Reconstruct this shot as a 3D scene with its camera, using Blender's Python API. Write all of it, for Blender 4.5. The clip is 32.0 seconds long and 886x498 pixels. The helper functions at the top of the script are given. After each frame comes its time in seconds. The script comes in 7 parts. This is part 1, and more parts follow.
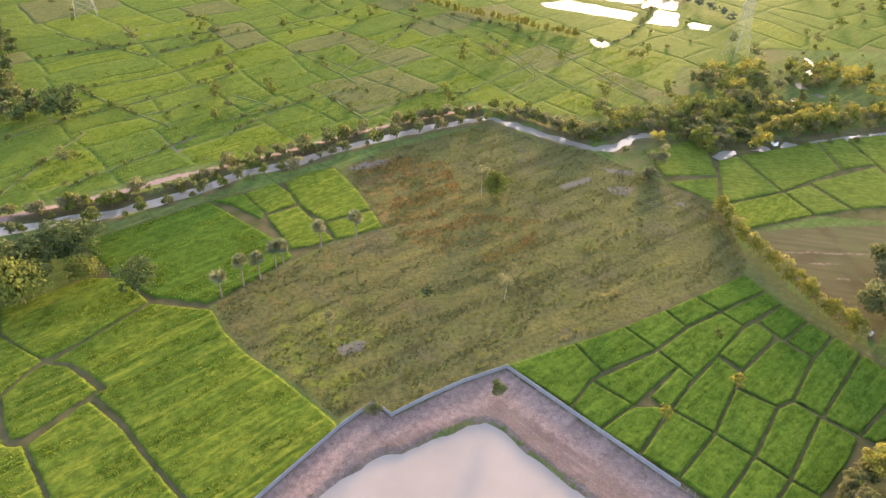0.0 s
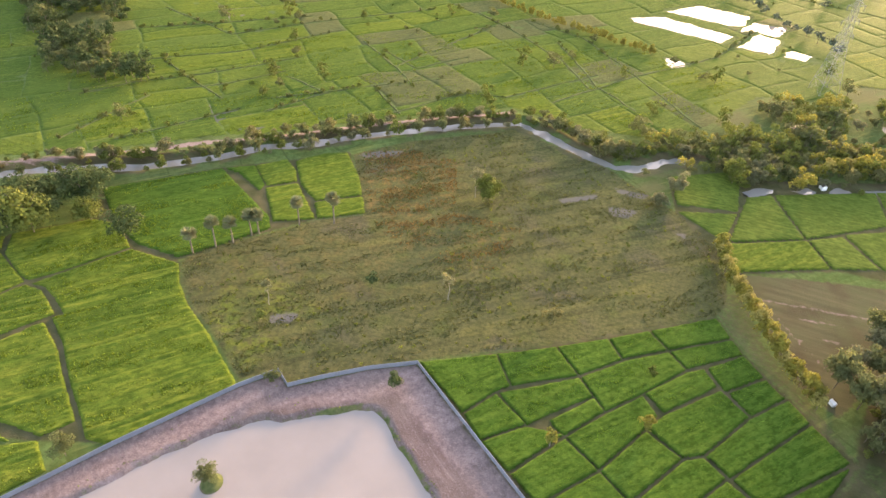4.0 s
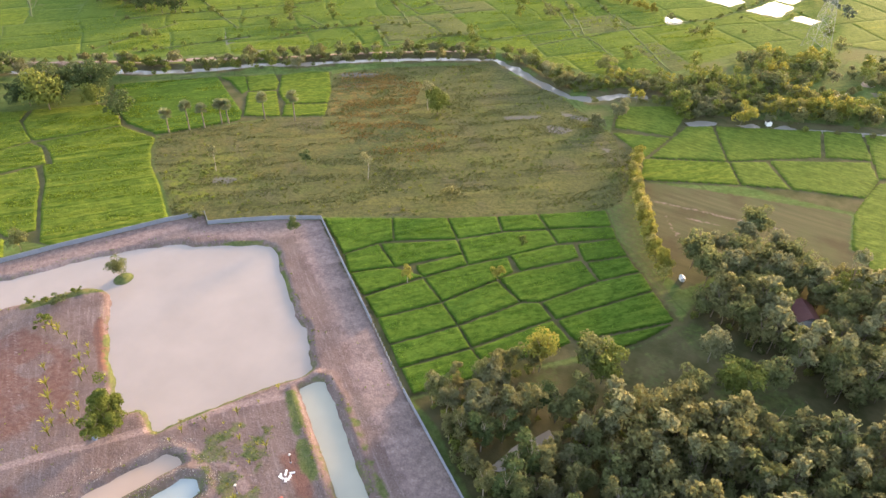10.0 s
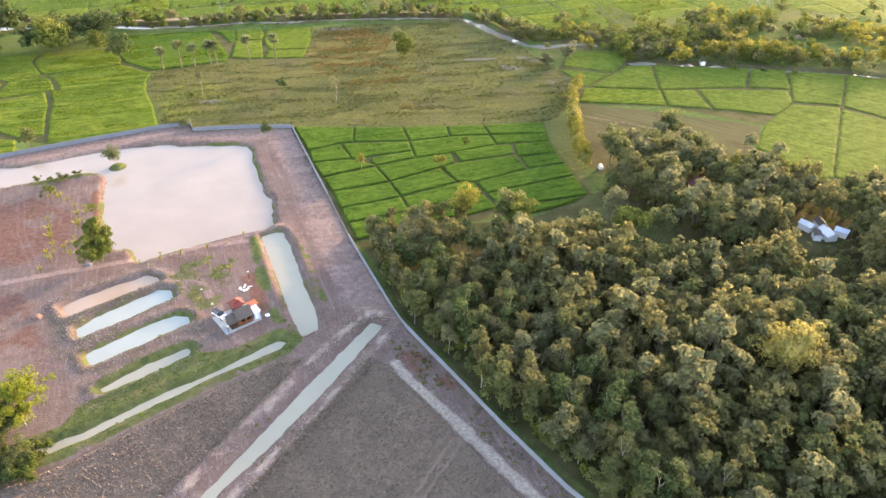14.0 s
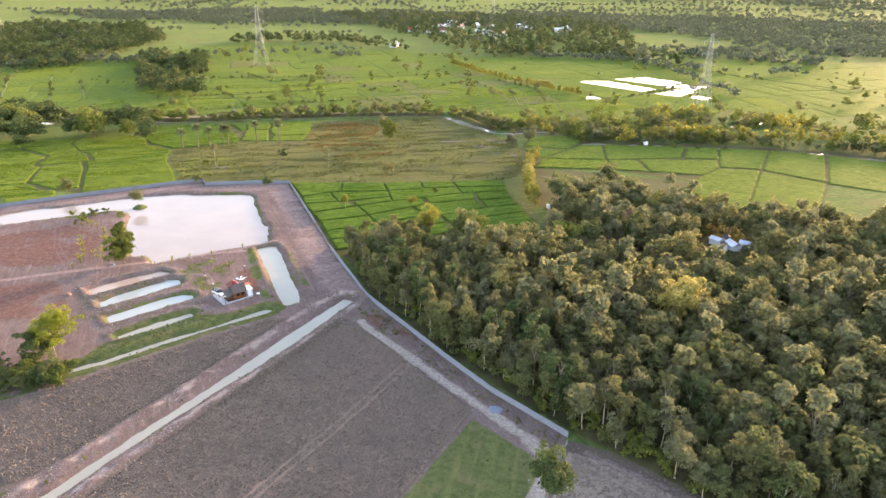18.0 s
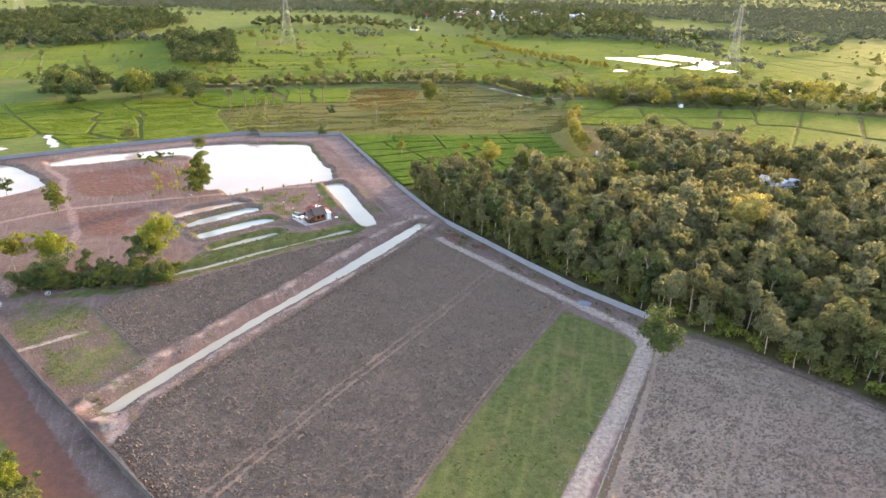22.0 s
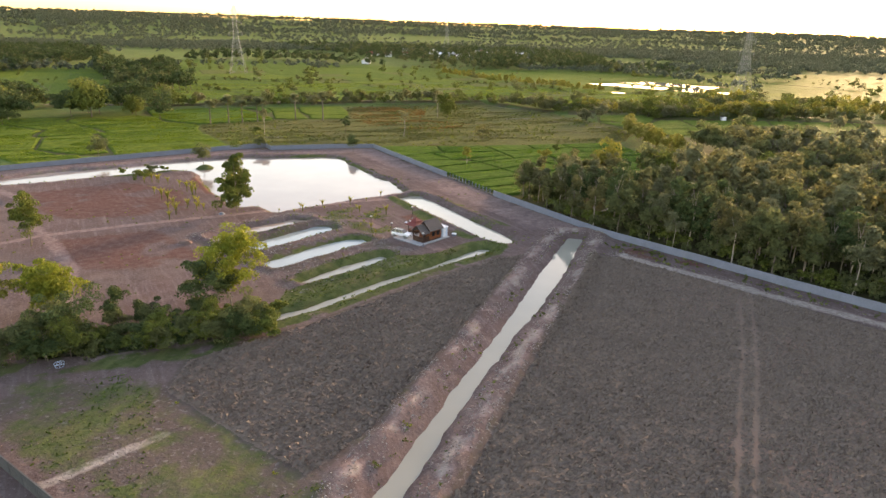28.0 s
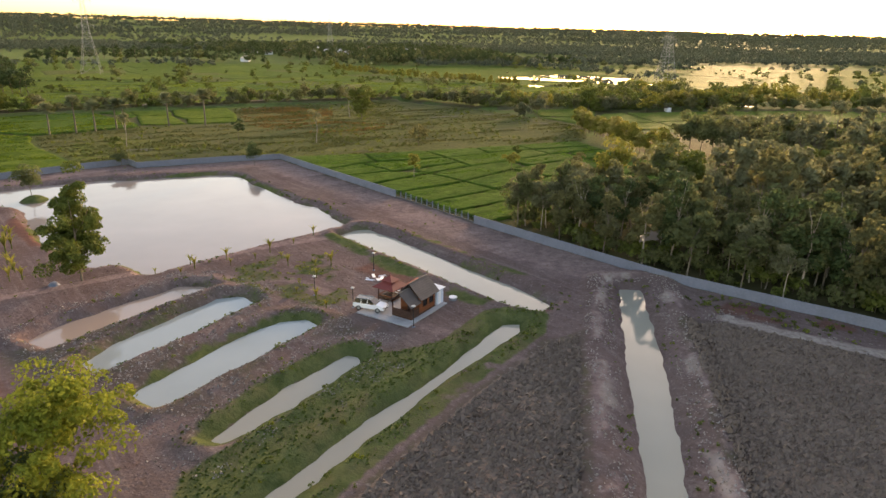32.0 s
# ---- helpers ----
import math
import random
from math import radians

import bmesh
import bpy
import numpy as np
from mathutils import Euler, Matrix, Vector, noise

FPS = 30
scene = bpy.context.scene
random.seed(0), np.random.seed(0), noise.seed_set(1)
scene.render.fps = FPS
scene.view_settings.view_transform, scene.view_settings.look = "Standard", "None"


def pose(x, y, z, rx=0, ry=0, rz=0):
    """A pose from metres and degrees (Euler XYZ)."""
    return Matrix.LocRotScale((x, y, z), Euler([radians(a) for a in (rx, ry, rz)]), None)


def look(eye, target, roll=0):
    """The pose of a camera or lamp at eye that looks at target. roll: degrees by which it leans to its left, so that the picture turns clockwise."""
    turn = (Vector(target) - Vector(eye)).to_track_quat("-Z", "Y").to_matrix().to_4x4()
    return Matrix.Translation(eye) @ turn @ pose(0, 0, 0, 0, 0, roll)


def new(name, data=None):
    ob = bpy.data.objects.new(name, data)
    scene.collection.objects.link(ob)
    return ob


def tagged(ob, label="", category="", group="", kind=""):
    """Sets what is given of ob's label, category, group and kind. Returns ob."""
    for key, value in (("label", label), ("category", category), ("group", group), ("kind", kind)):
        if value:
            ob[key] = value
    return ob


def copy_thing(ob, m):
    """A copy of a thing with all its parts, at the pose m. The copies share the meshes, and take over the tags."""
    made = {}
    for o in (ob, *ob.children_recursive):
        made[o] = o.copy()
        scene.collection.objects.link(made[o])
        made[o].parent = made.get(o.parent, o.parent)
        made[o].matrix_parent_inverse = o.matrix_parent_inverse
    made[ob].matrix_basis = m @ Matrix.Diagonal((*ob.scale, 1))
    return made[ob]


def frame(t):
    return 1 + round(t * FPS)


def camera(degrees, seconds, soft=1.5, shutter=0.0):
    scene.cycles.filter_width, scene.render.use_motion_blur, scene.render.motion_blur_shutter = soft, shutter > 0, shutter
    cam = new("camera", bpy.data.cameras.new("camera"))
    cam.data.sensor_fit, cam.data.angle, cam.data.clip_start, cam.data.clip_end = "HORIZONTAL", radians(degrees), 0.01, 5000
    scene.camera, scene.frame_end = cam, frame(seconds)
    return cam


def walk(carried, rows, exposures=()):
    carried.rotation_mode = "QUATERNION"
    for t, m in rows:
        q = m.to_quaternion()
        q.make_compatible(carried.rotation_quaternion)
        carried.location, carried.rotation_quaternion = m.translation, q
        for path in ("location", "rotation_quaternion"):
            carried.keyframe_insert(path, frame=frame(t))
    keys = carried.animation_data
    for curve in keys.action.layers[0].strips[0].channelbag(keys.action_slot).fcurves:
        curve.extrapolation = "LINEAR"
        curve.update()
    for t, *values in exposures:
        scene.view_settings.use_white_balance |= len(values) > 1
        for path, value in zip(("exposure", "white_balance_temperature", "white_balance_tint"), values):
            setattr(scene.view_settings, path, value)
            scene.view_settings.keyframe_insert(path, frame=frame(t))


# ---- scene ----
cam = camera(67.9, 32.0)
METRES, EYE, TILT, LEAN, TURN = 460.0, 149.7, -37.01, -1.58, 0.0
ROWS = [
    (0.0, 0.0, 0.0, 0.0, 0.0, 0.0, -0.0),
    (0.5, 0.0161, -0.0005, -0.0011, 1.63, 0.04, -1.26),
    (1.0, 0.0336, -0.0005, -0.0019, 3.43, 0.04, -2.64),
    (1.5, 0.0498, 0.0001, -0.0022, 4.85, 0.02, -3.75),
    (2.0, 0.0674, 0.0012, -0.0024, 6.15, 0.03, -4.75),
    (2.5, 0.0834, 0.0023, -0.0019, 7.29, 0.0, -5.68),
    (4.5, 0.1509, 0.012, 0.0027, 11.96, -0.41, -9.16),
    (5.0, 0.1682, 0.0132, 0.0032, 11.99, -0.42, -9.14),
    (5.5, 0.1834, 0.0127, 0.0021, 12.04, -0.41, -9.12),
    (6.0, 0.1987, 0.0105, -0.0005, 12.07, -0.41, -9.09),
    (6.5, 0.2123, 0.0094, -0.005, 12.13, -0.39, -9.05),
    (7.0, 0.2256, 0.0087, -0.0123, 12.17, -0.35, -9.0),
    (7.5, 0.2374, 0.0073, -0.0203, 12.22, -0.32, -8.95),
    (8.0, 0.2491, 0.0045, -0.0292, 14.89, -0.75, -10.84),
    (8.5, 0.2614, 0.0019, -0.038, 17.03, -1.1, -12.21),
    (9.0, 0.2736, -0.0018, -0.0483, 17.19, -1.06, -12.24),
    (9.5, 0.2845, -0.0059, -0.0577, 18.1, -1.19, -12.81),
    (10.0, 0.2965, -0.0108, -0.0681, 19.09, -1.35, -13.4),
    (10.5, 0.3077, -0.0152, -0.0779, 19.49, -1.38, -13.57),
    (11.0, 0.3195, -0.0207, -0.0888, 19.52, -1.34, -13.52),
    (11.5, 0.33, -0.0256, -0.0991, 19.54, -1.28, -13.49),
    (12.0, 0.3421, -0.0309, -0.1101, 19.65, -1.24, -13.47),
    (12.5, 0.3523, -0.0366, -0.1204, 19.68, -1.23, -13.43),
    (13.0, 0.3633, -0.0422, -0.1321, 19.75, -1.17, -13.38),
    (13.5, 0.373, -0.048, -0.1429, 19.77, -1.12, -13.35),
    (14.0, 0.3829, -0.0549, -0.1536, 19.76, 0.15, -13.32),
    (14.5, 0.3927, -0.0609, -0.1643, 19.83, 2.71, -13.28),
    (16.5, 0.4302, -0.0867, -0.2095, 19.96, 11.5, -13.2),
    (17.0, 0.4396, -0.0932, -0.2219, 20.01, 11.96, -13.19),
    (17.5, 0.4481, -0.0994, -0.233, 20.05, 11.96, -13.19),
    (18.0, 0.4559, -0.1065, -0.2452, 20.02, 11.97, -13.17),
    (18.5, 0.4604, -0.1132, -0.2562, 20.01, 11.98, -13.17),
    (19.0, 0.4624, -0.1195, -0.2677, 20.02, 11.97, -13.16),
    (19.5, 0.4618, -0.1244, -0.2775, 20.06, 11.95, -13.16),
    (20.0, 0.4582, -0.1284, -0.287, 20.06, 11.95, -13.19),
    (20.5, 0.4528, -0.1305, -0.2942, 20.08, 11.93, -13.23),
    (21.0, 0.4452, -0.131, -0.3006, 20.1, 11.91, -13.29),
    (21.5, 0.4367, -0.1299, -0.3057, 20.11, 11.9, -13.35),
    (22.0, 0.4262, -0.127, -0.3102, 20.13, 11.88, -13.41),
    (22.5, 0.4154, -0.1232, -0.3137, 20.13, 11.88, -13.46),
    (23.0, 0.4029, -0.1179, -0.3166, 20.15, 11.88, -13.5),
    (23.5, 0.3906, -0.1123, -0.3186, 20.14, 11.88, -13.55),
    (24.0, 0.3766, -0.1054, -0.3199, 20.1, 13.05, -13.62),
    (24.5, 0.3633, -0.0984, -0.3209, 20.04, 15.28, -13.71),
    (25.0, 0.3483, -0.0902, -0.3218, 20.01, 16.23, -13.77),
    (25.5, 0.3342, -0.0825, -0.3222, 20.01, 16.25, -13.79),
    (27.5, 0.2738, -0.0471, -0.3203, 15.38, 17.21, -10.72),
    (28.0, 0.2581, -0.0364, -0.3188, 13.4, 17.56, -9.36),
    (28.5, 0.2442, -0.0258, -0.3164, 10.64, 17.97, -7.31),
    (29.0, 0.2312, -0.0128, -0.3127, 6.65, 18.4, -4.34),
    (29.5, 0.2216, 0.0004, -0.3081, 5.17, 18.5, -3.18),
    (30.0, 0.2131, 0.0149, -0.301, 5.19, 18.51, -3.16),
    (30.5, 0.2068, 0.0276, -0.2922, 5.22, 18.5, -3.11),
    (31.0, 0.2009, 0.0411, -0.2816, 5.26, 18.5, -3.05),
    (31.5, 0.1961, 0.0535, -0.2718, 5.31, 18.49, -2.99),
    (32.0, 0.192, 0.065, -0.2636, 5.31, 18.5, -2.96),
]
EXPOSURES = [(0, 3.14, 7700, 28), (8, 3.07, 7650, 27), (12, 3.32, 7600, 23), (15, 3.40, 7600, 25), (19, 3.20, 7600, 27), (23.5, 3.08, 7650, 26), (25, 2.62, 7750, 25), (28, 2.44, 8000, 25), (32, 2.07, 8150, 25)]
walk(cam, [(t, pose(0, 0, EYE, TILT, LEAN, TURN) @ pose(METRES * x, METRES * y, METRES * z, 90 + pitch, roll, yaw)) for t, x, y, z, yaw, pitch, roll in ROWS], EXPOSURES)

# ---- light ----
SUN_AZ, SUN_EL = 18.0, 8.5          # degrees from +y towards +x, and above the horizon
world = bpy.data.worlds.new("world")
scene.world = world
world.use_nodes = True
sky = world.node_tree.nodes.new("ShaderNodeTexSky")
sky.sky_type, sky.sun_disc = "NISHITA", False
sky.sun_elevation, sky.sun_rotation = radians(SUN_EL), radians(SUN_AZ)
sky.air_density, sky.dust_density, sky.ozone_density = 1.0, 0.9, 1.0
world.node_tree.links.new(sky.outputs[0], world.node_tree.nodes["Background"].inputs[0])
world.node_tree.nodes["Background"].inputs[1].default_value = 0.15
sun = new("sun", bpy.data.lights.new("sun", "SUN"))
sun.data.energy, sun.data.angle, sun.data.color = 1.9, radians(11.0), (1.0, 0.77, 0.48)
_a, _e = radians(SUN_AZ), radians(SUN_EL)
SUN_DIR = Vector((math.sin(_a) * math.cos(_e), math.cos(_a) * math.cos(_e), math.sin(_e)))
sun.matrix_world = look(SUN_DIR * 300, (0, 0, 0))

# ---- numbers and meshes ----
rng = np.random.default_rng(7)


def vnoise(x, y, size, seed=0):
    """Smooth value noise in 0..1, one knot every `size` metres."""
    x, y = np.asarray(x, float) / size + 1000.0, np.asarray(y, float) / size + 1000.0
    ix, iy = np.floor(x).astype(np.int64), np.floor(y).astype(np.int64)
    fx, fy = x - ix, y - iy
    fx, fy = fx * fx * (3 - 2 * fx), fy * fy * (3 - 2 * fy)

    def h(i, j):
        n = (i * 374761393 + j * 668265263 + seed * 974634777) & 0xFFFFFFFF
        n = ((n ^ (n >> 13)) * 1274126177) & 0xFFFFFFFF
        return ((n ^ (n >> 16)) & 0xFFFF) / 65535.0
    a = h(ix, iy) * (1 - fx) + h(ix + 1, iy) * fx
    b = h(ix, iy + 1) * (1 - fx) + h(ix + 1, iy + 1) * fx
    return a * (1 - fy) + b * fy


def fnoise(x, y, size, seed=0, octaves=3):
    total, w = 0.0, 0.0
    for k in range(octaves):
        total = total + vnoise(x, y, size / 2 ** k, seed + k * 17) / 1.8 ** k
        w += 1 / 1.8 ** k
    return total / w


def smooth(a, b, v):
    t = np.clip((v - a) / (b - a), 0, 1)
    return t * t * (3 - 2 * t)


def soften(poly, times=2):
    """Corner cutting, so that dug edges run round."""
    p = np.array(poly, float)
    for _ in range(times):
        q = np.roll(p, -1, 0)
        p = np.stack([p * 0.75 + q * 0.25, p * 0.25 + q * 0.75], 1).reshape(-1, 2)
    return p


def signed(poly, x, y):
    """Distance to the polygon's edge, negative inside."""
    p = np.array(poly, float)
    q = np.roll(p, -1, 0)
    best = np.full(x.shape, 1e9)
    inside = np.zeros(x.shape, bool)
    for (ax, ay), (bx, by) in zip(p, q):
        dx, dy = bx - ax, by - ay
        k = np.clip(((x - ax) * dx + (y - ay) * dy) / (dx * dx + dy * dy + 1e-9), 0, 1)
        best = np.minimum(best, np.hypot(x - ax - k * dx, y - ay - k * dy))
        if ay != by:
            inside ^= ((ay > y) != (by > y)) & (x < dx * (y - ay) / (by - ay) + ax)
    return np.where(inside, -best, best)


def near_line(line, x, y):
    """Distance to an open line."""
    best = np.full(np.shape(x), 1e9)
    for (ax, ay), (bx, by) in zip(line[:-1], line[1:]):
        dx, dy = bx - ax, by - ay
        k = np.clip(((x - ax) * dx + (y - ay) * dy) / (dx * dx + dy * dy + 1e-9), 0, 1)
        best = np.minimum(best, np.hypot(x - ax - k * dx, y - ay - k * dy))
    return best


def mesh_np(name, verts, faces, material=None, flat=False):
    """A mesh from an array of corners and an array of triangles or quads."""
    verts, faces = np.asarray(verts, np.float32), np.asarray(faces, np.int32)
    me = bpy.data.meshes.new(name)
    n, k = faces.shape
    me.vertices.add(len(verts))
    me.vertices.foreach_set("co", verts.ravel())
    me.loops.add(n * k)
    me.loops.foreach_set("vertex_index", faces.ravel())
    me.polygons.add(n)
    me.polygons.foreach_set("loop_start", np.arange(0, n * k, k, dtype=np.int32))
    me.polygons.foreach_set("use_smooth", np.full(n, not flat, bool))
    me.update(calc_edges=True)
    if material:
        me.materials.append(material)
    return me


def grid_faces(nx, ny):
    i = np.arange(nx * ny).reshape(ny, nx)
    return np.stack([i[:-1, :-1], i[:-1, 1:], i[1:, 1:], i[1:, :-1]], -1).reshape(-1, 4)


def paint(me, name, values):
    at = me.attributes.new(name, "FLOAT_COLOR", "POINT")
    at.data.foreach_set("color", np.asarray(values, np.float32).ravel())


def part(name, bm, material, parent, label=""):
    """Link a bmesh (or mesh) as one mesh object under its thing."""
    if isinstance(bm, bpy.types.Mesh):
        me = bm
    else:
        me = bpy.data.meshes.new(name)
        bm.to_mesh(me)
        bm.free()
    if material and not me.materials:
        me.materials.append(material)
    ob = new(name, me)
    ob.parent = parent
    if label:
        ob["label"] = label
    return ob


def thing(name, at, label, category, group="", kind="", turn=0.0, scale=1.0):
    ob = new(name)
    ob.empty_display_size = 0.2
    ob.matrix_world = pose(*at, 0, 0, turn) @ Matrix.Scale(scale, 4)
    return tagged(ob, label, category, group, kind)


def box(bm, x0, y0, z0, x1, y1, z1, bevel=0.0):
    r = bmesh.ops.create_cube(bm, size=1)
    bmesh.ops.transform(bm, verts=r["verts"], matrix=Matrix.Translation(((x0 + x1) / 2, (y0 + y1) / 2, (z0 + z1) / 2)) @ Matrix.Diagonal((x1 - x0, y1 - y0, z1 - z0, 1)))
    if bevel:
        edges = list({e for v in r["verts"] for e in v.link_edges})
        bmesh.ops.bevel(bm, geom=edges, offset=bevel, segments=1, affect="EDGES")
    return bm


def boxed(*a, bevel=0.0):
    return box(bmesh.new(), *a, bevel=bevel)


def tube(bm, a, b, ra, rb, sides=7):
    a, b = Vector(a), Vector(b)
    q = (b - a).to_track_quat("Z", "Y").to_matrix()
    rings = []
    for c, r in ((a, ra), (b, rb)):
        rings.append([bm.verts.new(c + q @ Vector((r * math.cos(2 * math.pi * k / sides), r * math.sin(2 * math.pi * k / sides), 0))) for k in range(sides)])
    for k in range(sides):
        bm.faces.new((rings[0][k], rings[0][(k + 1) % sides], rings[1][(k + 1) % sides], rings[1][k]))
    bm.faces.new(rings[0][::-1])
    bm.faces.new(rings[1])
    return bm


def bend(bm, points, r0, r1, sides=7):
    """A limb along points, tapering from r0 to r1."""
    n = len(points) - 1
    for k in range(n):
        tube(bm, points[k], points[k + 1], r0 + (r1 - r0) * k / n, r0 + (r1 - r0) * (k + 1) / n, sides)
    return bm


def shell(bm, corners, lower=-0.06):
    """A flat panel with thickness from its corners in order."""
    top = [bm.verts.new(c) for c in corners]
    low = [bm.verts.new((c[0], c[1], c[2] + lower)) for c in corners]
    bm.faces.new(top)
    bm.faces.new(low[::-1])
    for k in range(len(top)):
        j = (k + 1) % len(top)
        bm.faces.new((top[j], top[k], low[k], low[j]))
    return bm


# ---- materials ----
def nodes_of(name, rough=0.9, metal=0.0, spec=0.3):
    m = bpy.data.materials.new(name)
    m.use_nodes = True
    t = m.node_tree
    b = t.nodes["Principled BSDF"]
    b.inputs["Roughness"].default_value, b.inputs["Metallic"].default_value = rough, metal
    b.inputs["Specular IOR Level"].default_value = spec
    return m, t, b


def add(t, kind, ins=(), operation="", data_type=""):
    n = t.nodes.new("ShaderNode" + kind)
    if operation:
        n.operation = operation
    if data_type:
        n.data_type = data_type
    for k, v in dict(ins).items():
        if isinstance(v, bpy.types.NodeSocket):
            t.links.new(v, n.inputs[k])
        else:
            n.inputs[k].default_value = v
    return n


def col(c):
    return (*c, 1.0)


def place(t, angle=0.0, scale=(1, 1, 1)):
    """World position, turned and scaled."""
    p = add(t, "NewGeometry").outputs["Position"]
    p = add(t, "Mapping", {"Vector": p, "Rotation": (0, 0, radians(angle))}).outputs[0] if angle else p
    return add(t, "Mapping", {"Vector": p, "Scale": scale}).outputs[0]


def fuzz(t, size, vec=None, detail=4.0, rough=0.55):
    return add(t, "TexNoise", {"Vector": vec if vec is not None else place(t), "Scale": 1.0 / size, "Detail": detail, "Roughness": rough}).outputs["Fac"]


def ramp(t, fac, lo, hi):
    return add(t, "MapRange", {"Value": fac, "From Min": lo, "From Max": hi}).outputs[0]


def mix(t, fac, a, b):
    n = add(t, "Mix", data_type="RGBA")
    for sock, v in ((n.inputs[0], fac), (n.inputs[6], a), (n.inputs[7], b)):
        if isinstance(v, bpy.types.NodeSocket):
            t.links.new(v, sock)
        elif isinstance(v, tuple):
            sock.default_value = col(v)
        else:
            sock.default_value = v
    return n.outputs[2]


def math_node(t, op, a, b):
    n = add(t, "Math", operation=op)
    for k, v in enumerate((a, b)):
        if isinstance(v, bpy.types.NodeSocket):
            t.links.new(v, n.inputs[k])
        else:
            n.inputs[k].default_value = v
    return n.outputs[0]


def bump(t, b, height, distance, strength=0.7):
    n = add(t, "Bump", {"Height": height, "Distance": distance, "Strength": strength})
    t.links.new(n.outputs[0], b.inputs["Normal"])


def plain(name, base, other, size, rough=0.8, metal=0.0, bumpy=0.01, spec=0.3, amount=1.0):
    """Two tones at a coarse and a fine scale, with fine relief."""
    m, t, b = nodes_of(name, rough, metal, spec)
    f1, f2 = fuzz(t, size), fuzz(t, size / 9)
    f = math_node(t, "MULTIPLY", math_node(t, "ADD", ramp(t, f1, 0.3, 0.7), ramp(t, f2, 0.3, 0.7)), 0.5 * amount)
    t.links.new(mix(t, f, base, other), b.inputs["Base Color"])
    if bumpy:
        bump(t, b, f2, bumpy)
    return m


def leafy(name, dark, light, thin=0.42):
    """Leaves: colour by clump and by place, some light passing through."""
    m, t, b = nodes_of(name, 0.65, 0.0, 0.06)
    isl = add(t, "NewGeometry").outputs["Random Per Island"]
    obj = add(t, "ObjectInfo").outputs["Random"]
    f = math_node(t, "ADD", math_node(t, "MULTIPLY", isl, 0.55), math_node(t, "MULTIPLY", obj, 0.45))
    c = mix(t, f, dark, light)
    t.links.new(c, b.inputs["Base Color"])
    tr = add(t, "BsdfTranslucent", {"Color": c})
    ms = add(t, "MixShader", {0: thin, 1: b.outputs[0], 2: tr.outputs[0]})
    t.links.new(ms.outputs[0], t.nodes["Material Output"].inputs[0])
    return m


def water(name, base, rough=0.05, ior=1.33):
    m, t, b = nodes_of(name, rough, 0.0, 0.5)
    b.inputs["IOR"].default_value = ior
    f = fuzz(t, 14.0)
    t.links.new(mix(t, ramp(t, f, 0.3, 0.7), base, tuple(c * 0.88 for c in base)), b.inputs["Base Color"])
    bump(t, b, fuzz(t, 0.7), 0.004, 0.15)
    return m


M = {}
M["pond"] = water("muddy_water", (0.268, 0.230, 0.210), ior=1.24)
M["fish"] = water("green_water", (0.265, 0.302, 0.296))
M["brown_fish"] = water("brown_water", (0.31, 0.235, 0.19))
M["ditch"] = water("ditch_water", (0.285, 0.276, 0.228), ior=1.27)
M["clear"] = water("field_water", (0.23, 0.215, 0.19), 0.03)
M["concrete"] = plain("grey_concrete", (0.188, 0.207, 0.262), (0.135, 0.148, 0.182), 2.5, 0.85, bumpy=0.004)
# weathered tone, darkened further to paint in the shade on the road wall
M["concrete_dark"] = plain("weathered_shaded_concrete", (0.115, 0.112, 0.110), (0.060, 0.057, 0.055), 3.0, 0.9, bumpy=0.006)
M["slab"] = plain("pale_paving", (0.36, 0.37, 0.39), (0.28, 0.28, 0.29), 1.5, 0.8, bumpy=0.003)
M["bark"] = plain("grey_bark", (0.20, 0.165, 0.13), (0.11, 0.085, 0.06), 0.8, 0.9, bumpy=0.02)
M["pale_bark"] = plain("pale_bark", (0.38, 0.33, 0.27), (0.22, 0.18, 0.14), 0.8, 0.9, bumpy=0.02)
M["leaf"] = leafy("woodland_leaves", (0.106, 0.126, 0.054), (0.146, 0.160, 0.066), 0.5)
M["leaf_olive"] = leafy("olive_leaves", (0.128, 0.130, 0.058), (0.172, 0.168, 0.074), 0.5)
M["leaf_dark"] = leafy("dark_leaves", (0.040, 0.066, 0.026), (0.095, 0.122, 0.045), 0.28)
# far leaves: distance haze put into the colour, greyer and bluer than near leaves
M["leaf_hazed"] = leafy("far_leaves_hazed", (0.060, 0.082, 0.056), (0.105, 0.126, 0.086), 0.28)
M["puddle"] = water("muddy_puddle", (0.10, 0.10, 0.07), 0.35)
M["leaf_gold"] = leafy("yellow_green_leaves", (0.15, 0.155, 0.032), (0.27, 0.25, 0.055))
M["leaf_yellow"] = leafy("golden_leaves", (0.21, 0.195, 0.060), (0.36, 0.315, 0.105))
M["leaf_lime"] = leafy("lime_leaves", (0.115, 0.150, 0.024), (0.270, 0.285, 0.042))
M["leaf_grey"] = leafy("greyish_leaves", (0.132, 0.140, 0.076), (0.196, 0.200, 0.108), 0.5)
M["leaf_bamboo"] = leafy("bamboo_leaves", (0.078, 0.106, 0.024), (0.155, 0.176, 0.044), 0.36)
M["palm"] = leafy("palm_leaves", (0.112, 0.138, 0.070), (0.215, 0.230, 0.128))
M["steel"] = plain("galvanised_steel", (0.36, 0.36, 0.35), (0.28, 0.28, 0.27), 3.0, 0.6, 0.3, 0)
M["timber"] = plain("red_brown_timber", (0.24, 0.075, 0.025), (0.14, 0.045, 0.018), 0.6, 0.55, bumpy=0.004)
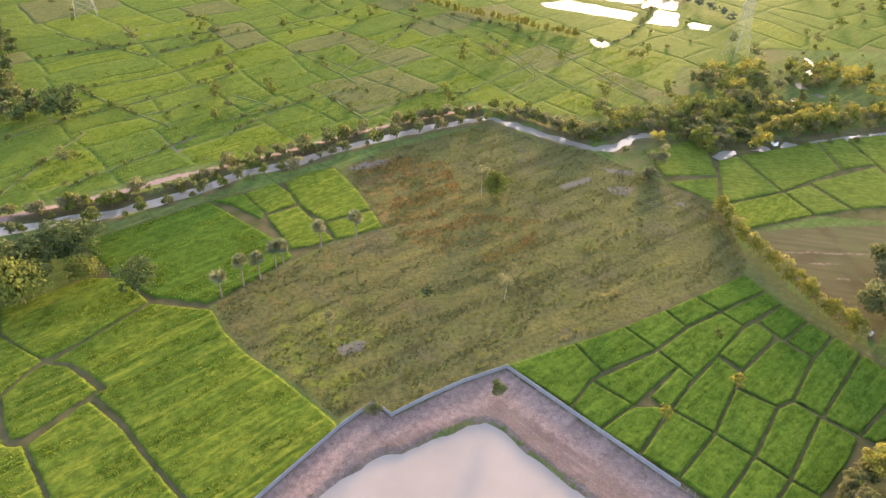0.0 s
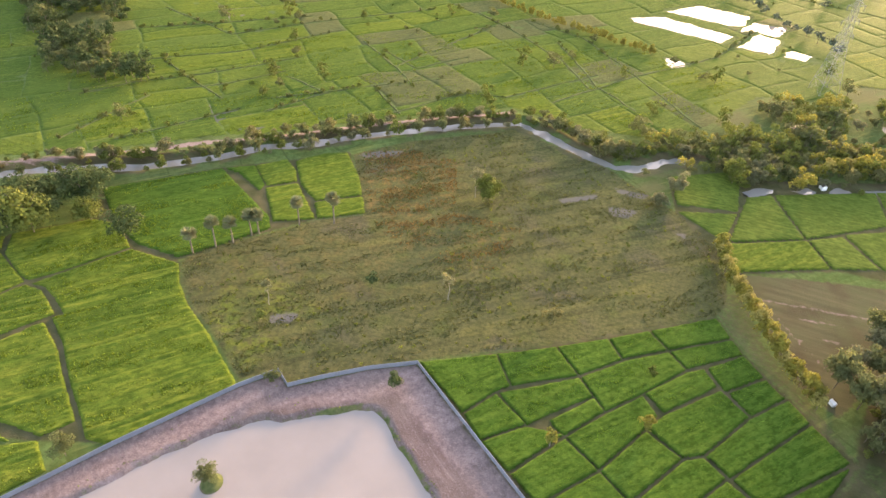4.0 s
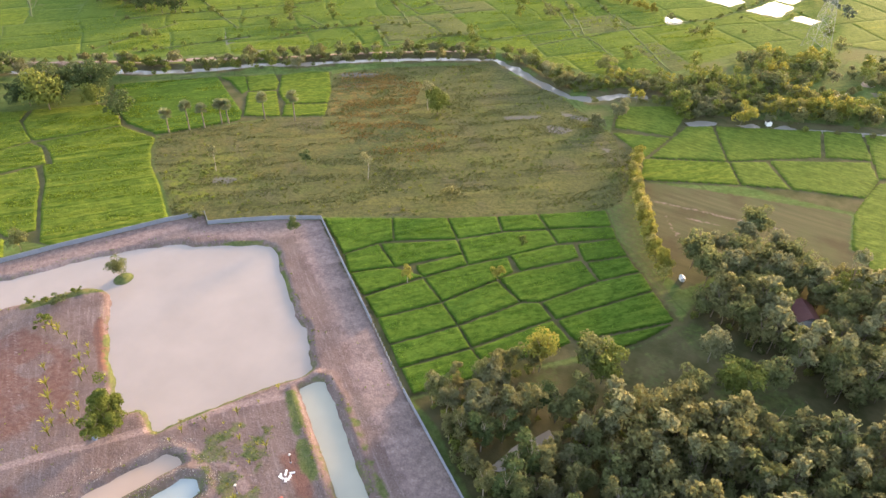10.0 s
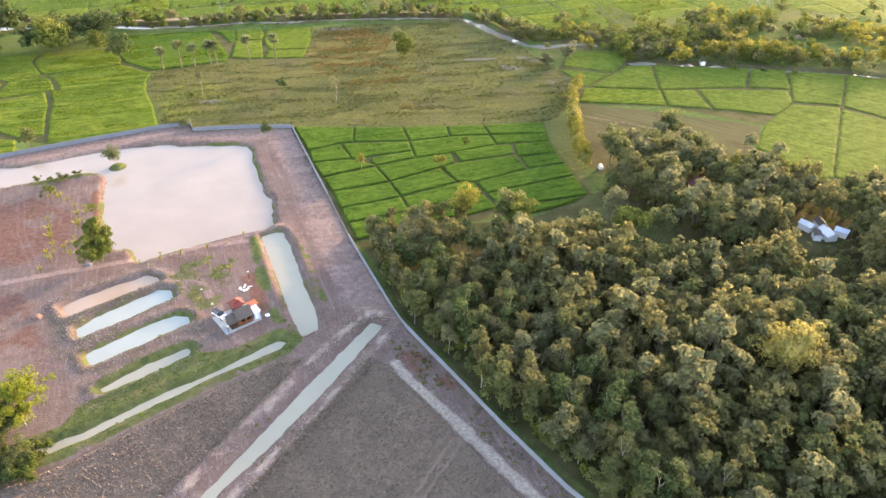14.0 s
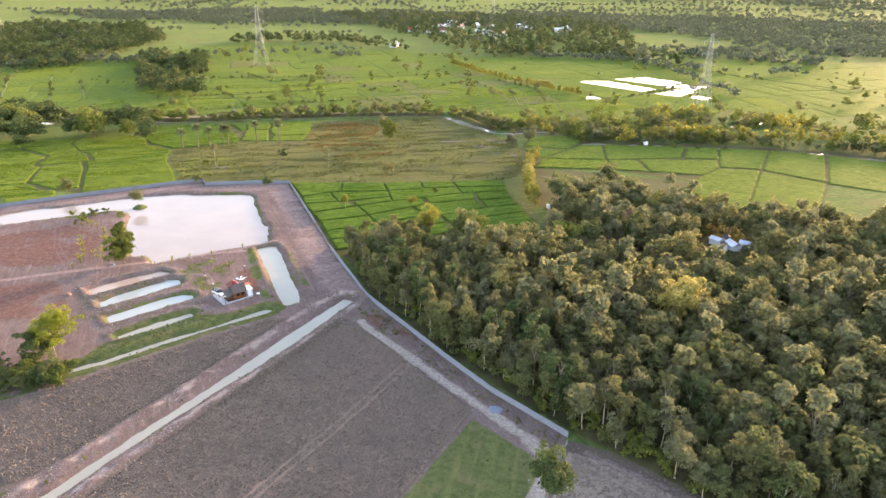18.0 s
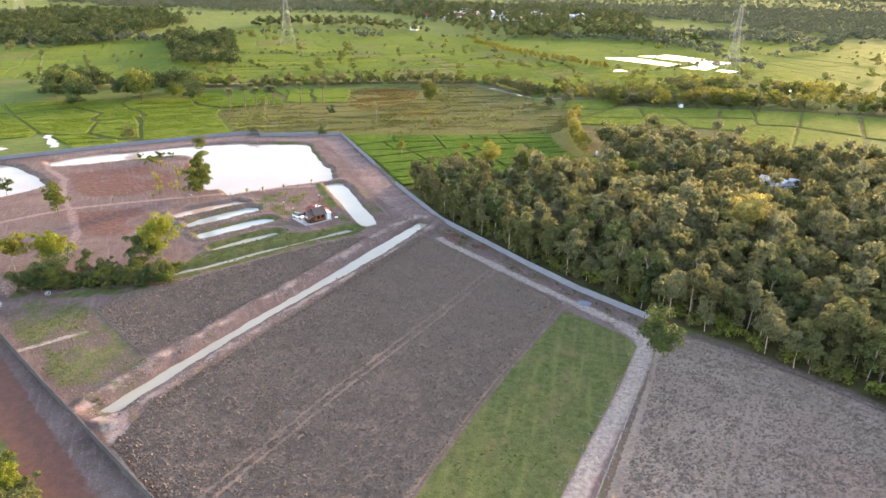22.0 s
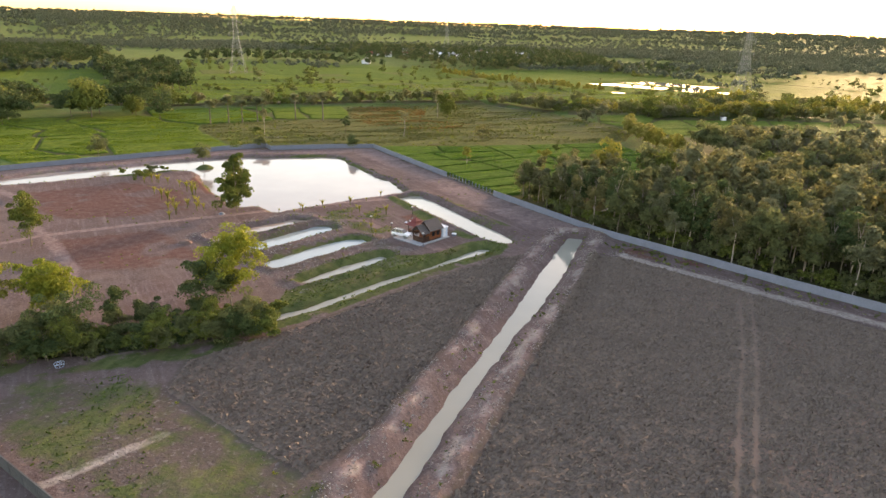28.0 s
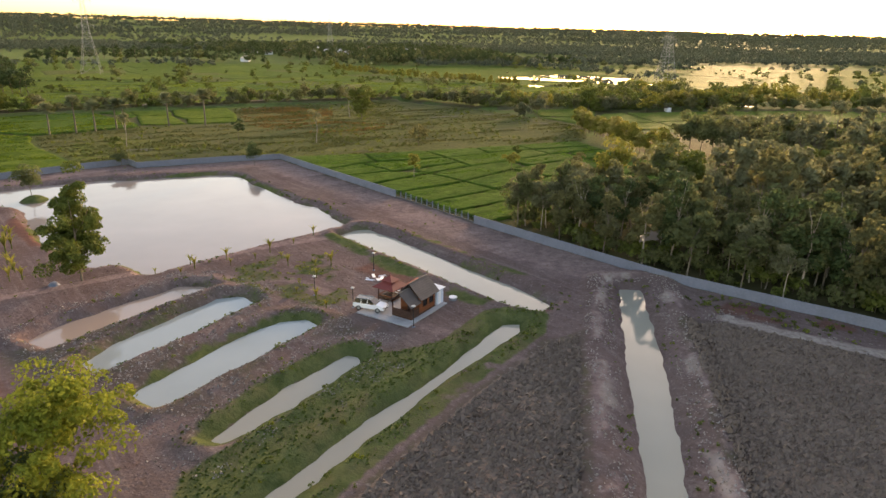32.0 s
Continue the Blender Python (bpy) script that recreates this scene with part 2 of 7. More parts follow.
M["timber_dark"] = plain("dark_timber", (0.075, 0.035, 0.022), (0.04, 0.02, 0.014), 0.6, 0.6, bumpy=0.004)
M["roof_grey"] = plain("brown_grey_roof_tiles", (0.105, 0.088, 0.085), (0.065, 0.055, 0.052), 0.9, 0.7, bumpy=0.006)
M["roof_red"] = plain("red_roof_tiles", (0.22, 0.045, 0.036), (0.15, 0.032, 0.028), 0.9, 0.55, bumpy=0.004)
M["roof_old"] = plain("faded_red_roof", (0.17, 0.062, 0.052), (0.11, 0.045, 0.040), 0.9, 0.7, bumpy=0.004)
M["roof_orange"] = plain("orange_awning", (0.50, 0.14, 0.07), (0.40, 0.10, 0.05), 0.8, 0.7, bumpy=0.003)
M["white"] = plain("white_paint", (0.74, 0.75, 0.78), (0.62, 0.63, 0.66), 1.2, 0.6, bumpy=0.002)
M["blue_wall"] = plain("pale_blue_sheet", (0.50, 0.58, 0.70), (0.42, 0.50, 0.62), 1.0, 0.6, bumpy=0.002)
M["sheet_roof"] = plain("bright_sheet_metal", (0.62, 0.65, 0.70), (0.5, 0.52, 0.56), 1.2, 0.4, 0.3, 0.004)
M["tarp"] = plain("blue_tarpaulin", (0.10, 0.125, 0.18), (0.17, 0.19, 0.235), 0.5, 0.6, bumpy=0.01)
M["car_paint"] = plain("white_car_paint", (0.78, 0.79, 0.82), (0.74, 0.75, 0.78), 2.0, 0.22, 0.0, 0, 0.5)
M["car_roof"] = plain("dark_car_roof", (0.03, 0.032, 0.036), (0.045, 0.047, 0.05), 1.0, 0.25, 0.0, 0, 0.5)
M["glass"] = plain("dark_car_glass", (0.012, 0.014, 0.016), (0.02, 0.022, 0.024), 1.0, 0.05, 0.0, 0, 0.6)
M["rubber"] = plain("black_rubber", (0.02, 0.02, 0.02), (0.03, 0.03, 0.03), 0.3, 0.85, bumpy=0)
M["lamp_white"] = plain("lamp_bowl", (0.42, 0.42, 0.41), (0.34, 0.34, 0.33), 0.3, 0.4, bumpy=0)
M["puddle"].node_tree.nodes["Principled BSDF"].inputs["Specular IOR Level"].default_value = 0.03


# ---- plan: dug ponds and channels (outline, water level, material, name, label) ----
BIG_POND = [(-24.5, 97.5), (-13.4, 106.9), (-6, 108.2), (5.9, 115.1), (15.2, 119.8), (20, 117), (23, 112.9), (35.1, 101), (44, 92.8), (49.5, 88.2), (56, 80), (59.0, 76.3),
            (51.6, 67.6), (43.1, 56.3), (37.3, 47.4), (35, 44), (31.3, 46.6), (27.6, 48.2), (24.1, 46.6), (21.6, 46), (14.5, 51.9), (3.1, 61.1), (-8.2, 72.1), (-11.4, 76.9),
            (-18.5, 79.5), (-22.4, 78), (-28.1, 71.7), (-32.7, 64.9), (-42, 54.9), (-53.7, 41.2), (-61, 45), (-62.1, 47.5), (-54.8, 66.6), (-48.4, 69), (-40.6, 78.5), (-34.9, 86.7)]
WEST_POND = [(-95, 18), (-80.5, 31), (-74, 37.2), (-50.7, 30.5), (-37, 25.5), (-34.2, 21.5), (-34.6, 15), (-38.5, 5), (-43.6, 0), (-70, -2), (-90, 5)]
SIDE_CHANNEL = [(59.2, 69.6), (61.5, 74.0), (64.2, 74.4), (70.3, 69.5), (84.9, 54.9), (93.9, 46.7), (98.6, 41.0), (95.8, 36.7), (90, 41.1), (80.1, 50.5), (68, 61.5)]
FISH_1 = [(31.8, 20), (33, 25), (37.5, 33), (42, 40.2), (45.3, 40.8), (47.3, 39.5), (41.2, 27.7), (36.4, 18.0)]
FISH_2 = [(42.3, 15.4), (43.1, 20.8), (49.5, 36.2), (53, 37.8), (55.9, 35.4), (50.9, 23.4), (45.6, 13.3)]
FISH_3 = [(51.6, 9.4), (56.4, 21.3), (60.8, 29.4), (64.7, 31.1), (66.8, 29.3), (61.4, 17.9), (55.9, 7.1)]
FISH_4 = [(62.8, 2.2), (66.9, 12.9), (72.1, 22.3), (74.6, 22.2), (75.6, 19.8), (70.4, 9.1), (65.8, 1.2)]
STRIP = [(43.0, -33.5), (52, -28), (60, -20), (65.9, -13.0), (69.7, -7.5), (75.8, 5.0), (84, 19.3), (91.0, 33.6), (94.8, 34.4), (94.3, 30.4), (86.4, 17.2), (79.6, 4.4), (72.8, -9.6), (68.3, -16.4), (61, -24), (53, -32), (44, -36.5)]
DITCH = [(109.2, 48.7), (113.0, 49.3), (112.4, 41.6), (111.6, 30), (110.6, 18.3), (109, 5.5), (106.6, -8.7), (104.9, -23.6), (103.6, -35), (102.8, -46), (101.6, -65.2), (98.4, -66.0),
         (99.2, -50.7), (100.4, -40.4), (102.0, -22.7), (104.1, -5.5), (106.2, 20.3), (107.4, 33)]
WATERS = [(BIG_POND, -0.9, "pond", "pond", "large excavated pond full of still pinkish muddy water", 1, 1.6),
          (WEST_POND, -0.9, "pond", "pond", "broad muddy pond with bare earth banks", 1, 2.2),
          (SIDE_CHANNEL, -0.9, "ditch", "channel", "straight dug channel of pale muddy water", 0, 1.3),
          (FISH_1, -0.7, "brown_fish", "fish_pond", "narrow fish pond with brownish water", 0, 1.1),
          (FISH_2, -0.7, "fish", "fish_pond", "narrow fish pond with pale green water", 0, 1.1),
          (FISH_3, -0.7, "fish", "fish_pond", "narrow fish pond with pale green water", 0, 1.1),
          (FISH_4, -0.7, "ditch", "fish_pond", "narrow fish pond with cloudy pale water", 0, 1.1),
          (STRIP, -0.7, "ditch", "channel", "long thin ditch of pale water along a grass bank", 0, 0.9),
          (DITCH, -0.9, "ditch", "channel", "long straight irrigation ditch between heaped chalky banks", 0, 1.1)]
# outside the wall
CANAL_N = [(-215, 172), (-165, 205), (-127, 218.5), (-100, 236.5), (-82, 253), (-63, 262.5), (-40, 279.5), (-3, 300.5), (26, 313)]
CANAL_E = [(26, 313), (40, 306), (54, 296), (68, 287), (77, 282.5), (86, 283.5), (99, 295), (112, 299)]
CREEK = [(134, 275), (140, 280), (148, 284), (162, 286), (185, 293), (221, 303), (261, 312), (300, 310)]
NORTH_CREEK = [(198, 336), (203, 350), (215, 367), (226, 385), (239, 409), (256, 416)]
COMPOUND = [(-128, 5), (-112, -7), (-83.7, 35.2), (-66.2, 60.8), (-45.9, 88.5), (-23.9, 116.0), (-15.4, 124.0), (-10.4, 119.5), (9.9, 132.5), (23.5, 138.5), (59.7, 105.9),
            (85, 79.5), (106, 60.8), (117, 51), (125.5, 45.8), (136.5, 39.3), (152.3, 29.7), (168.8, 20.3), (189.7, 12.4), (190.5, -11), (189, -40), (187, -98), (124.6, -78.8), (43, -51.8), (0, -37.5)]
PLOUGH_WEST = [(66, -39.6), (92.5, -50.0), (96.0, -40), (98.0, -20), (100.0, 0), (101.6, 20), (102.2, 31), (96.5, 27.0), (88, 13), (82, 1.5), (74.5, -14), (70, -20.5), (63.2, -31)]
PLOUGH_EAST = [(108.6, -73), (105.8, -60), (108.4, -35), (110.8, -10), (112.8, 12), (115, 36), (121.5, 36.5), (133, 31), (150, 21.5), (167.5, 11.8), (164.8, -18), (163.2, -38), (161, -92), (127.8, -80)]
GRASS_FIELD = [(168.3, 8.8), (175, 6.2), (183.4, 2.9), (187.0, -0.5), (186.2, -17), (184.4, -37), (183, -55), (180, -97), (161.2, -92), (163.4, -38), (165, -18)]
BARE_EAST = [(190.0, -9.9), (190.0, 10.5), (200.5, 10.5), (219, 4.5), (233, -2.0), (245, -10), (264, -26), (262, -98), (187.5, -98), (189.0, -40)]
FALLOW = [(-25.6, 118.4), (-44.2, 134.6), (-56.4, 143.6), (-66, 153.2), (-72.4, 163.2), (-71, 171), (-54, 185), (-37, 202), (-19.5, 211.0), (-41.8, 257.0), (-20.9, 276.5), (26.1, 304), (53, 291), (73.4, 279), (103.4, 250.6), (121.5, 224.7), (118.8, 195), (114.6, 187.3),
          (63.1, 158.6), (22.5, 140.0), (8, 133), (-11, 121), (-16, 124)]
BROWN = [(123.7, 214.2), (150.5, 218.4), (198, 222.5), (195.9, 198.2), (201.5, 196.6), (198.5, 173.5), (180.8, 174.7), (160, 170), (146, 152), (138, 160), (131, 180), (124, 205)]
FOREST = [(88, 78), (97, 73), (106, 63), (117, 53), (137, 41.5), (152, 32), (167, 24.5), (191, 13.5), (208, 8), (227, -1), (243, -10), (275, -26), (330, 20), (330, 150), (277, 172), (240, 176), (222, 168), (199, 172), (181, 175), (164, 166), (157, 163),
          (150, 146), (146, 132), (132, 114), (118, 104), (104, 96)]
CLEARING = [(106, 92), (121, 106), (133, 114), (146, 131), (150, 139), (158, 139), (166, 133), (180, 124), (186, 113), (178, 104), (166, 101), (151, 100), (140, 98), (128, 93), (116, 88)]
RED_ROAD = [(0, -42), (38, -55.5), (60, -63.5), (82, -72), (110, -83), (160, -103)]
PALE_TRACK = [(122, 37.5), (127.5, 33.6), (141, 27.6), (154.3, 20.8), (168, 14.2), (182.2, 7.2), (187.5, 3.2), (188.9, -1.1), (188.4, -15.5), (186.2, -38.9), (184.6, -60), (182.5, -97)]


def height(x, y):
    """Lie of the land, with the dug ponds, their banks and the far rise."""
    x, y = np.asarray(x, float), np.asarray(y, float)
    z = (fnoise(x, y, 22, 3) - 0.5) * 0.30 * smooth(900, 300, np.hypot(x, y))
    z += (fnoise(x, y, 3.0, 5, 2) - 0.5) * 0.16 * smooth(330, 250, np.hypot(x - 60, y - 30))
    for outline, level, _, _, _, rounds, bank in WATERS:
        p = soften(outline, rounds)
        lo, hi = p.min(0) - 9, p.max(0) + 9
        k = (x > lo[0]) & (x < hi[0]) & (y > lo[1]) & (y < hi[1])
        if not k.any():
            continue
        xs, ys = x[k], y[k]
        d = signed(p, xs, ys) + (fnoise(xs, ys, 2.2, 11, 2) - 0.5) * 0.7 + (fnoise(xs, ys, 7, 12, 3) - 0.5) * (2.4 if rounds else 0.25) + (0.8 if outline is STRIP or outline is FISH_4 else 0.0 if rounds else 0.15)
        zk = z[k]
        dug = level - 0.05 + d * (0.0 - level) / bank
        zk = np.where(d < bank, np.clip(np.minimum(zk, dug), level - 1.2, 9), zk)
        if outline is DITCH:
            zk = zk + 0.75 * np.exp(-((d - 4.0) / 1.6) ** 2) * (0.6 + 0.8 * fnoise(xs, ys, 2.5, 23, 2))
        elif bank < 1.5:
            zk = zk + 0.35 * np.exp(-((d - 2.2) / 1.0) ** 2)
        z[k] = zk
    for line, level, half, berm, rag in ((CANAL_N, -1.0, 2.7, 1.1, 3.0), (CANAL_E, -1.0, 2.3, 0.5, 4.0), (CREEK, -0.6, 1.4, 0.2, 8.0), (NORTH_CREEK, -0.5, 1.6, 0.0, 7.0)):
        a = np.array(line)
        k = (x > a[:, 0].min() - 15) & (x < a[:, 0].max() + 15) & (y > a[:, 1].min() - 15) & (y < a[:, 1].max() + 15)
        d = near_line(line, x[k], y[k]) + (fnoise(x[k], y[k], 7, 31, 2) - 0.5) * rag - half
        zk = np.where(d < 2.5, np.minimum(z[k], np.clip(level + d * 0.55, level - 0.8, 9)), z[k])
        z[k] = zk + berm * np.exp(-((d - 4.5) / 2.0) ** 2)
    for cx, cy, size in ((-15.6, 85.6, 3.4), (-20.5, 74.5, 3.4)):
        z = np.maximum(z, 0.45 - 1.9 * (np.hypot(x - cx, (y - cy) * 0.9) / size) ** 2)
    r = np.hypot(x, y)
    az = np.degrees(np.arctan2(x, np.maximum(y, 1e-6)))
    z += smooth(1500, 4700, r) * np.clip(40 - 1.0 * np.where(y > 0, az, 90 * np.sign(x)), 6, 105)
    return z


def axis(fine0, fine1, mid0, mid1, fine, mid, far):
    """Coordinates, close set in the middle and ever wider outwards."""
    a = list(np.arange(fine0, fine1, fine))
    a += list(np.arange(a[-1] + mid, mid1, mid))
    a = list(np.arange(fine0 - mid, mid0, -mid))[::-1] + a
    step = mid
    while a[-1] < far:
        step *= 1.22
        a.append(a[-1] + step)
    step = mid
    while a[0] > -far:
        step *= 1.22
        a.insert(0, a[0] - step)
    return np.array(a)


# ground: one sheet from the ponds to the horizon
gx, gy = axis(-66, 200, -140, 260, 0.75, 2.2, 4700), axis(-80, 140, -80, 330, 0.75, 2.2, 4700)
X, Y = (v.ravel() for v in np.meshgrid(gx, gy))
Z = height(X, Y)
mask = lambda poly, soft=1.2: smooth(soft, -soft, signed(poly, X, Y))
inside = mask(COMPOUND, 0.6)
grass = np.zeros_like(X)
for outline, level, *_ , bank in WATERS:
    d = signed(soften(outline, 1), X, Y)
    w = 0.95 if outline is STRIP else 0.8 if outline in (FISH_3, FISH_4) else 0.5 if outline in (SIDE_CHANNEL, FISH_2, FISH_1) else 0.4
    grass = np.maximum(grass, w * smooth(2.6, 0.4, d) * (d > -1.0))
grass *= smooth(0.42, 0.60, fnoise(X, Y, 6, 41) + 0.05 + 0.2 * (grass > 0.7))
dd = signed(soften(DITCH, 1), X, Y)
grass = np.where(dd < 5, grass * 0.35, grass)
GREEN_PATCHES = ([(58.7, -54.7), (59.6, -45), (64.6, -40.2), (71.6, -45.9), (68.6, -50.4), (66.2, -57.4)], [(69.2, -57.8), (72.9, -50.9), (79.4, -57.3), (83.8, -59.3), (90.2, -65.7), (80.2, -62.5)],
                 [(54.6, -40.1), (58.3, -37), (62.8, -39.9), (59.2, -46.4)], [(87.1, -59.3), (87.5, -55.9), (94, -49.9), (94.6, -51.3), (89.2, -57.1), (88.6, -59.7)])
GREEN_STRIP = [(64, -3), (70, 6), (76.5, 20.5), (85, 26.3), (95, 35), (86.2, 19), (78, 4), (70, -9), (66, -12)]
grass = np.maximum(grass, 0.95 * mask(GREEN_STRIP, 1.0))
grass = np.maximum(grass, 0.9 * mask([(59, 69), (65.5, 62), (78, 49.5), (92, 36), (86, 38), (74, 48), (63, 60), (56.5, 67)], 1.2) * smooth(0.3, 0.6, fnoise(X, Y, 5, 43)))
grass = np.maximum(grass, 0.8 * mask([(71, 71), (86, 57), (98, 44.5), (99.5, 47), (88, 58), (74, 72)], 1.0) * smooth(0.4, 0.6, fnoise(X, Y, 6, 44)))
grass = np.maximum.reduce([grass, 0.60 * mask([(43, -49), (48, -41), (62, -37), (68, -39), (94, -49.5), (98, -60), (86, -65)], 2.5) * smooth(0.28, 0.56, fnoise(X, Y, 7, 45, 4)), *[0.85 * mask(p, 2.8) * smooth(0.30, 0.62, fnoise(X, Y, 2.6, 46, 5)) for p in GREEN_PATCHES], 0.75 * smooth(3.4, 1.2, near_line([(42, -41.5), (56, -34), (62, -29.5), (70, -21)], X, Y)) * smooth(0.30, 0.5, fnoise(X, Y, 3, 54)), 0.92 * smooth(3.4, 2.4, signed(STRIP, X, Y)) * (X + Y > 45) * smooth(0.22, 0.4, fnoise(X, Y, 3, 55))])
grass = np.maximum(grass, 0.7 * mask([(47, 88), (60, 78), (57, 74), (46, 87)], 2.5))
grass = np.maximum(grass, 0.75 * smooth(3.0, 1.5, np.abs(near_line([(x - 3, y - 9) for x, y in RED_ROAD], X, Y) - 3)) * (inside < 0.5))
grass = np.maximum(grass, mask(GRASS_FIELD, 0.8))
grass = np.maximum(grass, 0.9 * smooth(2.6, 1.2, near_line([(-31, 63.5), (-27, 68), (-24, 72.5), (-18, 78.5)], X, Y)))
for outline in (BIG_POND, WEST_POND):
    grass = np.maximum(grass, 0.75 * smooth(1.9, 0.9, signed(outline, X, Y)) * smooth(0.34, 0.5, fnoise(X, Y, 5, 64)) * (X > -1 - 30 * (Y < 45)))
FIELD_EDGES = ([(130, 201), (175, 201)], [(134, 193.5), (146, 194.5), (164, 194), (177, 191)], [(135, 194), (140, 182), (149, 169)], [(140, 184), (157, 187), (158, 182)])
YARD_TRACK = [(1.5, 6.0), (19.5, -6.5), (26, -14), (34, -22)]
POND_TRACK = [(1.5, 6.0), (-14.5, 15.5), (-34, 31), (-50, 37), (-62, 44)]
YARD = [(46, 41), (57, 37), (66, 33), (70, 37), (67, 47), (61, 57), (52, 55), (47, 48)]
grass = np.maximum(grass, 0.62 * mask(YARD, 2.0) * smooth(0.38, 0.6, fnoise(X, Y, 4, 58, 4)))
grass = np.maximum(grass, 0.9 * smooth(4.5, 2.5, np.hypot(X + 15.6, Y - 86)))
APRON = [(40, -54.5), (61.5, -61.3), (84, -69), (124, -82), (185, -102)]
inside = np.maximum(inside, smooth(5.0, 3.6, near_line(APRON, X, Y)))
grass = np.maximum(grass, 0.3 * smooth(4.5, 3.0, near_line(APRON, X, Y)) * smooth(0.42, 0.6, fnoise(X, Y, 3, 63, 4)) * (signed(COMPOUND, X, Y) > 0.5))
plough = np.maximum.reduce([0.8 * mask([(27, 18), (31, 26), (44, 44), (58, 42), (68, 33), (80, 24), (70, 3), (62, -3), (44, 6)], 2.5) * smooth(0.36, 0.6, fnoise(X, Y, 7, 50)), 0.75 * mask([(44, -50), (54, -40), (66, -38), (94, -48), (104, -62), (126, -78)], 2.5), mask(PLOUGH_WEST, 1.0), mask(PLOUGH_EAST, 1.0), mask(BARE_EAST, 1.0)])
red = np.maximum.reduce([1.0 * mask([(120.5, 39.5), (124, 43.5), (133, 40.5), (141, 35), (131, 36.5), (125, 37)], 1.6) * smooth(0.2, 0.5, fnoise(X, Y, 4, 57, 4)), 0.62 * mask([(-39, 36), (-24, 58), (0, 55), (15, 37), (5, 26), (-10, 16)], 3.0) * smooth(0.25, 0.5, fnoise(X, Y, 9, 68, 4)), 0.62 * mask([(0, 5), (18, 21), (43, 7), (31, -4), (20, -8)], 3.0) * smooth(0.25, 0.5, fnoise(X, Y, 9, 69, 4)), 0.75 * mask([(-9.3, 71), (6.1, 59), (11, 54), (8, 52.5), (-6, 64)], 1.2),
                         0.6 * mask([(96, 33), (99, 37), (95, 37.5), (92, 35)], 1.0), 0.95 * smooth(4.6, 2.6, near_line(RED_ROAD, X, Y) + 1.2 * (fnoise(X, Y, 5, 62) - 0.5)), 0.7 * mask([(66, 50), (70, 55), (84, 41), (81, 39)], 1.5),
                         0.55 * mask([(30, 12), (62, -2), (58, -9), (27, 4)], 2.0) * fnoise(X, Y, 4, 46)])
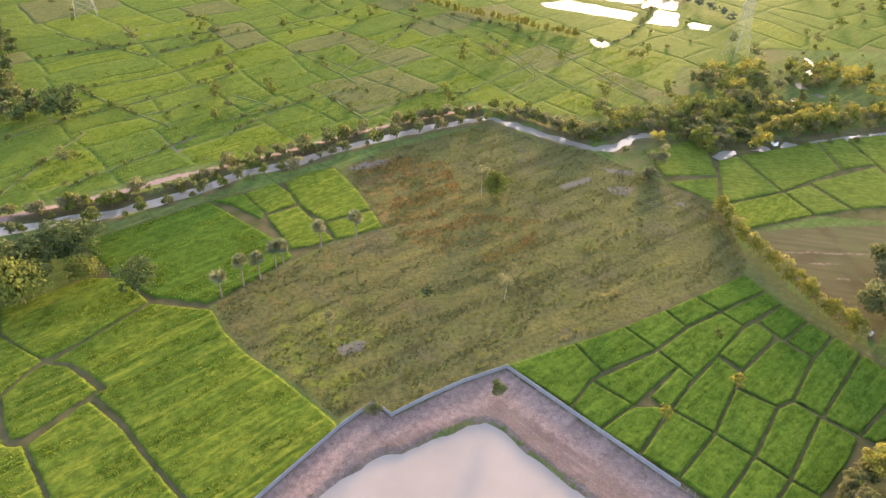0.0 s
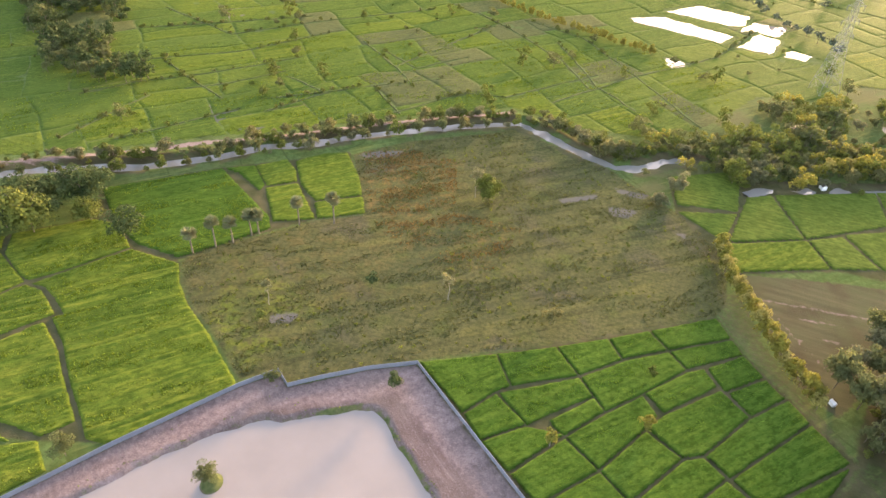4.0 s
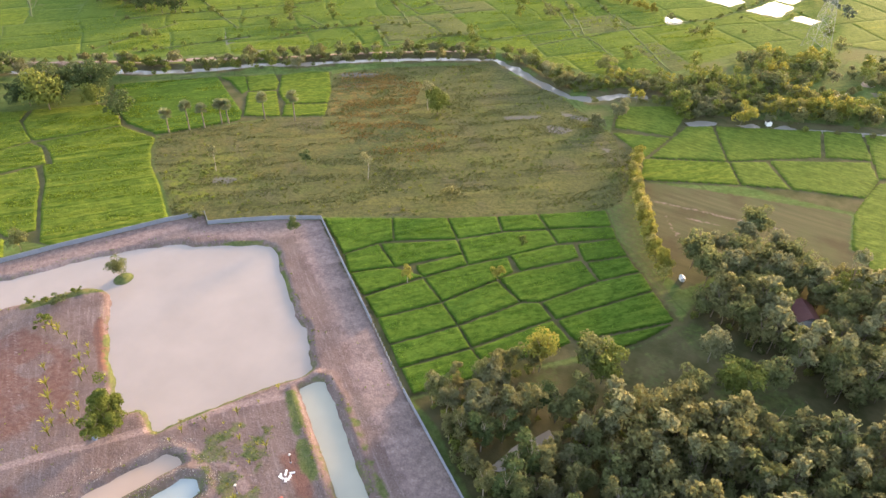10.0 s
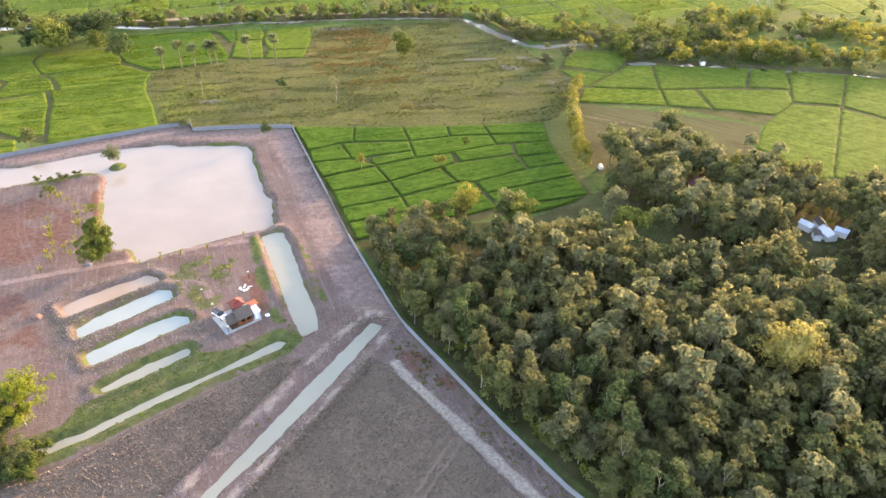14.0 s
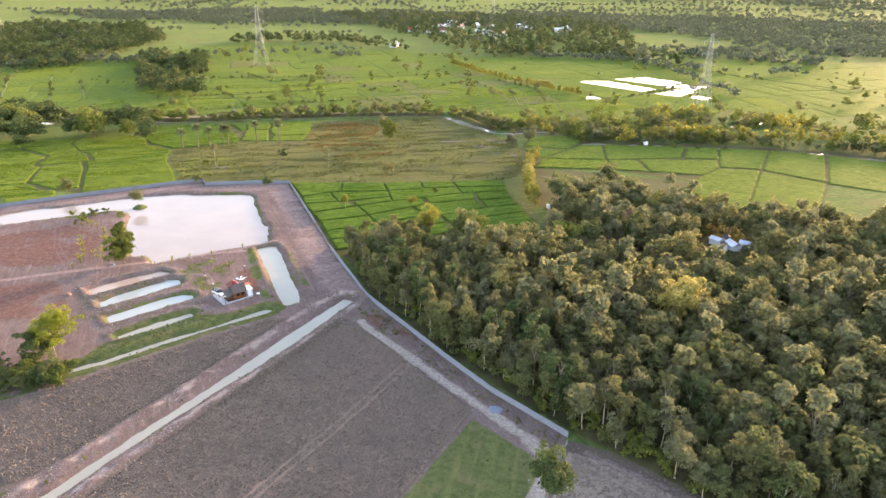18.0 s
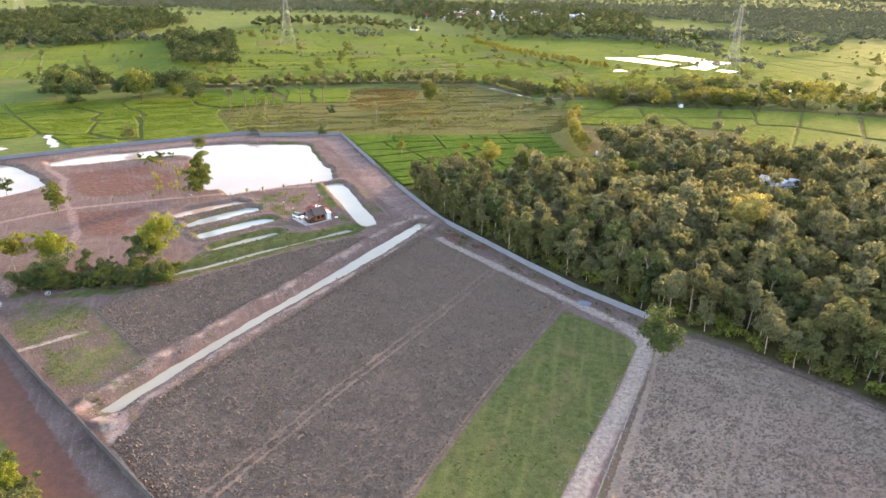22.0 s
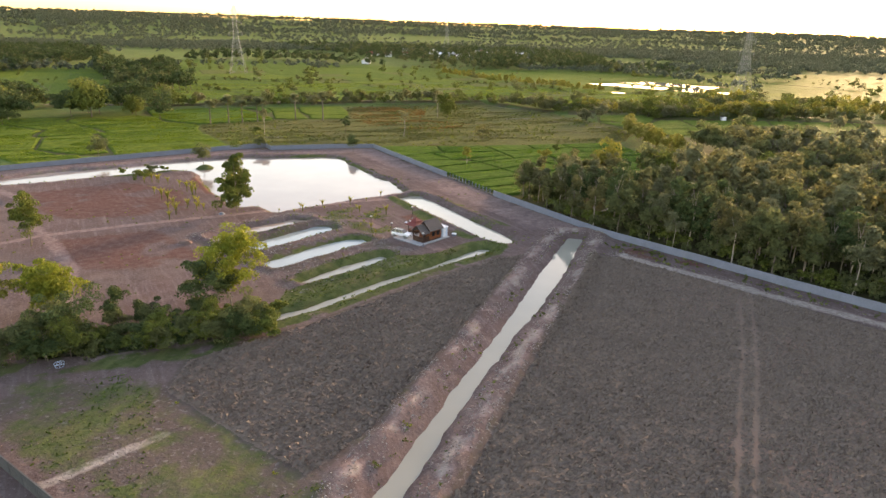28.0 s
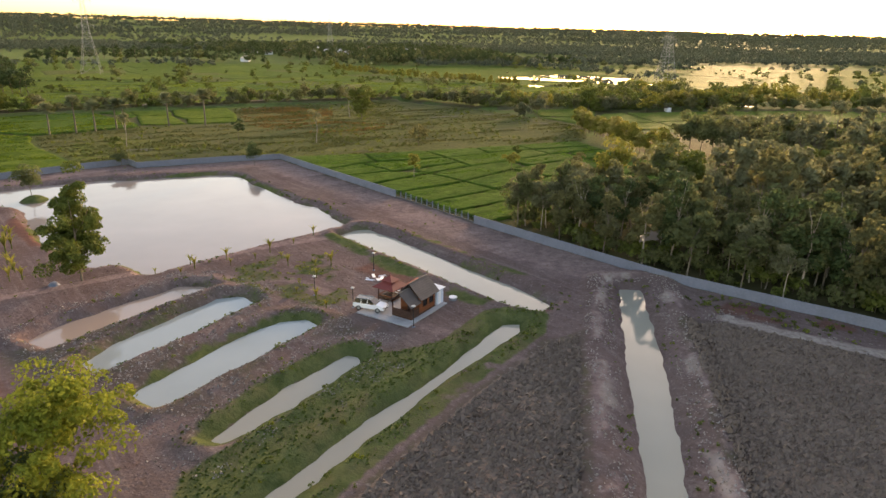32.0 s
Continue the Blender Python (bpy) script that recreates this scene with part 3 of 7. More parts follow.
pale = np.maximum.reduce([0.60 * smooth(15, 9, near_line([(-66.2, 60.8), (-23.9, 116.0), (-13, 122), (23.5, 138.5), (59.7, 105.9), (85, 79.5), (106, 60.8)], X, Y)) * inside * (0.55 + 0.7 * fnoise(0.7 * X + 0.7 * Y, 5 * (0.7 * X - 0.7 * Y), 14, 53)), 0.95 * smooth(3.2, 0.9, near_line(PALE_TRACK[:6], X, Y) + 1.3 * fnoise(X, Y, 4, 52)), 0.95 * smooth(3.0, 1.2, near_line(PALE_TRACK[5:], X, Y)) * (0.65 + 0.5 * fnoise(X, Y, 2.5, 59, 4)), 1.0 * smooth(0.9, 0.3, np.abs(near_line(PALE_TRACK[5:], X, Y) - 0.9)) * smooth(0.3, 0.5, fnoise(X, Y, 3, 60)), 0.26 * smooth(5.6, 3.6, dd), 0.7 * np.exp(-((dd - 3.2) / 1.7) ** 2) * smooth(0.36, 0.58, fnoise(X * 1.6, Y * 0.7, 3, 47)), 0.85 * smooth(2.4, 1.2, near_line([(104, -66.5), (112, -72), (127, -78.5), (150, -86)], X, Y)),
                          0.8 * smooth(1.0, 0.4, near_line([(66.6, -58.6), (72.6, -47.3)], X, Y)), 0.5 * smooth(2.2, 0.8, near_line([(95, 21), (58, 44), (43, 42)], X, Y)), 0.62 * smooth(2.0, 0.7, near_line([(58, 66), (46, 56.5), (30, 40), (16.5, 27.5), (6, 17), (-3, 8), (-13.5, -16), (-40, -30)], X, Y)), 0.5 * smooth(0.7, 0.2, np.abs(near_line([(-24, 53), (-8, 40), (15, 27)], X, Y) - 0.9)), 0.6 * smooth(2.4, 0.8, near_line(YARD_TRACK, X, Y) + 1.2 * (fnoise(X, Y, 4, 101) - 0.5)), 0.6 * smooth(2.2, 0.8, near_line(POND_TRACK, X, Y) + 1.2 * (fnoise(X, Y, 4, 102) - 0.5)), 0.4 * smooth(0.6, 0.15, np.abs(near_line([(6.5, -2), (22, -10), (40, -16)], X, Y) - 1.0)), 0.42 * smooth(0.6, 0.15, np.abs(near_line([(-3, 8), (-12, 30), (-24, 50)], X, Y) - 1.0)),
                          0.55 * mask([(25.9, -36.7), (36, -39), (46, -44), (44.6, -49), (34, -43)], 2.5) * smooth(0.45, 0.6, fnoise(X, Y, 3, 48)), 0.5 * smooth(1.3, 0.5, np.abs(near_line([(38, 46), (53, 64), (62, 78)], X, Y) - 0.2)),
                          0.5 * smooth(0.9, 0.3, np.minimum.reduce([near_line(q, X, Y) for q in FIELD_EDGES])), 0.55 * smooth(0.8, 0.2, np.abs(near_line([(212, -6), (208.7, -28.7), (206, -60), (205, -95)], X, Y) - 0.9)), 0.5 * smooth(1.8, 0.6, near_line([(195, 8), (218, 3), (232, -4), (250, -16)], X, Y)),
                          0.45 * smooth(0.7, 0.2, np.abs(near_line([(142.9, 22.3), (137, -27), (134, -68)], X, Y) - 0.9)),
                          0.9 * smooth(3.0, 1.3, near_line([(-215, 187), (-168, 211), (-132, 232), (-112, 246), (-85, 259), (-56, 279), (-20, 301), (21, 324)], X, Y)), 0.25 * smooth(2.0, 0.6, near_line([(115, 187), (124.5, 171.5), (136, 152), (146, 137), (163, 127), (179, 121), (186, 111)], X, Y))])
fallow = mask(FALLOW, 1.5)
around = smooth(10.5, 7.5, np.minimum(near_line(CANAL_N, X, Y), near_line(CANAL_E, X, Y))) * smooth(0.36, 0.5, fnoise(X, Y, 9, 49))
brown = np.maximum.reduce([mask(BROWN, 1.5), 0.75 * around, 0.8 * smooth(9, 6, near_line(CREEK, X, Y)), 0.5 * mask([(114.6, 187.3), (118, 200), (124, 206), (129, 180), (140, 155), (148, 138), (146, 136), (137, 148), (123, 171)], 1.5)])
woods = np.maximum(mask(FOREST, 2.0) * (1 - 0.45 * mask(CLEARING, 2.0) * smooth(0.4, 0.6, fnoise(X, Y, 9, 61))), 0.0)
# dark low dikes between the rice plots
for block in ([(23, 138), (115, 188), (122, 172), (148, 136), (139, 122), (125, 112), (101, 91), (87, 78), (62, 101), (40, 121)],
              [(-132, 198), (-91, 229), (-64, 245), (-44, 259), (-18, 212), (-38, 201), (-55, 185), (-73, 164), (-66, 152), (-27, 117), (-46, 89), (-66, 84), (-112, 76), (-162, 99), (-152, 128), (-142, 160), (-120, 179)],
              [(100, 281), (190, 296), (235, 307), (330, 306), (330, 236), (260, 246), (251, 189), (223, 182), (199, 174), (201, 224), (160, 226), (122, 213), (103, 250)]):
    woods = np.maximum(woods, 0.8 * mask(block, 1.0))
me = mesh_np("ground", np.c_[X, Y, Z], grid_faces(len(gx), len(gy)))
paint(me, "zone_a", np.c_[grass, plough, red, pale])
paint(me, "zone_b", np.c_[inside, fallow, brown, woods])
weedy = np.maximum.reduce([mask([(-38, 261), (-18, 270), (6, 266), (15, 231), (-1, 214), (-19, 213), (-30, 238)], 6.0), 0.6 * mask([(-16, 229), (44, 220), (37, 190), (3, 189), (-14, 206)], 14.0), 0.25 * mask([(-79, 163), (-20, 210), (20, 175), (-25, 128)], 8.0)])
mossy = np.maximum(mask([(-51, 160), (-35, 140), (-20, 136), (-25, 123), (-35, 129), (-48, 140)], 3.0), 0.8 * mask([(-45, 165), (-30, 165), (-15, 152), (-28, 142), (-40, 150)], 5.0))
wet = np.maximum.reduce([mask(p, 1.5) for p in ([(-40, 257), (-30, 264), (-20, 267), (-22, 260), (-35, 256)], [(54, 246), (70, 255), (71, 252), (57, 244)], [(75, 247), (88, 247), (84, 240), (77, 240)], [(78, 263), (92, 261), (90, 257), (79, 259)], [(-29, 147), (-20, 150), (-21, 145), (-28, 143)], [(101, 236), (107, 235), (106, 232)],
                                         [(-134, 281), (-122, 293), (-105, 280), (-129, 274)], [(-217, 399), (-211, 420), (-187, 433), (-178, 418), (-209, 390)])])
chalk = np.maximum.reduce([0.9 * smooth(2.8, 1.0, near_line(PALE_TRACK[5:], X, Y)) * (0.55 + 0.6 * fnoise(X, Y, 2.5, 59, 4)), 0.75 * smooth(2.4, 0.8, near_line(PALE_TRACK[:6], X, Y) + 1.3 * (fnoise(X, Y, 4, 52) - 0.5)), 0.68 * np.exp(-((dd - 2.8) / 1.3) ** 2) * smooth(0.44, 0.64, fnoise(X * 1.6, Y * 0.7, 3, 47)), 0.6 * smooth(2.2, 1.0, near_line([(104, -68.5), (117, -75.2), (127, -78)], X, Y)), 0.8 * smooth(1.2, 0.4, near_line([(66.6, -58.6), (72.6, -47.3)], X, Y))])
paint(me, "zone_c", np.c_[weedy, mossy, wet, chalk])


FURROW = -34.0


def ground_material():
    m, t, b = nodes_of("ground_cover", 0.7, 0.0, 0.0015)
    za, zb = add(t, "Attribute"), add(t, "Attribute")
    za.attribute_name, zb.attribute_name = "zone_a", "zone_b"
    sa, sb = add(t, "SeparateColor", {0: za.outputs["Color"]}), add(t, "SeparateColor", {0: zb.outputs["Color"]})
    edge = fuzz(t, 1.6, detail=5)

    def zone(sock, lo=0.32, hi=0.68):
        return ramp(t, math_node(t, "ADD", sock, math_node(t, "MULTIPLY", math_node(t, "SUBTRACT", edge, 0.5), 0.9)), lo, hi)
    big, mid, fine = fuzz(t, 60.0), fuzz(t, 7.0), fuzz(t, 0.55)
    # open fields: plots of differing green, in rows, with dark low dikes
    warp = add(t, "VectorMath", {0: place(t, 38), 1: add(t, "VectorMath", {0: add(t, "TexNoise", {"Vector": place(t), "Scale": 0.012}).outputs["Color"], 1: (60, 60, 0)}, operation="MULTIPLY").outputs[0]}, operation="ADD").outputs[0]
    br = add(t, "TexBrick", {"Vector": warp, "Color1": (0, 0, 0, 1), "Color2": (1, 1, 1, 1), "Mortar": (0.5, 0.5, 0.5, 1), "Scale": 1.0, "Mortar Size": 0.5, "Mortar Smooth": 0.4, "Brick Width": 46.0, "Row Height": 27.0})
    br.offset, br.squash = 0.37, 0.7
    rows = fuzz(t, 1.0, place(t, -40, (0.045, 0.5, 1)), 4)
    g = mix(t, add(t, "SeparateColor", {0: br.outputs["Color"]}).outputs[0], (0.052, 0.098, 0.028), (0.098, 0.148, 0.048))
    g = mix(t, ramp(t, rows, 0.35, 0.75), g, (0.104, 0.144, 0.046))
    g = mix(t, math_node(t, "MULTIPLY", ramp(t, big, 0.42, 0.62), 0.55), g, (0.086, 0.100, 0.048))
    g = mix(t, math_node(t, "MULTIPLY", ramp(t, fine, 0.35, 0.7), 0.35), g, (0.056, 0.078, 0.022))
    g = mix(t, math_node(t, "MULTIPLY", ramp(t, fuzz(t, 13.0, detail=6), 0.50, 0.64), 0.6), g, (0.060, 0.078, 0.024))
    g = mix(t, math_node(t, "MULTIPLY", br.outputs["Fac"], 0.5), g, (0.040, 0.052, 0.020))
    clump = ramp(t, fuzz(t, 2.4, detail=8, rough=0.72), 0.44, 0.60)
    line = ramp(t, fuzz(t, 1.0, place(t, -42, (0.02, 0.34, 1)), 6), 0.52, 0.60)
    g = mix(t, math_node(t, "MULTIPLY", clump, 0.6), g, (0.044, 0.064, 0.018))
    g = mix(t, math_node(t, "MULTIPLY", math_node(t, "MULTIPLY", line, ramp(t, fuzz(t, 26.0), 0.45, 0.6)), 0.5), g, (0.150, 0.168, 0.050))
    g = mix(t, math_node(t, "MULTIPLY", ramp(t, fuzz(t, 30.0, place(t, -42, (0.5, 1.2, 1)), 5), 0.56, 0.64), 0.7), g, (0.098, 0.092, 0.044))
    # bare compound soil with wheel marks
    blot = fuzz(t, 3.2, detail=7, rough=0.65)
    marks = fuzz(t, 1.0, place(t, 44, (0.08, 1.1, 1)), 8, 0.7)
    s = mix(t, ramp(t, mid, 0.3, 0.7), (0.112, 0.078, 0.073), (0.146, 0.106, 0.099))
    s = mix(t, math_node(t, "MULTIPLY", ramp(t, marks, 0.50, 0.66), 0.5), s, (0.235, 0.192, 0.178))
    s = mix(t, math_node(t, "MULTIPLY", ramp(t, fuzz(t, 9.0, detail=7, rough=0.65), 0.52, 0.62), 0.4), s, (0.084, 0.058, 0.054))
    s = mix(t, math_node(t, "MULTIPLY", ramp(t, fuzz(t, 22.0), 0.45, 0.65), 0.55), s, (0.155, 0.118, 0.104))
    s = mix(t, math_node(t, "MULTIPLY", ramp(t, fine, 0.5, 0.75), 0.5), s, (0.118, 0.082, 0.074))
    s = mix(t, math_node(t, "MULTIPLY", ramp(t, blot, 0.50, 0.66), 0.5), s, (0.080, 0.059, 0.053))
    s = mix(t, math_node(t, "MULTIPLY", ramp(t, fuzz(t, 1.1, detail=8, rough=0.7), 0.56, 0.68), 0.4), s, (0.25, 0.195, 0.185))
    speck = fuzz(t, 0.42, detail=3)
    s = mix(t, math_node(t, "MULTIPLY", ramp(t, speck, 0.61, 0.69), 0.4), s, (0.30, 0.25, 0.24))
    s = mix(t, math_node(t, "MULTIPLY", ramp(t, speck, 0.40, 0.32), 0.6), s, (0.070, 0.046, 0.042))
    c = mix(t, zone(sb.outputs[0], 0.2, 0.8), g, s)
    # fallow grassland: olive, with orange-brown weeds and ruts
    zc = add(t, "Attribute")
    zc.attribute_name = "zone_c"
    sc = add(t, "SeparateColor", {0: zc.outputs["Color"]})
    f = mix(t, ramp(t, mid, 0.32, 0.68), (0.067, 0.070, 0.027), (0.101, 0.096, 0.040))
    f = mix(t, math_node(t, "MULTIPLY", sc.outputs[0], ramp(t, fuzz(t, 4.5, detail=7, rough=0.65), 0.46, 0.62)), f, (0.185, 0.105, 0.036))
    f = mix(t, math_node(t, "MULTIPLY", sc.outputs[1], ramp(t, fuzz(t, 2.6, detail=6), 0.40, 0.58)), f, (0.130, 0.150, 0.024))
    f = mix(t, math_node(t, "MULTIPLY", ramp(t, fuzz(t, 11.0, detail=6), 0.55, 0.7), 0.55), f, (0.088, 0.112, 0.026))
    f = mix(t, math_node(t, "MULTIPLY", ramp(t, fuzz(t, 30.0, place(t, 33, (1, 1.6, 1)), 6), 0.56, 0.66), 0.6), f, (0.092, 0.076, 0.052))
    f = mix(t, math_node(t, "MULTIPLY", ramp(t, fuzz(t, 1.0, place(t, FURROW, (0.012, 0.22, 1)), 6), 0.54, 0.63), 0.55), f, (0.036, 0.038, 0.017))
    f = mix(t, math_node(t, "MULTIPLY", ramp(t, fuzz(t, 1.0, place(t, FURROW + 6, (0.02, 0.16, 1)), 7), 0.56, 0.64), 0.5), f, (0.138, 0.128, 0.040))
    tuft = fuzz(t, 1.5, detail=8, rough=0.72)
    f = mix(t, math_node(t, "MULTIPLY", ramp(t, tuft, 0.47, 0.60), 0.65), f, (0.038, 0.040, 0.018))
    f = mix(t, math_node(t, "MULTIPLY", ramp(t, tuft, 0.48, 0.36), 0.35), f, (0.150, 0.130, 0.055))
    c = mix(t, zone(sb.outputs[1], 0.25, 0.75), c, f)
    c = mix(t, math_node(t, "MULTIPLY", zone(sc.outputs[2]), 0.8), c, (0.135, 0.118, 0.112))
    n = mix(t, ramp(t, fuzz(t, 1.0, place(t, 12, (0.03, 0.4, 1))), 0.35, 0.65), (0.072, 0.069, 0.036), (0.098, 0.088, 0.047))
    n = mix(t, math_node(t, "MULTIPLY", ramp(t, fuzz(t, 24.0, detail=5), 0.46, 0.60), 0.75), n, (0.066, 0.052, 0.030))
    n = mix(t, math_node(t, "MULTIPLY", ramp(t, fuzz(t, 17.0, detail=6), 0.52, 0.66), 0.6), n, (0.080, 0.086, 0.040))
    c = mix(t, zone(sb.outputs[2]), c, n)
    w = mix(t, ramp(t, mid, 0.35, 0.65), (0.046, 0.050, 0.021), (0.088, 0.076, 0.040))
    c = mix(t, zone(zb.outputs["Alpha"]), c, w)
    p = mix(t, ramp(t, mid, 0.3, 0.7), (0.092, 0.069, 0.060), (0.124, 0.095, 0.082))
    p = mix(t, math_node(t, "MULTIPLY", ramp(t, fine, 0.4, 0.7), 0.6), p, (0.080, 0.062, 0.054))
    p = mix(t, math_node(t, "MULTIPLY", ramp(t, fuzz(t, 0.6, detail=4), 0.57, 0.66), 0.55), p, (0.24, 0.21, 0.19))
    p = mix(t, math_node(t, "MULTIPLY", ramp(t, fuzz(t, 4.0, detail=7, rough=0.7), 0.52, 0.62), 0.45), p, (0.085, 0.086, 0.042))
    c = mix(t, zone(sa.outputs[1]), c, p)
    c = mix(t, zone(sa.outputs[2]), c, mix(t, ramp(t, fuzz(t, 1.6, detail=7, rough=0.7), 0.35, 0.62), (0.152, 0.075, 0.060), (0.104, 0.062, 0.052)))
    c = mix(t, zone(za.outputs["Alpha"], 0.34, 0.74), c, mix(t, ramp(t, fine, 0.3, 0.7), (0.296, 0.218, 0.206), (0.176, 0.124, 0.115)))
    c = mix(t, zone(zc.outputs["Alpha"], 0.34, 0.74), c, mix(t, ramp(t, fuzz(t, 0.8, detail=6), 0.35, 0.65), (0.340, 0.295, 0.258), (0.200, 0.164, 0.142)))
    gr = mix(t, ramp(t, fuzz(t, 1.3), 0.35, 0.65), (0.054, 0.070, 0.026), (0.096, 0.110, 0.046))
    gr = mix(t, math_node(t, "MULTIPLY", ramp(t, fuzz(t, 6.0), 0.5, 0.68), 0.5), gr, (0.15, 0.115, 0.065))
    gr = mix(t, math_node(t, "MULTIPLY", ramp(t, fuzz(t, 1.0, place(t, 80, (0.05, 0.5, 1)), 5), 0.5, 0.66), 0.6), gr, (0.125, 0.135, 0.050))
    gr = mix(t, math_node(t, "MULTIPLY", ramp(t, fuzz(t, 2.6, detail=6), 0.55, 0.68), 0.5), gr, (0.045, 0.060, 0.020))
    c = mix(t, zone(sa.outputs[0]), c, gr)
    t.links.new(c, b.inputs["Base Color"])
    fuzzy = math_node(t, "MULTIPLY", math_node(t, "SUBTRACT", 1.0, sb.outputs[0]), 0.035)
    t.links.new(fuzzy, b.inputs["Sheen Weight"])
    b.inputs["Sheen Roughness"].default_value, b.inputs["Sheen Tint"].default_value = 0.45, (0.70, 0.85, 0.40, 1)
    bump(t, b, math_node(t, "ADD", fine, math_node(t, "MULTIPLY", fuzz(t, 0.16), 0.4)), 0.25, 0.55)
    return m


M["ground"] = ground_material()
me.materials.append(M["ground"])
ground = tagged(new("ground", me), "flat farmland of green fields, bare reddish soil and fallow", "ground", kind="structure")


def sheet(name, poly, step, z_of, material, label, category, kind="", group="", flat=False):
    """A close-set sheet within an outline, its height by z_of(x, y, distance inside)."""
    p = np.array(poly, float)
    xs = np.arange(p[:, 0].min() - step, p[:, 0].max() + step * 1.5, step)
    ys = np.arange(p[:, 1].min() - step, p[:, 1].max() + step * 1.5, step)
    x, y = (v.ravel() for v in np.meshgrid(xs, ys))
    d = -signed(poly, x, y)
    f = grid_faces(len(xs), len(ys))
    f = f[(d[f] > -step * 0.55).all(1)]
    used = np.unique(f)
    index = np.zeros(len(x), int)
    index[used] = np.arange(len(used))
    x, y, d = x[used], y[used], d[used]
    ob = new(name, mesh_np(name, np.c_[x, y, z_of(x, y, d)], index[f], material, flat))
    return tagged(ob, label, category, group, kind)


# water in the ponds and ditches
for outline, level, mat, name, label, rounds, bank in WATERS:
    p = soften(outline, rounds)
    q = np.roll(p, -1, 0) - p
    n = np.c_[q[:, 1], -q[:, 0]] / (np.hypot(*q.T)[:, None] + 1e-9)
    n = n + np.roll(n, 1, 0)
    n /= np.hypot(*n.T)[:, None] + 1e-9
    if signed(p, *(p[:1] + n[:1] * 0.05).T)[0] < 0:
        n = -n
    bm = bmesh.new()
    face = bm.faces.new([bm.verts.new((x, y, level)) for x, y in p + n * 0.8])
    if face.calc_area() and face.normal.z < 0:
        face.normal_flip()
    bmesh.ops.triangulate(bm, faces=[face])
    for f in bm.faces:
        f.normal_update()
        if f.normal.z < 0:
            f.normal_flip()
    me = bpy.data.meshes.new("water")
    bm.to_mesh(me)
    bm.free()
    me.materials.append(M[mat])
    tagged(new(name + "_water", me), label, "water", kind="structure")


def ribbon(name, line, half, level, material, label, wobble=0.0, seed=0):
    """A flat strip along a line."""
    pts = []
    for (ax, ay), (bx, by) in zip(line[:-1], line[1:]):
        n = max(2, int(math.hypot(bx - ax, by - ay) / 3))
        pts += [(ax + (bx - ax) * k / n, ay + (by - ay) * k / n) for k in range(n)]
    pts.append(line[-1])
    p = np.array(pts)
    d = np.gradient(p, axis=0)
    nrm = np.c_[-d[:, 1], d[:, 0]] / (np.hypot(*d.T)[:, None] + 1e-9)
    w = half * (1 + wobble * (vnoise(np.arange(len(p)), np.zeros(len(p)), 3, seed)[:, None] - 0.5))
    v = np.stack([np.c_[p + nrm * w, np.full(len(p), level)], np.c_[p - nrm * w, np.full(len(p), level)]], 1).reshape(-1, 3)
    k = np.arange(len(p) - 1) * 2
    return tagged(new(name, mesh_np(name, v, np.stack([k, k + 1, k + 3, k + 2], 1), material)), label, "water", kind="structure")


ribbon("canal_water", CANAL_N, 6.0, -0.85, M["clear"], "still canal reflecting the pale sky")
ribbon("canal_water", CANAL_E, 6.0, -0.75, M["clear"], "narrow canal bend reflecting the bright sky")
ribbon("creek_water", CREEK, 5.0, -0.55, M["clear"], "creek pools glinting between bushes")
ribbon("creek_water", NORTH_CREEK, 3.6, -0.75, M["clear"], "creek pools glinting in the fields")


# ---- crops ----
def rice_material(name, a, b_, light, angle=-40):
    m, t, b = nodes_of(name, 0.68, 0.0, 0.002)
    obj = add(t, "ObjectInfo").outputs["Random"]
    c = mix(t, obj, a, b_)
    rows = fuzz(t, 1.0, place(t, angle, (0.05, 0.55, 1)), 4)
    c = mix(t, math_node(t, "MULTIPLY", ramp(t, rows, 0.42, 0.72), 0.6), c, light)
    c = mix(t, math_node(t, "MULTIPLY", ramp(t, fuzz(t, 1.0, place(t, angle, (0.08, 0.9, 1)), 5), 0.5, 0.68), 0.6), c, tuple(v * 0.6 for v in a))
    c = mix(t, math_node(t, "MULTIPLY", ramp(t, fuzz(t, 5.0), 0.45, 0.65), 0.45), c, tuple(v * 0.7 for v in a))
    c = mix(t, math_node(t, "MULTIPLY", ramp(t, fuzz(t, 1.0, place(t, angle, (0.02, 0.42, 1)), 6), 0.56, 0.62), 0.6), c, light)
    leafy_clump = fuzz(t, 1.6, place(t, angle, (0.6, 1.2, 1)), 8, 0.72)
    c = mix(t, math_node(t, "MULTIPLY", ramp(t, leafy_clump, 0.48, 0.60), 0.65), c, tuple(v * 0.5 for v in a))
    c = mix(t, math_node(t, "MULTIPLY", ramp(t, leafy_clump, 0.46, 0.36), 0.6), c, light)
    fine = fuzz(t, 0.35)
    c = mix(t, math_node(t, "MULTIPLY", ramp(t, fine, 0.35, 0.7), 0.4), c, tuple(v * 0.5 for v in a))
    t.links.new(c, b.inputs["Base Color"])
    b.inputs["Sheen Weight"].default_value, b.inputs["Sheen Roughness"].default_value, b.inputs["Sheen Tint"].default_value = 0.035, 0.45, (0.75, 0.90, 0.35, 1)
    bump(t, b, fine, 0.22, 0.7)
    return m


M["rice"] = rice_material("lush_rice", (0.042, 0.090, 0.013), (0.056, 0.110, 0.017), (0.084, 0.136, 0.022))
M["rice_light"] = rice_material("ripening_rice", (0.068, 0.112, 0.016), (0.086, 0.132, 0.019), (0.165, 0.182, 0.028))
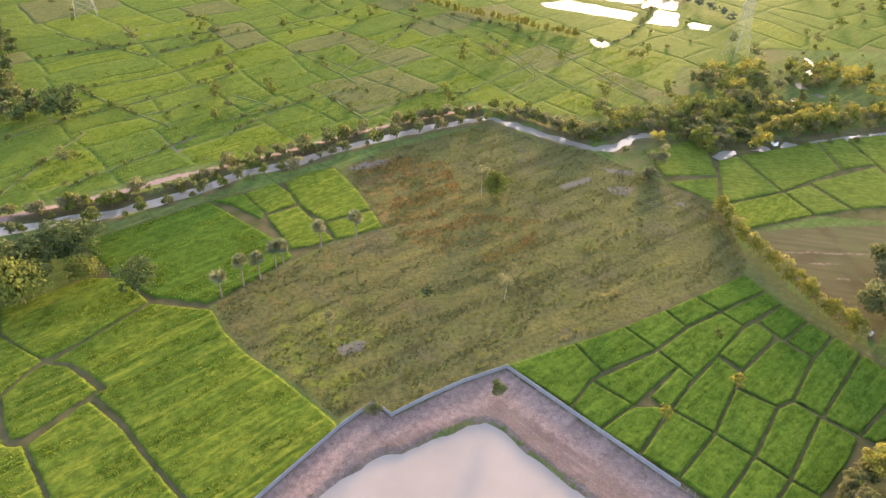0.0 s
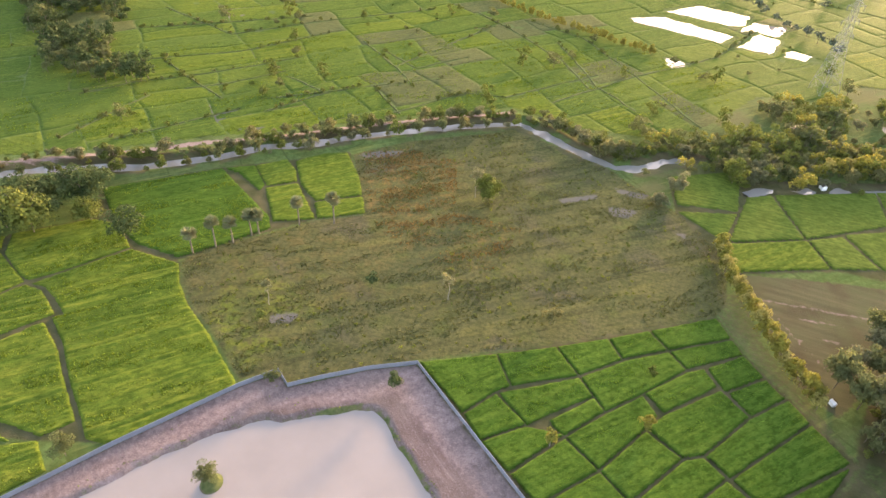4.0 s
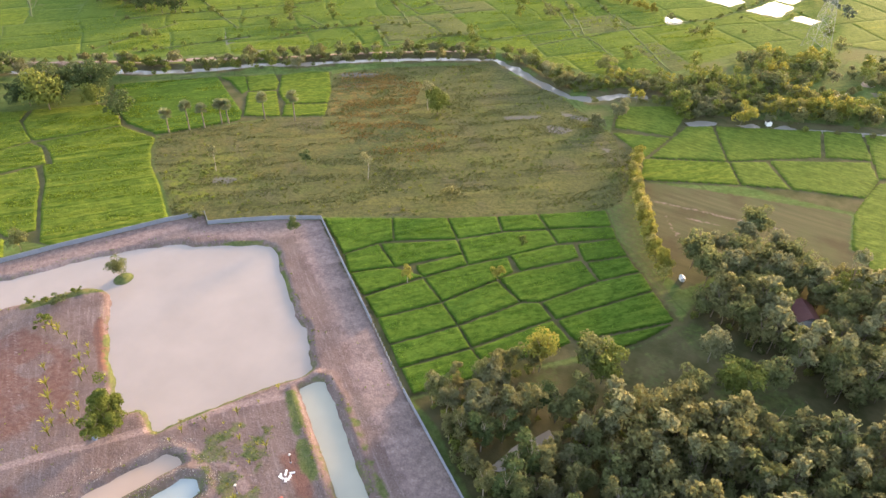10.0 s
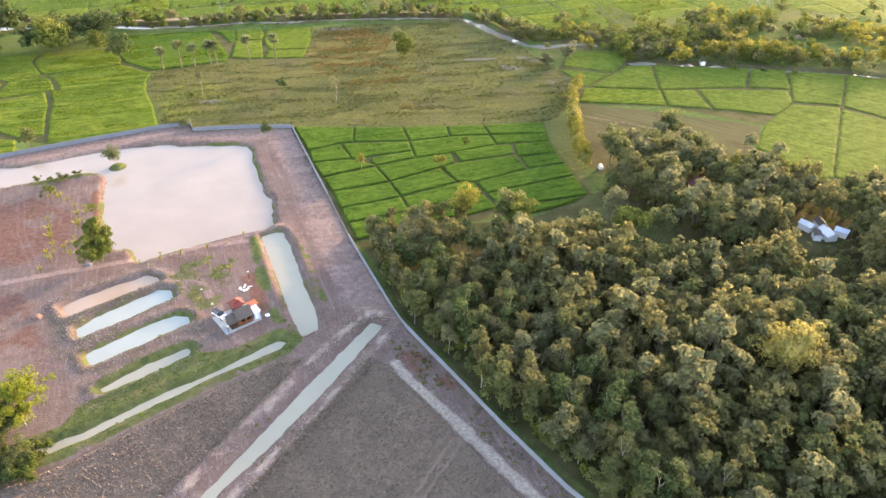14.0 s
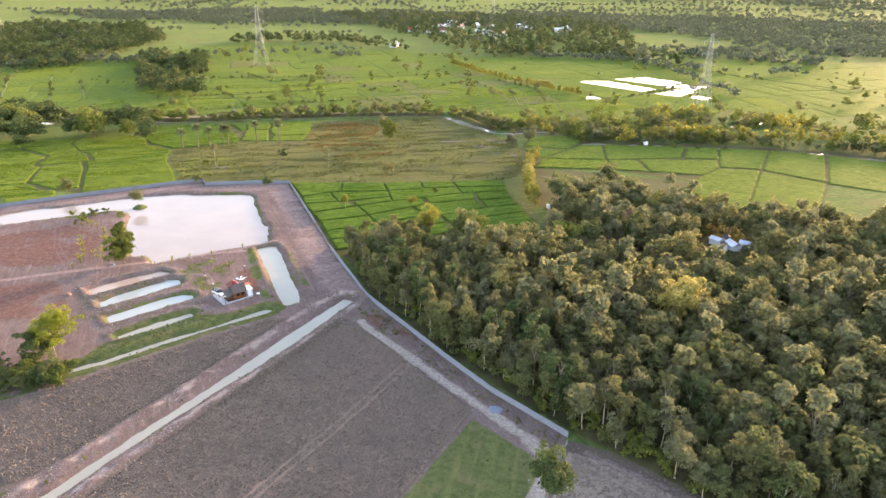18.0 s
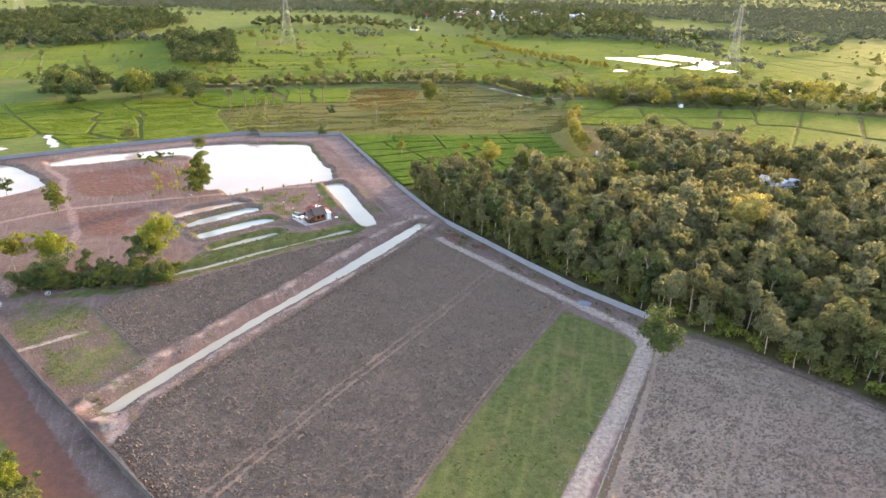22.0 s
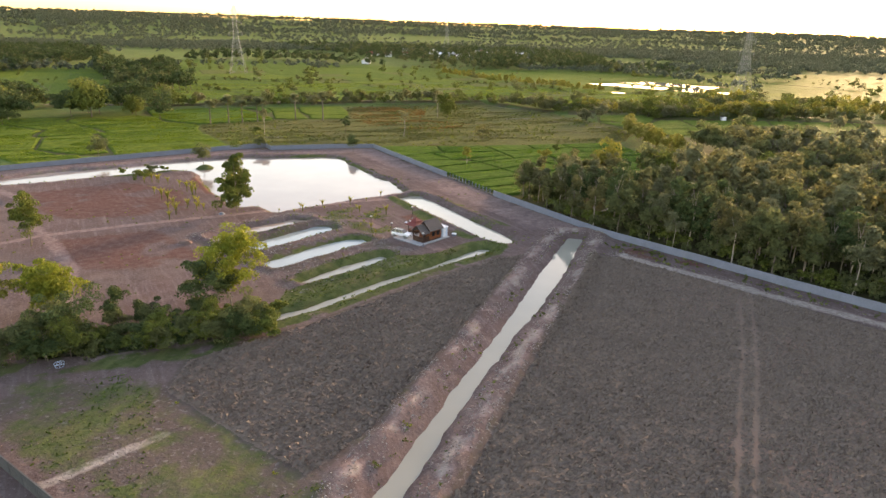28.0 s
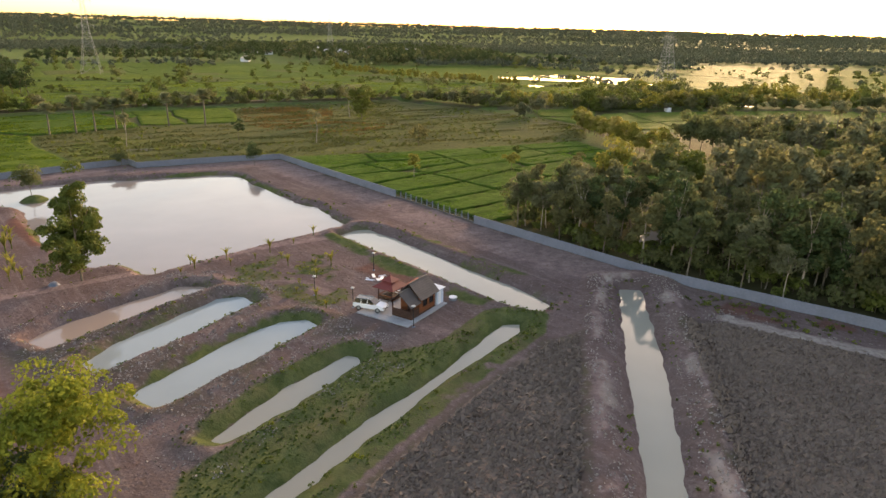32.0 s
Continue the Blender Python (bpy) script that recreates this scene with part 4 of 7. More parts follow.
M["rice_pale"] = rice_material("pale_rice", (0.074, 0.116, 0.020), (0.092, 0.132, 0.024), (0.126, 0.158, 0.030), 10)


def grown(poly, by):
    """The outline moved outwards."""
    p = np.array(poly, float)
    a, b = p - np.roll(p, 1, 0), np.roll(p, -1, 0) - p
    n = np.c_[a[:, 1], -a[:, 0]] / np.hypot(*a.T)[:, None] + np.c_[b[:, 1], -b[:, 0]] / np.hypot(*b.T)[:, None]
    n /= np.hypot(*n.T)[:, None]
    area = np.sum(p[:, 0] * np.roll(p[:, 1], -1) - np.roll(p[:, 0], -1) * p[:, 1])
    return [tuple(q) for q in p + n * by * np.sign(area)]


def furrows(x, y):
    """Uneven ridges and gaps running north-east through a plot."""
    c = 0.69 * x - 0.72 * y + 3.0 * (vnoise(x, y, 30, 65) - 0.5)
    z = np.zeros_like(c)
    for k in range(-40, 10):
        z += (0.95 if k % 2 else -0.8) * np.exp(-((c - 4.6 * k - 2.3 * math.sin(k * 2.7)) / 0.42) ** 2) * smooth(0.35, 0.6, vnoise(x, y, 14, 66 + k))
    return z


def rice(poly, material, tall, step, label, group, gap=0.1, rows=0.12):
    def z_of(x, y, d):
        edge = smooth(gap - 0.25, gap + 0.3, d + (vnoise(x, y, 1.3, 61) - 0.5) * 0.35)
        return -0.12 + edge * (tall + (fnoise(x, y, 4, 62) - 0.5) * 0.25 + (vnoise(x, y, 0.8, 63) - 0.5) * 0.12 + (fnoise(0.72 * x + 0.69 * y, 9 * (0.69 * x - 0.72 * y), 16, 64, 2) - 0.5) * rows + furrows(x, y) * rows)
    return sheet("rice_plot", poly, step, z_of, material, label, "rice field", group=group)


NEAR_PLOTS = (
    [(23.8, 139.6), (46.0, 149.6), (52.5, 137.8), (48.8, 134.8), (40.9, 124.2)], [(46.2, 149.7), (63.7, 157.9), (71.7, 147.6), (52.9, 138.0)],
    [(64.0, 158.1), (79.5, 166.3), (84.4, 158.1), (72.0, 147.8)], [(79.9, 166.5), (92.4, 173.8), (98.3, 166.5), (84.6, 158.7)],
    [(93.0, 174.1), (114.6, 186.8), (118.6, 177.9), (98.7, 166.7)], [(99.1, 166.0), (119.0, 177.2), (121.8, 171.1), (104.0, 159.7)],
    [(72.4, 147.1), (84.7, 157.4), (98.6, 165.7), (103.8, 159.1), (91.9, 146.7), (80.5, 136.0)], [(49.6, 134.2), (72.0, 146.9), (76.7, 140.5), (66.1, 131.3), (59.5, 125.0)],
    [(65.3, 128.5), (76.9, 140.1), (80.3, 135.9), (70.1, 124.4), (67.4, 125.5)], [(41.5, 124.0), (48.9, 133.9), (59.1, 125.3), (47.3, 116.2)],
    [(48.0, 116.1), (58.8, 124.3), (65.8, 124.8), (69.7, 124.3), (56.9, 108.6)], [(57.6, 108.2), (70.2, 123.3), (79.7, 115.6), (65.4, 101.3)],
    [(66.0, 101.0), (80.2, 115.1), (88.0, 108.1), (73.5, 93.2)], [(74.1, 92.8), (88.4, 107.7), (94.8, 101.2), (80.1, 86.4)],
    [(80.7, 86.1), (95.2, 100.7), (101.1, 96.1), (101.2, 92.5), (87.4, 79.4)], [(70.4, 123.8), (80.8, 135.3), (90.9, 145.0), (95.1, 138.4), (91.6, 132.5), (79.9, 116.0)],
    [(91.3, 146.0), (104.0, 158.4), (109.1, 161.2), (112.7, 154.7), (97.0, 140.1)], [(110.2, 161.7), (121.9, 170.7), (127.0, 162.7), (114.8, 153.2)],
    [(80.3, 115.5), (91.9, 131.9), (101.5, 125.3), (88.2, 108.6)], [(92.2, 133.2), (97.2, 139.4), (113.5, 153.5), (120.7, 145.3), (107.3, 128.3), (101.6, 125.7)],
    [(115.6, 152.8), (127.4, 162.0), (130.3, 157.2), (132.3, 155.7), (121.4, 145.6)], [(88.7, 107.8), (101.9, 124.8), (107.1, 127.2), (112.5, 122.1), (95.0, 101.6)],
    [(107.8, 127.9), (121.3, 144.8), (132.8, 155.2), (137.5, 147.8), (113.6, 122.6)], [(95.5, 100.9), (112.7, 121.5), (120.2, 115.0), (113.5, 107.1), (101.2, 96.4)],
    [(114.1, 122.2), (137.8, 147.2), (145.8, 136.1), (120.8, 115.9)], [(121.5, 115.3), (145.9, 135.2), (139.3, 125.1), (131.1, 115.8), (124.7, 113.4)])
for poly in NEAR_PLOTS:
    rice(poly, M["rice"], 0.7, 0.42, "dense green rice plot framed by dark low dikes", "rice plots beside the wall")
WEST_PLOTS = (
    [(-63.7, 242.8), (-53.9, 253.2), (-44.8, 257.2), (-31.9, 237.4), (-25.9, 224.8), (-42.5, 215.1), (-53.1, 224.8)], [(-42.1, 213.4), (-25.0, 223.3), (-20.0, 212.1), (-36.4, 203.2)],
    [(-78.5, 233.3), (-68.6, 242.9), (-60.9, 235.2), (-56.3, 226.8), (-66.5, 219.6)], [(-66.3, 217.6), (-55.3, 225.2), (-37.5, 202.7), (-52.3, 196.3)],
    [(-91.0, 227.8), (-79.7, 233.5), (-68.2, 220.2), (-67.7, 215.1), (-82.5, 225.8)],
    [(-130.6, 197.6), (-91.8, 226.7), (-55.6, 198.4), (-51.5, 191.5), (-63.2, 178.2), (-74.3, 165.5), (-92.9, 168.1), (-107.9, 175.8)],
    [(-141.0, 160.0), (-119.3, 177.0), (-108.7, 177.0), (-98.5, 168.6), (-95.0, 165.2), (-108.5, 147.3), (-116.2, 139.3), (-121, 141), (-135, 150)],
    [(-113.6, 138.0), (-107.2, 146.0), (-93.4, 164.2), (-72.8, 161.8), (-66.6, 152.2), (-57.0, 142.4), (-44.8, 133.2), (-26.4, 117.2), (-25.2, 115.6), (-46.9, 88.9), (-54, 88.6), (-58.6, 93.0), (-72.2, 105.0), (-83.6, 116.6), (-95.2, 125.6), (-92.6, 128.0), (-100.8, 133.8), (-108.0, 138.0)],
    [(-115.4, 136.6), (-108.6, 135.8), (-102.4, 131.6), (-96.0, 127.0), (-98.4, 124.2), (-108.4, 110.8), (-111.4, 110.2), (-115.6, 115.0), (-120.8, 124.0), (-118.4, 131.6)],
    [(-96.2, 122.6), (-85.2, 114.6), (-73.6, 103.6), (-60.8, 92.4), (-66, 86), (-88, 88), (-106.0, 108.0)],
    [(-117.2, 112.6), (-112.0, 107.0), (-107.6, 107.4), (-89, 86), (-72, 82), (-110, 78), (-160, 100), (-150, 127), (-123, 122)],
    [(-122.6, 125.0), (-120.2, 132.0), (-117.0, 138.0), (-137, 149), (-152, 130)],
    [(-162, 99), (-112, 77), (-108, 70), (-130, 45), (-190, 60), (-200, 85)], [(-154, 128), (-138, 150), (-143, 158), (-175, 135), (-195, 118), (-164, 102)], [(-202, 87), (-166, 101), (-196, 116), (-240, 125), (-250, 100)],
    [(-74, 80), (-66, 84), (-56, 76), (-52, 84), (-68, 62), (-74, 66), (-100, 76), (-92, 80)])
for k, poly in enumerate(WEST_PLOTS):
    rice(grown(poly, 0.5), M["rice_light"] if k not in (4, 5) else M["rice"], 0.6, 0.5 if k > 5 else 0.8, "bright yellow-green rice plot" if k not in (4, 5) else "deep green rice plot", "rice plots by the canal", 0.2, 0.34 if k > 5 else 0.2)
EAST_PLOTS = (
    [(104.2, 257.4), (101.7, 279.9), (127.4, 292.3), (130.8, 281.7), (128.4, 259.5)], [(104.3, 251.5), (127.7, 256.3), (121.0, 234.8)], [(134.2, 271.8), (144.0, 276.5), (152.1, 245.8), (123.4, 235.3)],
    [(145.8, 277.3), (189.3, 293.0), (188.6, 266.4), (153.5, 246.5)], [(191.3, 293.4), (206.1, 298.5), (208.1, 272.4), (191.1, 267.6)], [(121.5, 232.5), (153.0, 244.3), (158.3, 227.7), (122.7, 215.5)],
    [(154.6, 245.1), (167.6, 251.3), (176.7, 232.5), (159.8, 228.4)], [(169.3, 253.4), (207.3, 269.5), (209.0, 254.6), (203.3, 237.9), (178.2, 233.2)], [(208.4, 298.0), (233.2, 304.2), (229.1, 261.2), (210.2, 256.9)],
    [(204.3, 237.3), (210.0, 252.2), (228.8, 257.7), (222.5, 184.6), (200.3, 176.2), (202.1, 196.8), (197.3, 198.9), (199.4, 223.1)],
    [(231, 260), (235, 305), (262, 307), (258, 250)], [(224, 186), (230, 256), (258, 247), (250, 190)], [(260, 248), (265, 306), (330, 304), (330, 235)])
for k, poly in enumerate(EAST_PLOTS):
    rice(grown(poly, 0.75), M["rice_pale"] if k != 5 else M["rice_light"], 0.55, 0.9, "pale green rice plot", "rice plots beyond the hedge", 0.2)


# the plain north of the canal: plots cut by low dikes that run north-east and south-east
FLOODED = ([(77.7, 511), (79, 502), (141, 474.5), (151, 492), (100, 523)], [(102, 536.5), (149, 515), (160, 520), (166, 545), (128, 562)], [(147.5, 470), (170, 463), (181, 495), (166, 506)], [(152, 506), (162, 509), (178, 501), (190, 526), (166, 531)],
           [(100.6, 434), (104.6, 416), (116, 425), (109, 435)], [(176, 462), (182, 476), (196, 470), (190, 458)])
PLAIN = [(-225, 194), (-168, 216), (-134, 237), (-113, 252), (-87, 264), (-58, 284), (-22, 306), (20, 330), (60, 316), (100, 316), (126, 345), (152, 388), (196, 392), (206, 424), (300, 424), (520, 440), (560, 700), (300, 780), (-60, 640), (-420, 640), (-460, 260), (-300, 180)]
DIKES = (
    [(-201.9, 274.5), (-185.9, 296.0), (-153.6, 320.9), (-113.7, 361.6)], [(-153.6, 236.7), (-132.1, 261.9), (-113.6, 284.9)], [(-235, 375), (-198, 396), (-139, 435)], [(-177.7, 229.0), (-174.2, 249.8), (-167.3, 284.9)], [(-198, 329), (-151.5, 359), (-114.5, 407)],
    [(-186.6, 329.5), (-129.7, 292.9)], [(-153.5, 298), (-136, 312), (-114, 338)], [(-109, 298), (-85, 315), (-58, 335.5), (-23, 358)], [(-58, 334), (-34, 304)], [(-109, 331), (-79, 317)], [(-100, 286), (-80, 318)], [(-88, 400), (-56, 365.5), (-37, 340)], [(-56, 365.5), (-13, 459)],
    [(-73.0, 390.9), (-43.1, 366.4), (-18.1, 394.9)], [(-37.0, 304.4), (-9.6, 340.7), (15.4, 342.2)], [(-30.1, 482.7), (-5.3, 459.9), (38.5, 408.8), (59, 369)], [(6.6, 479.6), (49, 453), (83.5, 397.6), (118, 337)], [(40.5, 344), (83.2, 396), (133.5, 446), (167, 514)],
    [(15.4, 342.2), (61.7, 391.3)], [(33.0, 439.9), (63.0, 373.6), (85.1, 346.6)], [(-242.4, 417.7), (-173.0, 383.6), (-129.9, 426.8), (-62.4, 479.8)], [(104, 668), (172, 630), (226, 599), (291, 566)], [(-434, 323), (-299, 218), (-240, 179)], [(-375, 320), (-243, 216)], [(-332, 316), (-254, 255)])
M["rice_plain"] = rice_material("young_rice", (0.052, 0.098, 0.018), (0.078, 0.122, 0.023), (0.112, 0.146, 0.028), -46)
M["rice_grey"] = rice_material("thin_rice", (0.080, 0.096, 0.036), (0.098, 0.108, 0.044), (0.120, 0.120, 0.050), -46)


def cut_up(x0, y0, x1, y1, r, least):
    """Rectangles got by cutting one again and again at uneven places."""
    w, h = x1 - x0, y1 - y0
    if w * h < least * r.uniform(0.7, 1.6) or max(w, h) < 24:
        return [(x0, y0, x1, y1)]
    f = r.uniform(0.36, 0.64)
    if w > h * r.uniform(0.8, 1.5):
        return cut_up(x0, y0, x0 + w * f, y1, r, least) + cut_up(x0 + w * f, y0, x1, y1, r, least)
    return cut_up(x0, y0, x1, y0 + h * f, r, least) + cut_up(x0, y0 + h * f, x1, y1, r, least)


def plain_plots():
    r = np.random.default_rng(37)
    ca, sa = math.cos(radians(42)), math.sin(radians(42))
    far_v, far_f, count = [], [], 0
    kinds = ((M["rice_plain"], "green rice plot of the plain between low dikes"), (M["rice_light"], "yellow-green rice plot of the plain between low dikes"), (M["rice_pale"], "pale green rice plot of the plain"), (M["rice_grey"], "thin olive rice plot of the plain"))
    for u0, v0, u1, v1 in cut_up(-230, -20, 960, 800, r, 1500):
        cu, cv = (u0 + u1) / 2, (v0 + v1) / 2
        cx, cy = ca * cu - sa * cv, sa * cu + ca * cv
        far_off = math.hypot(cx, cy) > 560
        step = 3.4 if far_off else 2.0
        us, vs = (np.r_[a, np.linspace(a + 0.8, b - 0.8, max(3, int((b - a) / step))), b] for a, b in ((u0, u1), (v0, v1)))
        u, v = (a.ravel() for a in np.meshgrid(us, vs))
        x, y = ca * u - sa * v, sa * u + ca * v
        x, y = x + 14 * (vnoise(x, y, 70, 31) - 0.5) + 4 * (vnoise(x, y, 19, 33) - 0.5), y + 14 * (vnoise(x, y, 70, 32) - 0.5) + 4 * (vnoise(x, y, 19, 34) - 0.5)
        d = np.minimum.reduce([u - u0, u1 - u, v - v0, v1 - v, -signed(PLAIN, x, y)] + [near_line(line, x, y) - 0.6 for line in DIKES] + [signed(p, x, y) - 0.5 for p in FLOODED])
        f = grid_faces(len(us), len(vs))
        f = f[(d[f] > -0.7).all(1)]
        if len(f) < 12:
            continue
        used = np.unique(f)
        index = np.zeros(len(x), int)
        index[used] = np.arange(len(used))
        x, y, d = x[used], y[used], d[used]
        z = height(x, y) - 0.12 + smooth(0.0, 0.8, d) * (0.27 + (fnoise(x, y, 5, 62) - 0.5) * 0.3 + r.uniform(-0.08, 0.1))
        verts, faces = np.c_[x, y, z], index[f]
        if far_off:
            far_v.append(verts)
            far_f.append(faces + count)
            count += len(verts)
            continue
        mat, label = kinds[r.choice(4, p=(0.50, 0.22, 0.16, 0.12))]
        tagged(new("rice_plot", mesh_np("rice_plot", verts, faces, mat)), label, "rice field", "rice plots of the plain")
    tagged(new("far_rice", mesh_np("far_rice", np.concatenate(far_v), np.concatenate(far_f), M["rice_plain"])), "far green rice plots between low dikes", "rice field", kind="stuff")


plain_plots()


# ploughed ground, lump by lump
def soil_material(name, a, b_, c_):
    m, t, b = nodes_of(name, 0.9, 0.0, 0.01)
    f1, f2 = fuzz(t, 9.0), fuzz(t, 0.5)
    c = mix(t, ramp(t, f1, 0.3, 0.7), a, b_)
    c = mix(t, math_node(t, "MULTIPLY", ramp(t, f2, 0.42, 0.7), 0.6), c, c_)
    c = mix(t, math_node(t, "MULTIPLY", ramp(t, fuzz(t, 26.0), 0.52, 0.68), 0.55), c, (0.215, 0.140, 0.115))
    worn = add(t, "Attribute")
    worn.attribute_name = "worn"
    c = mix(t, math_node(t, "MULTIPLY", worn.outputs["Fac"], 0.14), c, (0.275, 0.205, 0.172))
    t.links.new(c, b.inputs["Base Color"])
    bump(t, b, fuzz(t, 0.12), 0.05, 0.9)
    return m


M["plough"] = soil_material("ploughed_soil", (0.152, 0.114, 0.090), (0.184, 0.141, 0.113), (0.108, 0.080, 0.063))
M["bare"] = soil_material("dry_bare_soil", (0.190, 0.149, 0.124), (0.240, 0.193, 0.162), (0.140, 0.108, 0.088))


def ruts(x, y):
    """Distance to the nearest wheel mark in the bare fields."""
    pairs = (([(144.5, 22), (141.7, -4.2), (136.3, -42), (133, -75), (131.5, -90)], 0.95), ([(212, -6), (208.7, -28.7), (206, -60), (205, -95)], 0.9), ([(195, 5), (216, -1), (232, -8), (250, -20)], 1.1), ([(196, -4), (212, -6)], 0.9))
    return np.minimum.reduce([np.abs(near_line(line, x, y) - half) for line, half in pairs])


def wear(ob):
    """Lighter packed soil along the wheel marks."""
    v = np.empty(len(ob.data.vertices) * 3, np.float32)
    ob.data.vertices.foreach_get("co", v)
    x, y = v.reshape(-1, 3)[:, 0].astype(float), v.reshape(-1, 3)[:, 1].astype(float)
    w = smooth(0.75, 0.3, ruts(x, y)) * smooth(0.2, 0.5, fnoise(x, y, 5, 78))
    paint(ob.data, "worn", np.c_[w, w, w, np.ones_like(w)])


def clods(rough, seed):
    def z_of(x, y, d):
        e = smooth(-0.2, 1.6, d)
        lumps = np.abs(fnoise(x, y, 1.6, seed, 2) - 0.5) * 0.3 + np.random.default_rng(seed).random(x.shape) ** 2 * 0.62
        rut = ruts(x, y)
        lumps = lumps * smooth(0.1, 0.45, rut + 0.3 * (vnoise(x, y, 1.1, 77) - 0.5)) - 0.12 * smooth(0.4, 0.1, rut)
        calm = 0.5 + 0.5 * smooth(0.36, 0.56, fnoise(x, y, 24, seed + 3))
        return height(x, y) * (1 - e) + (fnoise(x, y, 22, 3) - 0.5) * 0.30 * e - 0.12 + e * (0.20 + rough * lumps * calm)
    return z_of


wear(sheet("ploughed_field", PLOUGH_WEST, 0.22, clods(0.20, 71), M["plough"], "rough ploughed field of grey-brown clods", "ploughed field", kind="structure", flat=True))
wear(sheet("ploughed_field", PLOUGH_EAST, 0.24, clods(0.22, 72), M["plough"], "wide ploughed field of grey-brown clods with a wheel rut", "ploughed field", kind="structure", flat=True))
wear(sheet("bare_field", [(x + 0.5, y - 3.0) for x, y in BARE_EAST], 0.38, clods(0.5, 73), M["bare"], "bare dry field of pale mauve soil", "bare field", kind="structure", flat=True))


# ---- walls and fences ----
def upright(a, b):
    d = Vector((b[0] - a[0], b[1] - a[1], 0))
    return d.length, math.degrees(math.atan2(d.y, d.x))


def walled(line, tall, material, label, pitch=3.0):
    """Precast panels between posts, panel by panel."""
    for a, b in zip(line[:-1], line[1:]):
        length, turn = upright(a, b)
        n = max(1, round(length / pitch))
        w = length / n
        root = thing("perimeter_wall", (a[0], a[1], 0), label, "wall", "perimeter wall", "structure", turn)
        bm = boxed(0.08, -0.06, -0.4, w - 0.08, 0.06, tall - 0.06, bevel=0.012)
        for k in range(1, 4):
            box(bm, 0.08, -0.066, tall * k / 4 - 0.012, w - 0.08, 0.066, tall * k / 4 + 0.006)
        panel = bpy.data.meshes.new("panel")
        bm.to_mesh(panel), bm.free()
        panel.materials.append(material)
        bm = boxed(-0.10, -0.11, -0.4, 0.10, 0.11, tall + 0.04, bevel=0.015)
        post = bpy.data.meshes.new("post")
        bm.to_mesh(post), bm.free()
        post.materials.append(material)
        part("coping", boxed(0.1, -0.075, tall - 0.058, length - 0.1, 0.075, tall + 0.02, bevel=0.01), material, root)
        for k in range(n):
            o = part("panel", panel, None, root)
            o.location.x = k * w
            o = part("post", post, None, root)
            o.location.x = k * w


NORTH_WALL = [(-112, -6), (-83.7, 35.2), (-66.2, 60.8), (-45.9, 88.5), (-23.9, 116.0), (-15.6, 124.4)]
walled(NORTH_WALL, 1.6, M["concrete"], "long pale grey precast concrete perimeter wall")
walled([(-15.6, 124.4), (-10.4, 119.7)], 1.6, M["concrete"], "short kinked stretch of grey concrete wall")
walled([(-10.4, 119.7), (-2.4, 125.2), (9.9, 132.6), (23.6, 138.8)], 1.6, M["concrete"], "pale grey concrete wall beside the fallow field")
walled([(23.6, 138.8), (41, 122.0), (65.3, 98.6)], 1.6, M["concrete"], "pale grey concrete wall beside the rice plots")
walled([(84.8, 79.4), (106, 60.6), (112, 55.2), (117, 51), (125.5, 45.8), (136.5, 39.3), (152.3, 29.7), (168.8, 20.3), (189.9, 11.4)], 1.6, M["concrete"], "pale grey concrete wall along the woodland edge")
walled([(40.5, -50.8), (62.1, -58.2), (84.5, -65.8), (124.6, -78.9), (186, -99)], 1.7, M["concrete_dark"], "weathered concrete wall along the red road, its shade painted dark")

# open stretch of bare posts in the wall
a, b = (65.3, 98.6), (84.8, 79.4)
length, turn = upright(a, b)
fence = thing("post_fence", (a[0], a[1], 0), "open row of white concrete posts with two thin wires", "fence", turn=turn)
me = bpy.data.meshes.new("fence_post")
bm = boxed(-0.09, -0.09, -0.4, 0.09, 0.09, 1.75, bevel=0.015)
bm.to_mesh(me), bm.free()
me.materials.append(M["concrete"])
for k in range(1, 14):
    o = part("fence_post", me, None, fence)
    o.location.x = length * k / 14
part("lower_beam", boxed(0, -0.1, -0.3, length, 0.1, 0.35), M["concrete_dark"], fence)
for z in (0.8, 1.3):
    part("wire", tube(bmesh.new(), (0, 0, z), (length, 0, z), 0.012, 0.012, 5), M["steel"], fence)

# wire fence along the pale track
track_fence = thing("wire_fence", (190.2, 9, 0), "low wire fence on thin grey posts beside a chalky track", "fence")
line = [(190.2, 9), (190.2, -11), (189.6, -28.3), (189.0, -39.3), (188.3, -55), (187, -95)]
for (ax, ay), (bx, by) in zip(line[:-1], line[1:]):
    n = max(2, round(math.hypot(bx - ax, by - ay) / 2.5))
    for k in range(n):
        x, y = ax + (bx - ax) * k / n - 190.2, ay + (by - ay) * k / n - 9
        part("fence_post", boxed(x - 0.06, y - 0.06, -0.3, x + 0.06, y + 0.06, 1.3, bevel=0.01), M["concrete"], track_fence)
    for z in (0.4, 0.8, 1.2):
        part("wire", tube(bmesh.new(), (ax - 190.2, ay - 9, z), (bx - 190.2, by - 9, z), 0.012, 0.012, 4), M["steel"], track_fence)


